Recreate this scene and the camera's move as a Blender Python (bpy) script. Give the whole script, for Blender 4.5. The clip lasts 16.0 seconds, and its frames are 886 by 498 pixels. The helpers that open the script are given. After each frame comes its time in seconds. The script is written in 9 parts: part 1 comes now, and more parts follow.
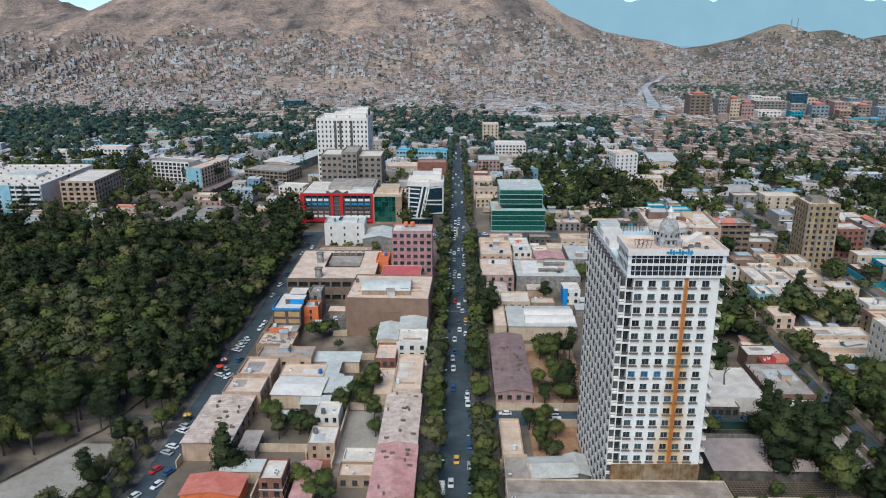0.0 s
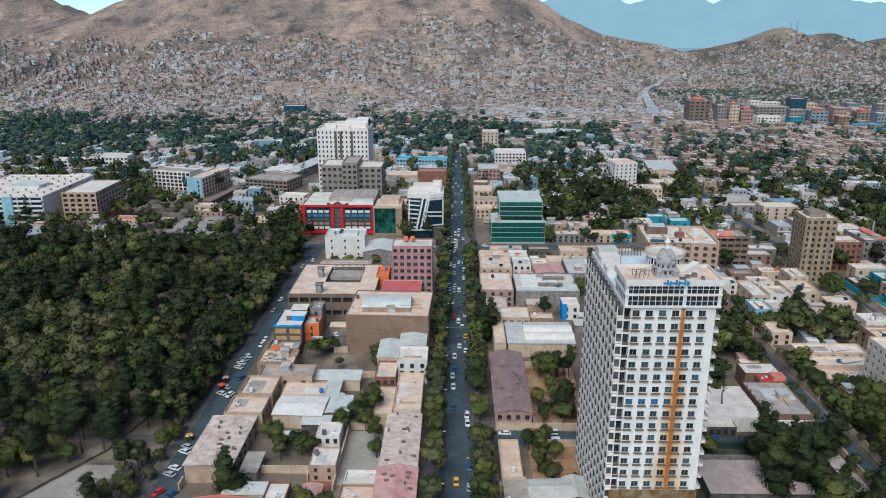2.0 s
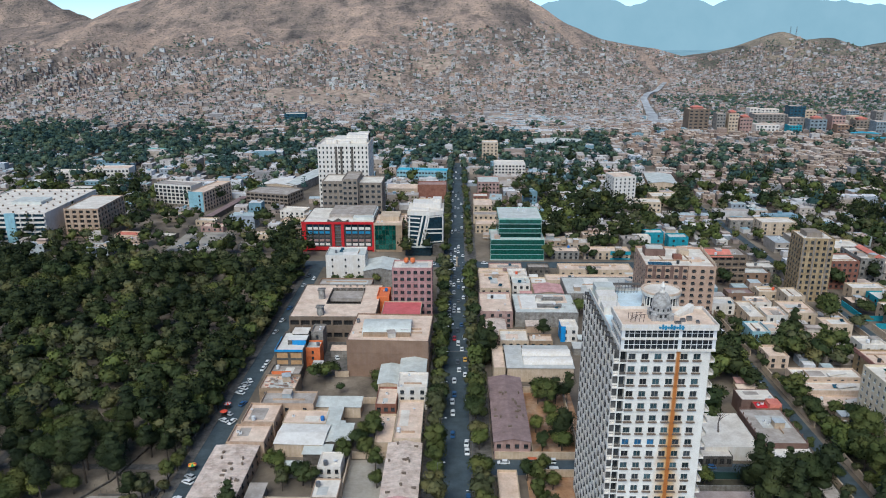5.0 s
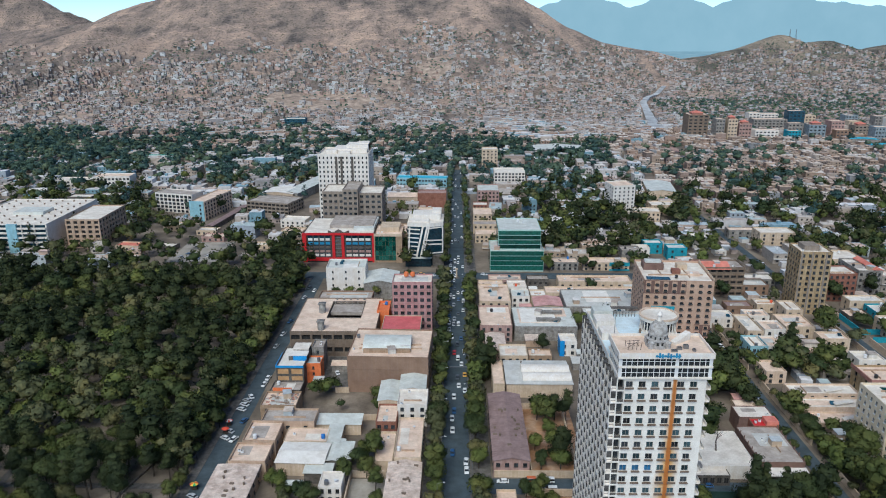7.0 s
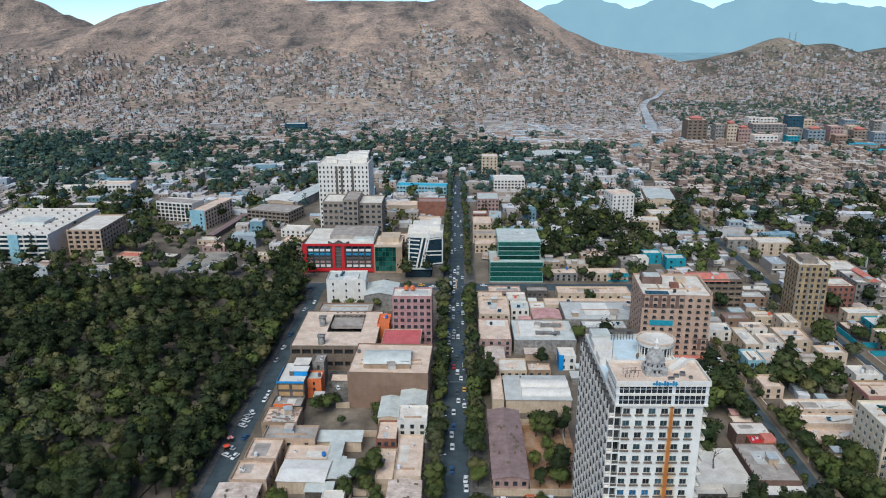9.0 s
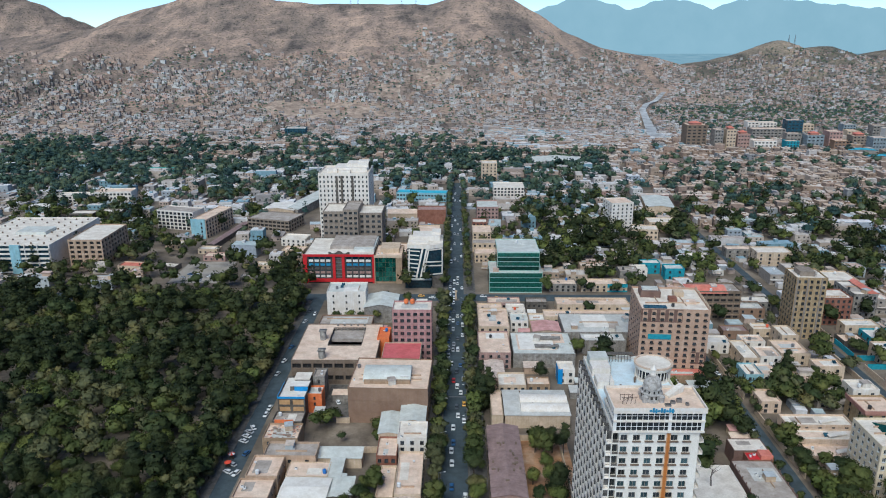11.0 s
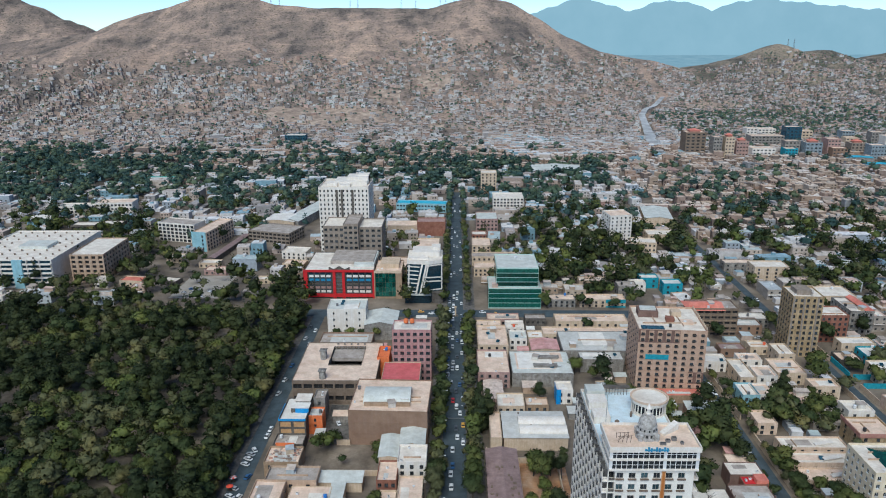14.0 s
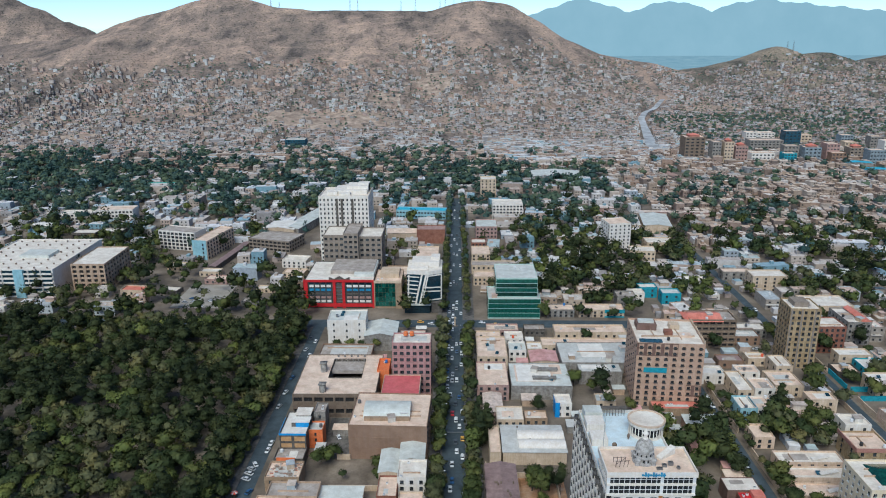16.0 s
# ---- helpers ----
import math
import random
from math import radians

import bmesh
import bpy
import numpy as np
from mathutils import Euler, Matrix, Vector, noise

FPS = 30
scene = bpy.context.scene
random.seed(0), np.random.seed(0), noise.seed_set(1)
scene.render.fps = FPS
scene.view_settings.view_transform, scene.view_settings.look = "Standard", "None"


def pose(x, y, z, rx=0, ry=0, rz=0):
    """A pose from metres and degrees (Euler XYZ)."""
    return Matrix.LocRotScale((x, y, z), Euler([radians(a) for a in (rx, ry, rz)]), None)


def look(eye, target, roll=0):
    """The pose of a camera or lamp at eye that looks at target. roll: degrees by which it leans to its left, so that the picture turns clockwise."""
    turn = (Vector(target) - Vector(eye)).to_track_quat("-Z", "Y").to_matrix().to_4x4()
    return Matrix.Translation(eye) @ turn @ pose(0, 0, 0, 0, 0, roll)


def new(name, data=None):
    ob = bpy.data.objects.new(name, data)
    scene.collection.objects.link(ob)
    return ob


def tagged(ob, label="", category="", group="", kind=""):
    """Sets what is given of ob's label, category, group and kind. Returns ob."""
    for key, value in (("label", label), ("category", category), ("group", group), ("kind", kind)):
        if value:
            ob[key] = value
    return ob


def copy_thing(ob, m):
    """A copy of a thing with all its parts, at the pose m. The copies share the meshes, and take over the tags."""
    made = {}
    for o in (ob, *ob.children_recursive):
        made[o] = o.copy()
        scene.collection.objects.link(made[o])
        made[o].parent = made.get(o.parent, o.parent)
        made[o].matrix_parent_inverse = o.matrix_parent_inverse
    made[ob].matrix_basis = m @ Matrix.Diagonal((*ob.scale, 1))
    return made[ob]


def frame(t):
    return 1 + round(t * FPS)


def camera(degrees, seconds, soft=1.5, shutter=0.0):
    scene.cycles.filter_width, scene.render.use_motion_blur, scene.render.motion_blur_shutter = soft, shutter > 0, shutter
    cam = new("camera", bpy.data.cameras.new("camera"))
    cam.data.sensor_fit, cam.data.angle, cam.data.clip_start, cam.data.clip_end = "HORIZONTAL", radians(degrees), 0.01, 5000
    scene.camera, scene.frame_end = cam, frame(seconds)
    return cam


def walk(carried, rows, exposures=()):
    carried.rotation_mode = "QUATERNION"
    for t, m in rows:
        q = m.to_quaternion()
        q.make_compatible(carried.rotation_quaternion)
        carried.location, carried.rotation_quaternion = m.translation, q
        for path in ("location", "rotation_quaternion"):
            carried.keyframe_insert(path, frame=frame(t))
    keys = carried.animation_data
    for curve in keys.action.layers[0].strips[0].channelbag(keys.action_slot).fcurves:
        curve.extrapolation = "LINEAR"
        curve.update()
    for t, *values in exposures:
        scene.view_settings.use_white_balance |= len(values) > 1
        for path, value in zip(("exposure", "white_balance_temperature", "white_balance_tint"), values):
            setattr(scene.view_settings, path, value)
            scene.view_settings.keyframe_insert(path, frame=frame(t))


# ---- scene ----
cam = camera(62.58, 16.0, soft=1.05)
PATH = [  # seconds, place, turn in degrees
    (0, 0, 0, 126, 72.93, 0, 1.1),
    (2, 0.12, 0.02, 133.45, 72.971, 0.041, 1.102),
    (4, 0.26, 0.05, 140.9, 73.001, 0.078, 1.102),
    (6, 0.42, 0.08, 148.34, 73.022, 0.111, 1.1),
    (8, 0.59, 0.12, 155.79, 73.032, 0.14, 1.096),
    (10, 0.77, 0.17, 163.23, 73.032, 0.166, 1.09),
    (12, 0.97, 0.22, 170.66, 73.023, 0.188, 1.082),
    (14, 1.18, 0.28, 178.1, 73.003, 0.207, 1.072),
    (16, 1.41, 0.34, 185.53, 72.973, 0.221, 1.059),
]
walk(cam, [(t, pose(x, y, z, rx, ry, rz)) for t, x, y, z, rx, ry, rz in PATH], [(0, 0.05, 5830, 4), (16, 0.0, 5790, 2)])
# ---- light ----
world = bpy.data.worlds.new("sky")
scene.world = world
world.use_nodes = True
_wn = world.node_tree.nodes
_sky = _wn.new("ShaderNodeTexSky")
_sky.sky_type, _sky.sun_disc = "NISHITA", False
_sky.sun_elevation, _sky.sun_rotation = radians(49), radians(196)
_sky.air_density, _sky.dust_density, _sky.ozone_density, _sky.altitude = 0.75, 0.1, 4.0, 1800
_wn["Background"].inputs[1].default_value = 0.132
world.node_tree.links.new(_sky.outputs[0], _wn["Background"].inputs[0])
_sun = bpy.data.lights.new("sun", "SUN")
_sun.energy, _sun.angle, _sun.color = 3.5, radians(44), (1.0, 0.95, 0.88)
sun = new("sun", _sun)
sun.matrix_world = look((0, 0, 300), Vector((0, 0, 300)) - Vector((math.sin(radians(196)) * math.cos(radians(49)), math.cos(radians(196)) * math.cos(radians(49)), math.sin(radians(49)))))

# ---- materials ----
MATS = {}


def _base(name):
    m = bpy.data.materials.new(name)
    m.use_nodes = True
    MATS[name] = m
    n = m.node_tree.nodes
    return m, n, m.node_tree.links, n["Principled BSDF"]


def _noise(n, l, where, scale, detail=4.0, rough=0.6):
    t = n.new("ShaderNodeTexNoise")
    t.inputs["Scale"].default_value, t.inputs["Detail"].default_value, t.inputs["Roughness"].default_value = scale, detail, rough
    l.new(where, t.inputs["Vector"])
    return t.outputs["Fac"]


def _ramp(n, l, fac, stops, constant=False):
    r = n.new("ShaderNodeValToRGB")
    if constant:
        r.color_ramp.interpolation = "CONSTANT"
    e = r.color_ramp.elements
    while len(e) < len(stops):
        e.new(0.5)
    for k, (p, c) in enumerate(stops):
        e[k].position, e[k].color = p, (*c, 1)
    l.new(fac, r.inputs[0])
    return r.outputs[0]


def _mul(n, l, a, b, fac=1.0, kind="MULTIPLY"):
    x = n.new("ShaderNodeMix")
    x.data_type, x.blend_type = "RGBA", kind
    x.inputs[0].default_value = fac
    l.new(a, x.inputs[6])
    l.new(b, x.inputs[7])
    return x.outputs[2]


def surface(name, colours, rough=0.85, scale=0.25, fine=3.0, bump=0.3, metal=0.0, pick=None, wear=0.5, streak=0.0, wave=None, depth=0.05):
    """A weathered surface: colours blended by large noise (or picked by object or island), fine grain, stains, bump."""
    m, n, l, b = _base(name)
    pos = n.new("ShaderNodeNewGeometry")
    where = pos.outputs["Position"]
    k = len(colours)
    if pick:
        fac = n.new("ShaderNodeObjectInfo").outputs["Random"] if pick == "object" else pos.outputs["Random Per Island"]
        col = _ramp(n, l, fac, [(i / k, c) for i, c in enumerate(colours)], True)
    elif k > 1:
        col = _ramp(n, l, _noise(n, l, where, scale), [(0.3 + 0.4 * i / (k - 1), c) for i, c in enumerate(colours)])
    else:
        rgb = n.new("ShaderNodeRGB")
        rgb.outputs[0].default_value = (*colours[0], 1)
        col = rgb.outputs[0]
    if wear:
        g = 1 - wear
        col = _mul(n, l, col, _ramp(n, l, _noise(n, l, where, scale * 1.7, 6, 0.7), [(0.36, (g, g * 0.97, g * 0.93)), (0.62, (1, 1, 1))]))
    col = _mul(n, l, col, _ramp(n, l, _noise(n, l, where, fine, 5, 0.65), [(0.3, (0.84, 0.83, 0.82)), (0.7, (1, 1, 1))]))
    if streak:
        mp = n.new("ShaderNodeMapping")
        mp.inputs["Scale"].default_value = (1.6, 1.6, 0.06)
        l.new(where, mp.inputs["Vector"])
        g = 1 - 0.5 * streak
        col = _mul(n, l, col, _ramp(n, l, _noise(n, l, mp.outputs[0], 1.0, 4), [(0.4, (g, g * 0.96, g * 0.9)), (0.65, (1, 1, 1))]))
    l.new(col, b.inputs["Base Color"])
    b.inputs["Roughness"].default_value, b.inputs["Metallic"].default_value = rough, metal
    b.inputs["Specular IOR Level"].default_value = 0.3
    if bump:
        bp = n.new("ShaderNodeBump")
        bp.inputs["Strength"].default_value, bp.inputs["Distance"].default_value = bump, depth
        h = _noise(n, l, where, fine * 1.4, 5, 0.7)
        if wave:
            w = n.new("ShaderNodeTexWave")
            w.inputs["Scale"].default_value = wave[1]
            w.bands_direction = wave[0]
            l.new(where, w.inputs["Vector"])
            h = w.outputs["Fac"]
        l.new(h, bp.inputs["Height"])
        l.new(bp.outputs[0], b.inputs["Normal"])
    return m


def glassy(name, colour, rough=0.12, metal=0.0):
    m, n, l, b = _base(name)
    pos = n.new("ShaderNodeNewGeometry")
    rnd = n.new("ShaderNodeObjectInfo").outputs["Random"]
    c = colour
    col = _ramp(n, l, rnd, [(0.0, [v * 0.45 for v in c]), (0.5, c), (1.0, [min(1, v * 1.8 + 0.01) for v in c])])
    col = _mul(n, l, col, _ramp(n, l, _noise(n, l, pos.outputs["Position"], 0.9, 2), [(0.35, (0.5, 0.5, 0.5)), (0.65, (1, 1, 1))]))
    l.new(col, b.inputs["Base Color"])
    b.inputs["Roughness"].default_value, b.inputs["Metallic"].default_value = rough, metal
    return m


def foliage(name, dark, light, warm, scale=0.09, through_light=0.36):
    m, n, l, b = _base(name)
    pos = n.new("ShaderNodeNewGeometry")
    col = _ramp(n, l, _noise(n, l, pos.outputs["Position"], scale, 2, 0.5), [(0.34, dark), (0.5, light), (0.68, warm)])
    v = _ramp(n, l, pos.outputs["Random Per Island"], [(0.0, (0.8, 0.82, 0.8)), (1.0, (1.22, 1.18, 1.06))])
    col = _mul(n, l, col, v)
    l.new(col, b.inputs["Base Color"])
    b.inputs["Roughness"].default_value = 0.65
    b.inputs["Specular IOR Level"].default_value = 0.15
    tr = n.new("ShaderNodeBsdfTranslucent")
    l.new(col, tr.inputs["Color"])
    mix = n.new("ShaderNodeMixShader")
    mix.inputs[0].default_value = through_light
    l.new(b.outputs[0], mix.inputs[1])
    l.new(tr.outputs[0], mix.inputs[2])
    l.new(mix.outputs[0], n["Material Output"].inputs["Surface"])
    return m


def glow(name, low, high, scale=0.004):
    """The far distance, with the lit air's haze put into its emission colour."""
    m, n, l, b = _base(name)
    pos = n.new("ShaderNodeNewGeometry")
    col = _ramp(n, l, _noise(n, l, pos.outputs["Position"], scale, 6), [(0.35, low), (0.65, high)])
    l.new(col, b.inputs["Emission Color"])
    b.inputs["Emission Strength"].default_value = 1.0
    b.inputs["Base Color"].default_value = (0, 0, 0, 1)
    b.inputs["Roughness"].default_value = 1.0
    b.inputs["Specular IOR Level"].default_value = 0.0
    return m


def flat(name, colour, rough=0.5, metal=0.0):
    m, n, l, b = _base(name)
    b.inputs["Base Color"].default_value = (*colour, 1)
    b.inputs["Roughness"].default_value, b.inputs["Metallic"].default_value = rough, metal
    return m


EARTH = surface("dusty_earth", [(0.14, 0.115, 0.09), (0.21, 0.17, 0.13), (0.31, 0.25, 0.19)], scale=0.03, fine=0.6, bump=0.4, wear=0.35)


def rocky(name, tint=(1.0, 1.0, 1.0)):
    """Bare hill: pinkish tan earth, grey outcrops, dark scrub and faint level tracks."""
    m, n, l, b = _base(name)
    where = n.new("ShaderNodeNewGeometry").outputs["Position"]
    mp = n.new("ShaderNodeMapping")
    mp.inputs["Scale"].default_value = (1, 0.55, 0.8)
    l.new(where, mp.inputs["Vector"])
    col = _ramp(n, l, _noise(n, l, mp.outputs[0], 0.0065, 6, 0.55), [(0.34, (0.17, 0.138, 0.118)), (0.45, (0.26, 0.2, 0.163)), (0.55, (0.355, 0.262, 0.206)), (0.68, (0.45, 0.325, 0.248))])
    rock = _noise(n, l, mp.outputs[0], 0.026, 7, 0.66)
    col = _mul(n, l, col, _ramp(n, l, rock, [(0.37, (0.6, 0.62, 0.65)), (0.46, (0.88, 0.89, 0.9)), (0.56, (1.04, 1.02, 1.0))]))
    col = _mul(n, l, col, _ramp(n, l, _noise(n, l, where, 0.19, 4, 0.6), [(0.38, (0.34, 0.4, 0.35)), (0.46, (1, 1, 1))]), 0.9)
    w = n.new("ShaderNodeTexWave")
    w.bands_direction = "Z"
    w.inputs["Scale"].default_value, w.inputs["Distortion"].default_value, w.inputs["Detail"].default_value, w.inputs["Detail Scale"].default_value = 0.02, 9.0, 4.0, 0.6
    l.new(where, w.inputs["Vector"])
    col = _mul(n, l, col, _ramp(n, l, w.outputs["Fac"], [(0.0, (1.3, 1.26, 1.22)), (0.05, (0.98, 0.98, 0.98))]))
    col = _mul(n, l, col, _ramp(n, l, rock, [(0.0, tint), (1.0, tint)]))
    l.new(col, b.inputs["Base Color"])
    b.inputs["Roughness"].default_value = 0.95
    b.inputs["Specular IOR Level"].default_value = 0.1
    bp = n.new("ShaderNodeBump")
    bp.inputs["Strength"].default_value, bp.inputs["Distance"].default_value = 1.0, 10.0
    l.new(rock, bp.inputs["Height"])
    l.new(bp.outputs[0], b.inputs["Normal"])
    return m


HILL = rocky("hill_rock")
SCRUBHILL = rocky("scrub_covered_hill", (0.68, 0.76, 0.74))
TANSOIL = surface("tan_soil", [(0.345, 0.258, 0.198), (0.481, 0.367, 0.284), (0.606, 0.477, 0.369)], scale=0.05, fine=0.3, wear=0.5)
DARKGROUND = surface("dark_brown_ground", [(0.05, 0.045, 0.03), (0.09, 0.08, 0.05), (0.13, 0.11, 0.075)], scale=0.1, fine=1.0, wear=0.3)
PARKSOIL = surface("park_soil", [(0.13, 0.105, 0.08), (0.23, 0.185, 0.14), (0.36, 0.295, 0.22)], scale=0.06, fine=1.0, wear=0.4)
ASPHALT = surface("asphalt", [(0.060, 0.082, 0.096), (0.088, 0.116, 0.133)], scale=0.12, fine=2.0, rough=0.9, wear=0.3)
PAVING = surface("paving", [(0.144, 0.133, 0.119), (0.216, 0.198, 0.176)], scale=0.3, fine=2.0)
PALEPAVE = surface("pale_court", [(0.346, 0.311, 0.265), (0.452, 0.411, 0.350)], scale=0.06, fine=1.0, wear=0.25)
CONCRETE = surface("concrete", [(0.3, 0.28, 0.255), (0.4, 0.375, 0.345)], scale=0.3, streak=0.3)
DARKCONC = surface("grey_concrete", [(0.13, 0.115, 0.1), (0.2, 0.18, 0.16)], scale=0.3, streak=0.35)
WHITE = surface("white_render", [(0.755, 0.711, 0.656), (0.857, 0.811, 0.753)], scale=0.2, streak=0.14, wear=0.1)
CREAM = surface("cream_render", [(0.594, 0.468, 0.340), (0.724, 0.582, 0.440)], scale=0.2, streak=0.22, wear=0.2)
TAN = surface("tan_render", [(0.36, 0.255, 0.17), (0.45, 0.33, 0.225)], scale=0.2, streak=0.25, wear=0.25)
BEIGE = surface("beige_brick", [(0.265, 0.17, 0.12), (0.315, 0.21, 0.15)], scale=0.15, streak=0.06, wave=("Z", 2.0), bump=0.4, wear=0.15)
BROWNCONC = surface("brown_concrete", [(0.19, 0.145, 0.11), (0.26, 0.2, 0.155)], scale=0.2, streak=0.15, wear=0.25)
OCHREPANEL = surface("ochre_panel", [(0.55, 0.32, 0.15), (0.65, 0.4, 0.2)], scale=0.3, wear=0.25)
ORANGESOIL = surface("orange_soil", [(0.34, 0.17, 0.08), (0.5, 0.28, 0.15), (0.6, 0.44, 0.32)], scale=0.12, fine=1.2, wear=0.3)
PALEGREYROOF = surface("pale_grey_roof", [(0.540, 0.530, 0.490), (0.648, 0.636, 0.592)], scale=0.15, fine=1.2, wear=0.2)
ROSE = surface("rose_wall", [(0.42, 0.27, 0.24), (0.52, 0.36, 0.32)], scale=0.3, streak=0.25, wear=0.3)
BRICK = surface("red_brick", [(0.26, 0.105, 0.07), (0.34, 0.16, 0.11)], scale=0.3, wave=("Z", 4.0), wear=0.3)
REDPAINT = surface("red_panel", [(0.55, 0.02, 0.025), (0.62, 0.035, 0.04)], scale=0.4, rough=0.45, bump=0.1, wear=0.15)
ORANGE = surface("orange_paint", [(0.75, 0.17, 0.05), (0.8, 0.24, 0.09)], scale=0.4, rough=0.6, wear=0.2)
BLUEPAINT = surface("blue_paint", [(0.03, 0.22, 0.42), (0.06, 0.33, 0.52)], scale=0.4, rough=0.5, wear=0.25)
SKYBLUE = surface("pale_blue_render", [(0.27, 0.5, 0.6), (0.36, 0.6, 0.68)], scale=0.3, streak=0.2, wear=0.15)
TURQ = surface("turquoise_wall", [(0.02, 0.25, 0.33), (0.05, 0.36, 0.44)], scale=0.4, wear=0.25)
ROOFWHITE = surface("pale_roof", [(0.721, 0.626, 0.527), (0.880, 0.818, 0.715)], scale=0.14, fine=1.2, wear=0.2)
ROOFPEACH = surface("peach_roof", [(0.714, 0.510, 0.381), (0.880, 0.704, 0.554)], scale=0.14, fine=1.2, wear=0.22)
ROOFGREY = surface("grey_roof", [(0.399, 0.345, 0.298), (0.546, 0.475, 0.413)], scale=0.14, fine=1.2, wear=0.35)
SHEETBLUE = surface("blue_grey_sheet", [(0.579, 0.598, 0.549), (0.717, 0.718, 0.657)], rough=0.6, scale=0.15, wave=("Y", 1.5), bump=0.2, wear=0.2)
SHEETWHITE = surface("white_sheet", [(0.791, 0.730, 0.656), (0.880, 0.840, 0.760)], rough=0.65, scale=0.15, wave=("Y", 1.2), bump=0.15, wear=0.18)
SHEETRUST = surface("rusty_sheet", [(0.639, 0.490, 0.402), (0.824, 0.690, 0.588)], rough=0.7, scale=0.25, wave=("Y", 1.2), bump=0.3, wear=0.38)
SHEETRED = surface("faded_red_sheet", [(0.6, 0.3, 0.27), (0.74, 0.44, 0.4)], rough=0.6, scale=0.2, wave=("Y", 1.2), bump=0.3, wear=0.3)
SHEETPINK = surface("mauve_sheet", [(0.27, 0.185, 0.17), (0.35, 0.245, 0.225)], rough=0.6, scale=0.2, wave=("Y", 1.2), bump=0.3, wear=0.3)
SALMON = surface("salmon_sheet", [(0.66, 0.19, 0.13), (0.74, 0.27, 0.2)], rough=0.6, scale=0.2, wear=0.25)
ROSEROOF = surface("red_pink_roof", [(0.6, 0.12, 0.13), (0.68, 0.18, 0.18)], rough=0.6, scale=0.15, wear=0.25)
GREENGLASS = glassy("green_glass", (0.012, 0.085, 0.062))
PALEGREEN = surface("pale_green_panel", [(0.42, 0.6, 0.53), (0.52, 0.68, 0.61)], scale=0.3, wear=0.15)
WARMCONC = surface("warm_concrete", [(0.27, 0.225, 0.185), (0.36, 0.305, 0.255)], scale=0.3, streak=0.25, wear=0.2)
BLUEGLASS = glassy("blue_glass", (0.02, 0.06, 0.085))
GLASS = glassy("window_glass", (0.035, 0.042, 0.048))
TEALGLASS = glassy("teal_glass", (0.04, 0.075, 0.085))
# near-black colour stands in for the shade inside openings
DARK = flat("near_black_opening", (0.02, 0.019, 0.018), 0.9)
FRAMEWHITE = flat("white_frame", (0.65, 0.64, 0.62), 0.5)
FRAMEDARK = flat("dark_frame", (0.06, 0.055, 0.05), 0.5)
STEEL = flat("grey_steel", (0.25, 0.25, 0.25), 0.45, 0.7)
BARK = surface("bark", [(0.06, 0.045, 0.035), (0.1, 0.08, 0.06)], scale=1.0, fine=6, bump=0.8)
PINE = foliage("pine_leaves", (0.029, 0.041, 0.020), (0.050, 0.065, 0.028), (0.080, 0.092, 0.036), 0.11)
LEAF = foliage("broad_leaves", (0.060, 0.079, 0.027), (0.109, 0.129, 0.043), (0.171, 0.176, 0.058), 0.11)
DEEPLEAF = foliage("deep_green_leaves", (0.038, 0.058, 0.025), (0.065, 0.088, 0.036), (0.100, 0.116, 0.045), 0.11)
LIGHTLEAF = foliage("yellow_green_leaves", (0.105, 0.135, 0.042), (0.160, 0.190, 0.058), (0.235, 0.245, 0.074), 0.11)
OLIVE = foliage("olive_leaves", (0.095, 0.104, 0.053), (0.140, 0.145, 0.072), (0.203, 0.180, 0.075))
# leaf colours with distance haze mixed in: paler and bluer
PINEFAR = foliage("hazed_pine_leaves", (0.058, 0.109, 0.106), (0.082, 0.139, 0.127), (0.118, 0.175, 0.142), 0.05, 0.4)
LEAFFAR = foliage("hazed_broad_leaves", (0.079, 0.130, 0.104), (0.122, 0.176, 0.125), (0.186, 0.223, 0.137), 0.05, 0.4)
# far walls and roofs: palette tinted cooler to carry the haze of distance
TOWNFAR = surface("far_town_walls", [(0.46, 0.385, 0.32), (0.60, 0.56, 0.53), (0.40, 0.32, 0.27), (0.68, 0.67, 0.67), (0.52, 0.41, 0.345), (0.33, 0.31, 0.30), (0.56, 0.48, 0.41), (0.36, 0.40, 0.44), (0.62, 0.60, 0.58), (0.22, 0.36, 0.42)], pick="island", wear=0.25, scale=0.2)
TOWNROOF = surface("far_town_roofs", [(0.6, 0.54, 0.49), (0.52, 0.45, 0.4), (0.72, 0.69, 0.67), (0.42, 0.37, 0.34), (0.6, 0.48, 0.41), (0.78, 0.76, 0.75), (0.56, 0.63, 0.66), (0.70, 0.65, 0.61), (0.42, 0.385, 0.365), (0.64, 0.57, 0.52), (0.5, 0.58, 0.58), (0.82, 0.8, 0.79), (0.76, 0.73, 0.71), (0.32, 0.46, 0.53), (0.68, 0.69, 0.68)], pick="island", wear=0.3, scale=0.15)
HOUSEMIX = surface("mud_and_plaster_houses", [(0.337, 0.245, 0.182), (0.405, 0.310, 0.237), (0.269, 0.199, 0.159), (0.472, 0.399, 0.340), (0.370, 0.256, 0.192), (0.225, 0.177, 0.153), (0.405, 0.288, 0.215), (0.562, 0.510, 0.476), (0.304, 0.310, 0.317), (0.337, 0.245, 0.198)], pick="island", wear=0.3, fine=1.5, scale=0.2)
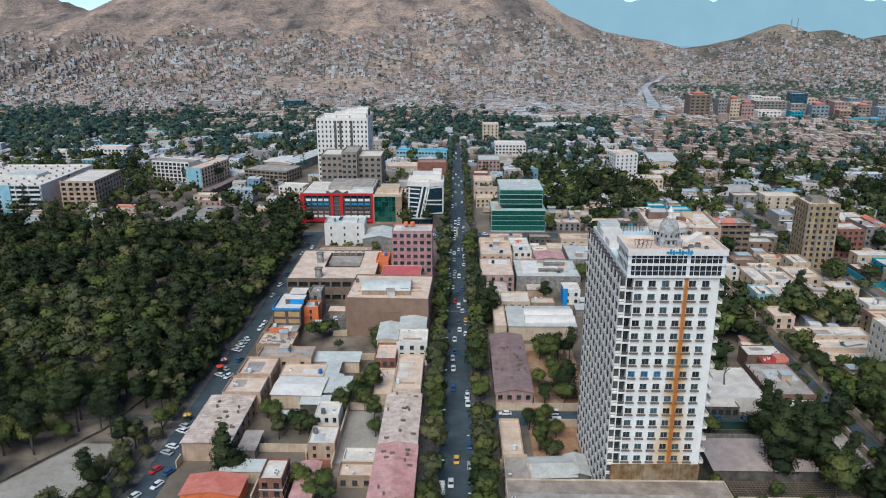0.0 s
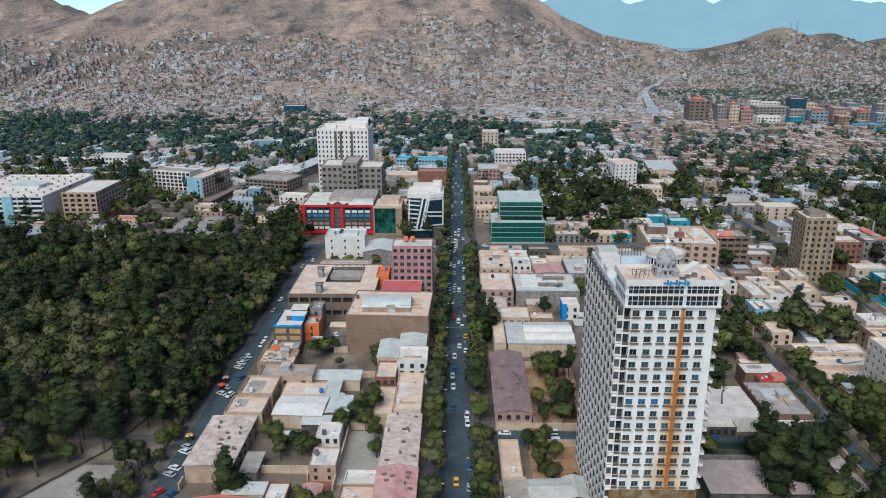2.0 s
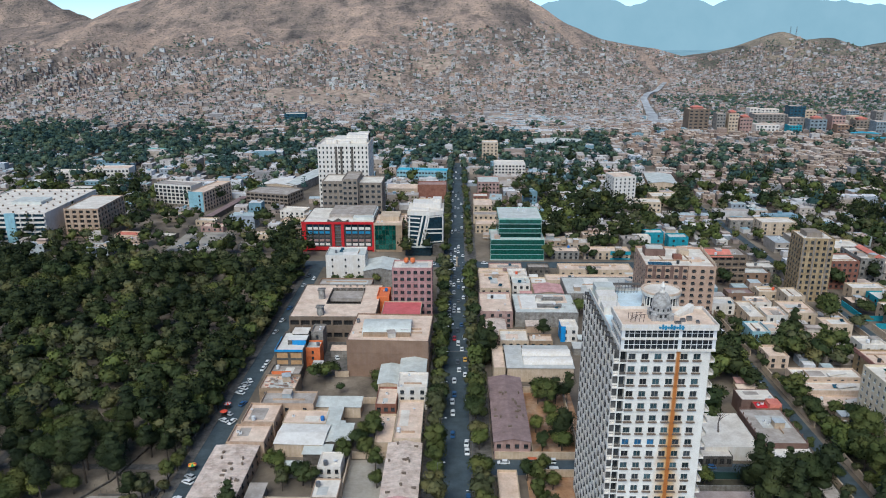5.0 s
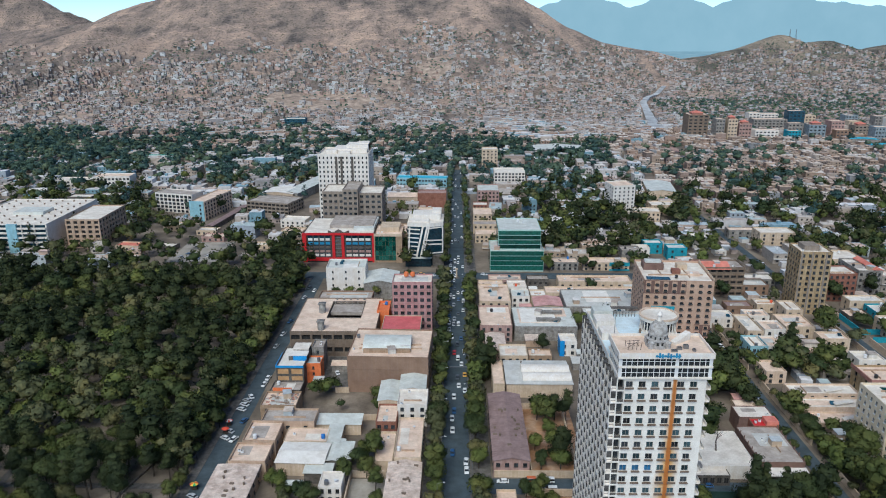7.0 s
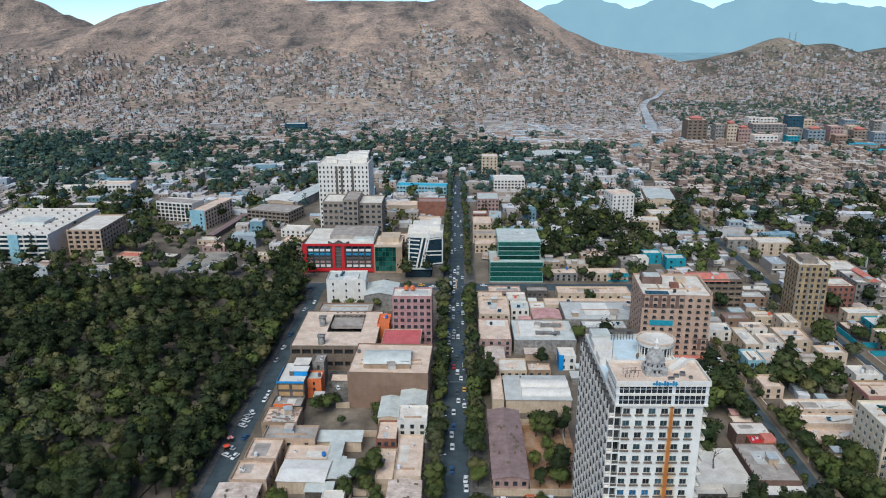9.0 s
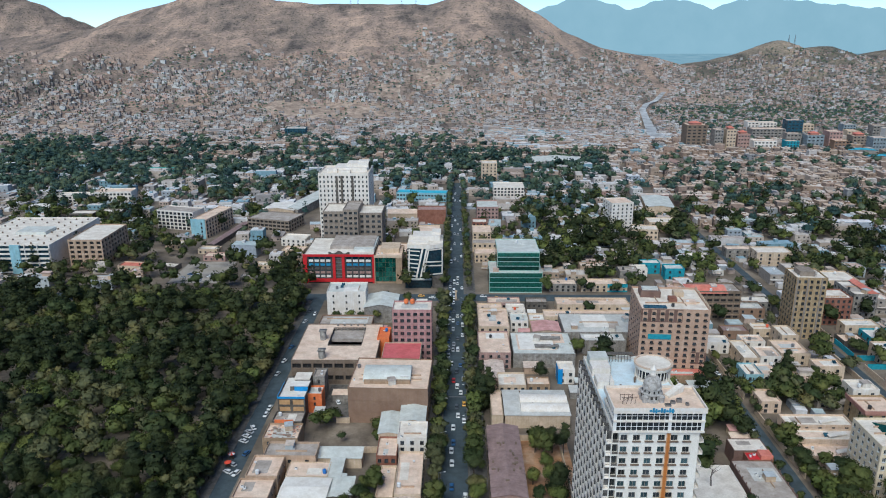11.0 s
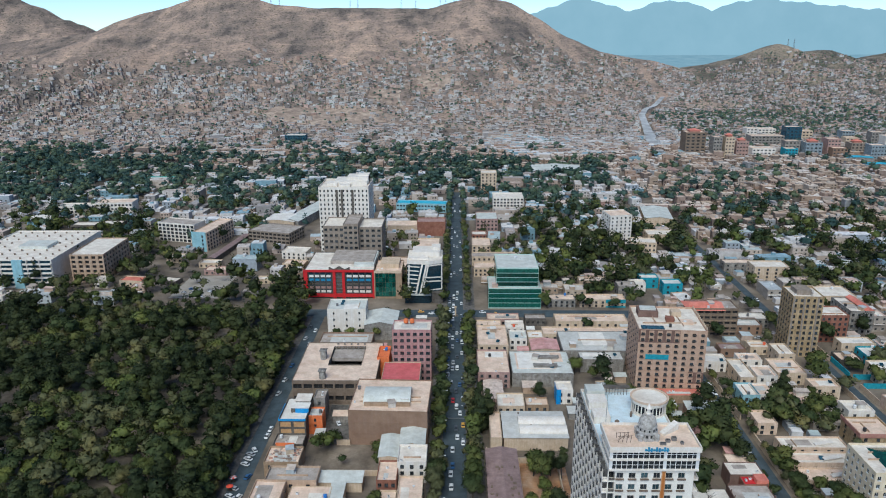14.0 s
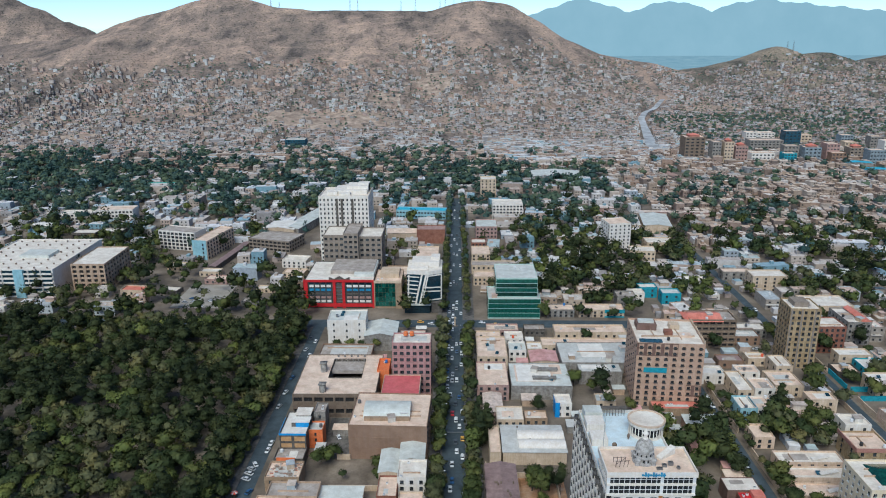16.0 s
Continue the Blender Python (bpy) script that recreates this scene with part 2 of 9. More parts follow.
HILLMIX = surface("hillside_walls", [(0.434, 0.335, 0.272), (0.540, 0.476, 0.426), (0.282, 0.229, 0.193), (0.544, 0.420, 0.338), (0.626, 0.623, 0.601), (0.225, 0.196, 0.179), (0.484, 0.366, 0.294), (0.539, 0.510, 0.487), (0.356, 0.325, 0.305), (0.395, 0.271, 0.216), (0.580, 0.420, 0.355), (0.434, 0.373, 0.330), (0.315, 0.259, 0.223), (0.509, 0.488, 0.472), (0.249, 0.215, 0.198)], pick="island", wear=0.3, fine=1.5, scale=0.2)
HILLROOF = surface("hillside_roofs", [(0.472, 0.382, 0.317), (0.392, 0.318, 0.266), (0.536, 0.469, 0.414), (0.340, 0.287, 0.249), (0.554, 0.434, 0.353), (0.584, 0.556, 0.541), (0.384, 0.382, 0.376), (0.444, 0.351, 0.285), (0.611, 0.605, 0.601)], pick="island", wear=0.3, scale=0.15)
TOWNMIX = surface("town_walls", [(0.54, 0.44, 0.34), (0.64, 0.59, 0.52), (0.46, 0.35, 0.26), (0.7, 0.67, 0.62), (0.58, 0.43, 0.34), (0.4, 0.36, 0.32), (0.6, 0.48, 0.36), (0.5, 0.55, 0.58)], pick="object", wear=0.25, scale=0.2, streak=0.2)
ROOFMIX = surface("town_roofs", [(0.68, 0.61, 0.54), (0.6, 0.5, 0.42), (0.78, 0.74, 0.69), (0.48, 0.41, 0.35), (0.68, 0.5, 0.42), (0.8, 0.77, 0.73), (0.5, 0.53, 0.54), (0.72, 0.6, 0.5)], pick="object", wear=0.35, scale=0.15)
ROOFISLAND = surface("far_roofs", [(0.630, 0.491, 0.374), (0.528, 0.414, 0.323), (0.734, 0.620, 0.516), (0.437, 0.338, 0.269), (0.630, 0.469, 0.354), (0.758, 0.675, 0.596), (0.505, 0.458, 0.415), (0.562, 0.436, 0.344)], pick="island", wear=0.3, scale=0.15)
PALEROAD = surface("pale_road", [(0.483, 0.494, 0.506), (0.632, 0.644, 0.644)], scale=0.02, fine=0.2)
PEACHWALL = surface("peach_render", [(0.672, 0.508, 0.384), (0.792, 0.620, 0.486)], scale=0.2, streak=0.2, wear=0.2)
# emission colour stands in for haze over the mountains and the plain
HAZE = glow("haze_emission_mountain", (0.285, 0.455, 0.545), (0.315, 0.485, 0.575))
HAZEPLAIN = glow("haze_emission_plain", (0.19, 0.33, 0.42), (0.29, 0.43, 0.5), 0.012)


# ---- building tools ----
class Shape:
    """Vertices, faces and a material number for each face."""

    def __init__(self):
        self.v, self.f, self.m = [], [], []

    def face(self, pts, m=0):
        k = len(self.v)
        self.v += [tuple(p) for p in pts]
        self.f.append(tuple(range(k, k + len(pts))))
        self.m.append(m)

    def box(self, x0, y0, z0, x1, y1, z1, m=0, top=None, bottom=False):
        k = len(self.v)
        self.v += [(x0, y0, z0), (x1, y0, z0), (x1, y1, z0), (x0, y1, z0), (x0, y0, z1), (x1, y0, z1), (x1, y1, z1), (x0, y1, z1)]
        fs = [(0, 1, 5, 4), (1, 2, 6, 5), (2, 3, 7, 6), (3, 0, 4, 7), (4, 5, 6, 7)] + ([(3, 2, 1, 0)] if bottom else [])
        self.f += [tuple(k + i for i in q) for q in fs]
        self.m += [m, m, m, m, m if top is None else top] + ([m] if bottom else [])

    def cyl(self, x, y, z0, z1, r0, r1=None, n=10, m=0, cap=True):
        r1 = r0 if r1 is None else r1
        k = len(self.v)
        for z, r in ((z0, r0), (z1, r1)):
            self.v += [(x + r * math.cos(2 * math.pi * i / n), y + r * math.sin(2 * math.pi * i / n), z) for i in range(n)]
        for i in range(n):
            j = (i + 1) % n
            self.f.append((k + i, k + j, k + n + j, k + n + i))
            self.m.append(m)
        if cap:
            self.f.append(tuple(k + n + i for i in range(n)))
            self.m.append(m)

    def lathe(self, x, y, prof, n=24, m=0):
        """A closed turned body from a profile of radius and height, foot first."""
        k = len(self.v)
        for r, z in prof:
            self.v += [(x + r * math.cos(2 * math.pi * i / n), y + r * math.sin(2 * math.pi * i / n), z) for i in range(n)]
        for j in range(len(prof) - 1):
            for i in range(n):
                h = (i + 1) % n
                a = k + j * n
                self.f.append((a + i, a + h, a + n + h, a + n + i))
                self.m.append(m)
        self.f.append(tuple(k + (len(prof) - 1) * n + i for i in range(n)))
        self.m.append(m)

    def weld(self):
        """Shares the corners that lie in one place."""
        seen, order = {}, []
        for p in self.v:
            q = tuple(round(c, 4) for c in p)
            if q not in seen:
                seen[q] = len(order)
                order.append(q)
        self.f = [tuple(seen[tuple(round(c, 4) for c in self.v[i])] for i in f) for f in self.f]
        self.v = order
        return self

    def tube(self, a, b, r0, r1=None, n=5, m=0):
        a, b = Vector(a), Vector(b)
        r1 = r0 if r1 is None else r1
        d = (b - a).normalized()
        u = d.orthogonal().normalized()
        w = d.cross(u)
        k = len(self.v)
        for p, r in ((a, r0), (b, r1)):
            self.v += [tuple(p + r * (math.cos(2 * math.pi * i / n) * u + math.sin(2 * math.pi * i / n) * w)) for i in range(n)]
        for i in range(n):
            j = (i + 1) % n
            self.f.append((k + i, k + j, k + n + j, k + n + i))
            self.m.append(m)
        self.f.append(tuple(k + n + i for i in range(n)))
        self.m.append(m)

    def mesh(self, name, mats, smooth=False):
        me = bpy.data.meshes.new(name)
        me.from_pydata(self.v, [], self.f)
        for x in mats:
            me.materials.append(x)
        me.polygons.foreach_set("material_index", self.m)
        if smooth:
            me.polygons.foreach_set("use_smooth", [True] * len(self.f))
        me.update()
        return me


def quads(name, co, mats, idx=None, normals=None):
    """A mesh of loose quads from an array (n, 4, 3), shaded by the given normals (n, 3)."""
    n = len(co)
    me = bpy.data.meshes.new(name)
    me.vertices.add(4 * n)
    me.vertices.foreach_set("co", np.ascontiguousarray(co, np.float32).ravel())
    me.loops.add(4 * n)
    me.loops.foreach_set("vertex_index", np.arange(4 * n, dtype=np.int32))
    me.polygons.add(n)
    me.polygons.foreach_set("loop_start", np.arange(0, 4 * n, 4, dtype=np.int32))
    for x in mats:
        me.materials.append(x)
    if idx is not None:
        me.polygons.foreach_set("material_index", np.ascontiguousarray(idx, np.int32))
    me.update(calc_edges=True)
    if normals is not None:
        me.normals_split_custom_set_from_vertices(np.repeat(np.asarray(normals, np.float32), 4, 0))
    return me


BOXF = np.array([(0, 1, 5, 4), (1, 2, 6, 5), (2, 3, 7, 6), (3, 0, 4, 7), (4, 5, 6, 7)])


def many_boxes(name, b, mats, idx):
    """One mesh of closed-sided boxes, each an island. b: rows of x, y, z0, width, depth, height, turn; idx: material of sides and top, a row each."""
    b = np.asarray(b, float)
    sx = np.array([-1, 1, 1, -1, -1, 1, 1, -1]) / 2
    sy = np.array([-1, -1, 1, 1, -1, -1, 1, 1]) / 2
    sz = np.array([0, 0, 0, 0, 1, 1, 1, 1])
    lx, ly = b[:, 3:4] * sx, b[:, 4:5] * sy
    c, s = np.cos(b[:, 6:7]), np.sin(b[:, 6:7])
    V = np.stack([b[:, 0:1] + lx * c - ly * s, b[:, 1:2] + lx * s + ly * c, b[:, 2:3] + b[:, 5:6] * sz], -1)
    n = len(b)
    F = (np.arange(n)[:, None, None] * 8 + BOXF[None]).reshape(-1)
    me = bpy.data.meshes.new(name)
    me.vertices.add(8 * n)
    me.vertices.foreach_set("co", V.astype(np.float32).ravel())
    me.loops.add(20 * n)
    me.loops.foreach_set("vertex_index", F.astype(np.int32))
    me.polygons.add(5 * n)
    me.polygons.foreach_set("loop_start", np.arange(0, 20 * n, 4, dtype=np.int32))
    for x in mats:
        me.materials.append(x)
    idx = np.asarray(idx)
    me.polygons.foreach_set("material_index", np.concatenate([np.repeat(idx[:, :1], 4, 1), idx[:, 1:2]], 1).astype(np.int32).ravel())
    me.polygons.foreach_set("use_smooth", np.zeros(5 * n, bool))
    me.update(calc_edges=True)
    return me


def part(name, shape, mats, parent, label="", at=None, smooth=False):
    me = shape if isinstance(shape, bpy.types.Mesh) else shape.mesh(name, mats if isinstance(mats, (list, tuple)) else [mats], smooth)
    ob = new(name, me)
    ob.parent = parent
    if at is not None:
        ob.matrix_local = at
    return tagged(ob, label)


def thing(name, x, y, z=0.0, rot=0.0, label="", category="", group=""):
    ob = new(name)
    ob.empty_display_size = 0.5
    ob.matrix_world = pose(x, y, z, 0, 0, rot)
    return tagged(ob, label, category, group)


def facade(s, a, b, z0, z1, cols, rows, depth, m=0):
    """A wall from a to b (seen from outside, left to right) with openings at cols x rows, and their reveals."""
    a, b = Vector((*a, 0)), Vector((*b, 0))
    u = (b - a).normalized()
    nrm = Vector((u.y, -u.x, 0))
    W = (b - a).length
    P = lambda p, z, q=0.0: a + u * p - nrm * q + Vector((0, 0, z))
    zs = [z0] + [v for r in rows for v in r] + [z1]
    us = [0.0] + [v for c in cols for v in c] + [W]
    for j in range(len(zs) - 1):
        za, zb = zs[j], zs[j + 1]
        if zb - za < 1e-4:
            continue
        if j % 2 == 0 or not cols:
            s.face([P(0, za), P(W, za), P(W, zb), P(0, zb)], m)
            continue
        for i in range(len(us) - 1):
            ua, ub = us[i], us[i + 1]
            if ub - ua < 1e-4:
                continue
            if i % 2 == 0:
                s.face([P(ua, za), P(ub, za), P(ub, zb), P(ua, zb)], m)
            else:
                s.face([P(ua, za), P(ua, za, depth), P(ua, zb, depth), P(ua, zb)], m)
                s.face([P(ub, za, depth), P(ub, za), P(ub, zb), P(ub, zb, depth)], m)
                s.face([P(ua, zb, depth), P(ub, zb, depth), P(ub, zb), P(ua, zb)], m)
                s.face([P(ua, za), P(ub, za), P(ub, za, depth), P(ua, za, depth)], m)


WINDOWS = {}
ROOFS = []  # flat roofs: x, y, half width, half depth, height
FOOT = []  # plots already built on: x, y, half width, half depth


def window_mesh(w, h, glass, frame_mat, leaves=2, sill=True):
    """One connected window: a frame with set-back panes and a sill drawn out of its foot."""
    key = (round(w, 2), round(h, 2), glass.name, frame_mat.name, leaves, sill)
    if key not in WINDOWS:
        s = Shape()
        f = 0.08
        us = [-w / 2]
        for k in range(leaves):
            us += [-w / 2 + f + (w - f) * k / leaves, -w / 2 + (w - f) * (k + 1) / leaves]
        us.append(w / 2)
        zs = [0, f, h - f, h]
        n = len(us)
        s.v = [(u, -0.06, z) for z in zs for u in us]
        for j in range(3):
            for i in range(n - 1):
                q = (j * n + i, j * n + i + 1, (j + 1) * n + i + 1, (j + 1) * n + i)
                if j == 1 and i % 2 == 1:
                    k = len(s.v)
                    s.v += [(s.v[c][0], 0.0, s.v[c][2]) for c in q]
                    for e in range(4):
                        g = (e + 1) % 4
                        s.f.append((q[e], q[g], k + g, k + e))
                        s.m.append(1)
                    s.f.append((k, k + 1, k + 2, k + 3))
                    s.m.append(0)
                else:
                    s.f.append(q)
                    s.m.append(1)
        if sill:
            k = len(s.v)
            s.v += [(-w / 2, -0.42, 0), (w / 2, -0.42, 0), (w / 2, -0.42, -0.13), (-w / 2, -0.42, -0.13), (-w / 2, -0.06, -0.13), (w / 2, -0.06, -0.13)]
            s.f += [(k, k + 1, n - 1, 0), (k + 3, k + 2, k + 1, k), (k + 4, k + 5, k + 2, k + 3), (k + 3, k, 0, k + 4), (k + 2, k + 5, n - 1, k + 1)]
            s.m += [1] * 5
        WINDOWS[key] = s.mesh("window", [glass, frame_mat])
    return WINDOWS[key]


def bays(W, n, w, m0=None):
    g = W / n
    return [(g * (i + 0.5) - w / 2, g * (i + 0.5) + w / 2) for i in range(n)]


def block(name, label, category, x, y, w, d, h, rot=0.0, wall=CREAM, roof=ROOFWHITE, floors=None, front=None, side=None, right=None,
          win=(1.5, 1.5), glass=GLASS, frame_mat=FRAMEDARK, parapet=0.8, ground=0.0, reveal=0.22, leaves=2, sill=True, trim=None, z=0.0, group="", court=None):
    """A flat-roofed building: walls with real openings, roof behind a parapet, a window in each opening.
    front: bays on the side towards -y; side: bays on -x; right: bays on +x."""
    top = thing(name, x, y, z, rot, label, category, group)
    X, Y = w / 2, d / 2
    FOOT.append((x, y, X, Y))
    floors = floors or max(1, round((h - ground) / 3.4))
    fh = (h - ground - (parapet if parapet > 0.5 else 0.3)) / floors
    wh = min(win[1], fh * 0.8)
    rows = [(ground + fh * k + (fh - wh) * 0.55, ground + fh * k + (fh - wh) * 0.55 + wh) for k in range(floors)]
    s = Shape()
    faces = [((-X, -Y), (X, -Y), front, 0), ((X, -Y), (X, Y), right, 90), ((X, Y), (-X, Y), None, 180), ((-X, Y), (-X, -Y), side, 270)]
    for a, b, n, turn in faces:
        L = math.hypot(b[0] - a[0], b[1] - a[1])
        ww = min(win[0], L / n * 0.85) if n else 0
        cols = bays(L, n, ww) if n else []
        facade(s, a, b, 0, h, cols, rows if n else [], reveal)
        for c in cols:
            for r in rows:
                p = (c[0] + c[1]) / 2 / L
                at = pose(a[0] + (b[0] - a[0]) * p, a[1] + (b[1] - a[1]) * p, r[0], 0, 0, turn) @ pose(0, reveal - 0.02, 0)
                part("window", window_mesh(ww, wh, glass, frame_mat, leaves, sill), None, top, at=at)
    t = 0.25
    s.face([(-X, -Y, h), (X, -Y, h), (X - t, -Y + t, h), (-X + t, -Y + t, h)])
    s.face([(X, -Y, h), (X, Y, h), (X - t, Y - t, h), (X - t, -Y + t, h)])
    s.face([(X, Y, h), (-X, Y, h), (-X + t, Y - t, h), (X - t, Y - t, h)])
    s.face([(-X, Y, h), (-X, -Y, h), (-X + t, -Y + t, h), (-X + t, Y - t, h)])
    zi = h - parapet
    c = [(-X + t, -Y + t), (X - t, -Y + t), (X - t, Y - t), (-X + t, Y - t)]
    for i in range(4):
        p, q = c[i], c[(i + 1) % 4]
        s.face([(*q, zi), (*p, zi), (*p, h), (*q, h)])
    part("wall", s, wall, top)
    r = Shape()
    if court:
        a, b, c2, d2, deep = court
        for q in ((-X + t, -Y + t, X - t, b), (-X + t, d2, X - t, Y - t), (-X + t, b, a, d2), (c2, b, X - t, d2)):
            r.box(q[0], q[1], zi - 0.25, q[2], q[3], zi, 0)
        k = Shape()
        for p, q in (((a, b), (a, d2)), ((c2, d2), (c2, b)), ((a, d2), (c2, d2)), ((c2, b), (a, b))):
            k.face([(*p, zi - deep), (*q, zi - deep), (*q, zi + 0.6), (*p, zi + 0.6)])
        k.face([(a, b, zi - deep), (c2, b, zi - deep), (c2, d2, zi - deep), (a, d2, zi - deep)])
        part("court_wall", k, DARKCONC, top)
    else:
        r.box(-X + t, -Y + t, zi - 0.25, X - t, Y - t, zi, 0)
        ROOFS.append((x, y, X - 1.2, Y - 1.2, z + zi))
    part("roof", r, roof, top)
    if trim:
        for k in range(1, floors):
            g = Shape()
            zz = ground + fh * k
            g.box(-X - 0.12, -Y - 0.12, zz - 0.12, X + 0.12, Y + 0.12, zz + 0.12, bottom=True)
            part("string_course", g, trim, top)
    return top


def shed(name, label, x, y, w, d, h, rot=0.0, wall=CREAM, roof=SHEETRUST, rise=1.2, along="y", over=0.4, mono=False, front=0, side=0, right=0, ribs=0.0):
    """A low building with a pitched or lean-to sheet roof."""
    top = thing(name, x, y, 0, rot, label, "shed" if name == "shed" else "building")
    X, Y = w / 2, d / 2
    FOOT.append((x, y, X, Y))
    s = Shape()
    rows = [(1.0, 2.3)] if h < 5.5 else [(1.0, 2.3), (h - 2.4, h - 1.0)]
    for a, b, n, turn in (((-X, -Y), (X, -Y), front, 0), ((X, -Y), (X, Y), right, 90), ((X, Y), (-X, Y), 0, 180), ((-X, Y), (-X, -Y), side, 270)):
        L = math.hypot(b[0] - a[0], b[1] - a[1])
        cols = bays(L, n, min(1.5, L / n * 0.7)) if n else []
        facade(s, a, b, 0, h, cols, rows if n else [], 0.2)
        for c in cols:
            for r in rows:
                p = (c[0] + c[1]) / 2 / L
                part("window", window_mesh(c[1] - c[0], r[1] - r[0], GLASS, FRAMEDARK), None, top, at=pose(a[0] + (b[0] - a[0]) * p, a[1] + (b[1] - a[1]) * p, r[0], 0, 0, turn) @ pose(0, 0.18, 0))
    r = Shape()
    o, t = over, 0.12
    if mono:
        za, zb = h + 0.05, h + rise
        s.face([(X, -Y, h), (X, Y, h), (X, Y, zb)])
        s.face([(-X, Y, h), (-X, -Y, h), (-X, Y, zb)])
        s.face([(X, Y, h), (-X, Y, h), (-X, Y, zb), (X, Y, zb)])
        slabs = [[(-X - o, -Y - o, za), (X + o, -Y - o, za), (X + o, Y + o, zb), (-X - o, Y + o, zb)]]
    elif along == "y":
        s.face([(-X, -Y, h), (X, -Y, h), (0, -Y, h + rise)])
        s.face([(X, Y, h), (-X, Y, h), (0, Y, h + rise)])
        slabs = [[(-X - o, -Y - o, h), (0, -Y - o, h + rise), (0, Y + o, h + rise), (-X - o, Y + o, h)], [(0, -Y - o, h + rise), (X + o, -Y - o, h), (X + o, Y + o, h), (0, Y + o, h + rise)]]
    else:
        s.face([(X, -Y, h), (X, Y, h), (X, 0, h + rise)])
        s.face([(-X, Y, h), (-X, -Y, h), (-X, 0, h + rise)])
        slabs = [[(-X - o, -Y - o, h), (X + o, -Y - o, h), (X + o, 0, h + rise), (-X - o, 0, h + rise)], [(-X - o, 0, h + rise), (X + o, 0, h + rise), (X + o, Y + o, h), (-X - o, Y + o, h)]]
    part("wall", s, wall, top)
    for q in slabs:
        r = Shape()
        up = [(a, b, c + t) for a, b, c in q]
        r.face(up)
        r.face(q[::-1])
        for i in range(4):
            j = (i + 1) % 4
            r.face([q[i], q[j], up[j], up[i]])
        part("roof_sheet", r, roof, top)
    if ribs:
        # raised seams down both slopes
        for sg in (-1, 1):
            g = Shape()
            e, k = sg * (X + o), 0.07
            g.box(0, -0.05, 0, 1, 0.05, k)
            g.v = [(a * e, b, h + t + (1 - a) * rise + c) for a, b, c in g.v]
            if sg < 0:
                g.f = [q[::-1] for q in g.f]
            me = g.mesh("roof_seam", [roof])
            for i in range(int(d / ribs)):
                part("roof_seam", me, None, top, at=pose(0, -Y + ribs * (i + 0.5), 0))
    return top


# ---- ground and hills ----
RIDGE_X = [-1800, -1400, -979, -922, -843, -765, -702, -610, -551, -492, -372, -252, -72, -12, 62, 137, 228, 289, 382, 458, 534, 619, 684, 773, 816, 868, 929, 995, 1042, 1090, 1150, 1250, 1500, 1900]
RIDGE_Z = [90, 120, 165, 190, 212, 229, 250, 265, 253, 236, 224, 224, 223, 240, 251, 239, 191, 152, 111, 96, 86, 62, 76, 97, 111, 129, 107, 114, 99, 85, 100, 118, 125, 100]


def land(x, y):
    """The ground's height: a flat city, and the hills behind it."""
    R = np.interp(x, RIDGE_X, RIDGE_Z)
    foot = np.interp(x, [-1500, -600, 100, 330, 430, 560, 800, 1500], [1090, 1130, 1170, 1330, 1560, 1560, 1430, 1380])
    u = np.clip((y - foot) / (2030 - foot), 0, 1)
    lift = np.where(x < 400, 0.50 * u + 0.50 * u ** 2.0, 0.35 * u + 0.65 * u ** 1.8)
    back = 1 - np.clip((y - 2030) / 620, 0, 1) ** 2 * (3 - 2 * np.clip((y - 2030) / 620, 0, 1))
    z = R * lift * np.where(y > 2030, back, 1)
    far = np.interp(x, [-2400, -1900, -1640, -1500, -1330, -1150, -900], [220, 330, 285, 262, 180, 30, 0]) * np.exp(-((y - 2680) / 260.0) ** 2)
    return np.maximum(z, far)


def relief(x, y):
    """Gullies and knolls on the slopes."""
    z = float(land(np.float64(x), np.float64(y)))
    if z < 1.0:
        return z
    edge = max(0.1, min(1.0, abs(y - 2030) / 240.0))
    a = min(1.0, z / 50.0) * (0.5 if x > 620 else 1.0 if x < 420 else 1.0 - 0.5 * (x - 420) / 200)
    wx = x + 30 * noise.noise(Vector((x / 90.0, y / 90.0, 1.0)))
    g = noise.fractal(Vector((wx / 190.0, y / 380.0, 3.1)), 1.0, 2.1, 5)
    k = 1 - abs(noise.noise(Vector((wx / 105.0, y / 520.0, 8.0))))
    r = noise.noise(Vector((x / 34.0, y / 46.0, 6.0)))
    q = 1 - abs(noise.noise(Vector((wx / 48.0, y / 120.0, 15.0))))
    return z + a * (edge * (20 * g + 34 * (k - 0.8) + 12 * (q - 0.75)) + (0.25 + 0.75 * edge) * (2.6 * r + (5.0 * max(0.0, r - 0.15) if z > 110 else 0)))


BARE = ((-225, 1310, 135, 58), (3, 1262, 60, 24), (-630, 1202, 45, 14), (-55, 1535, 42, 70), (-150, 1440, 25, 40), (560, 1640, 70, 40))


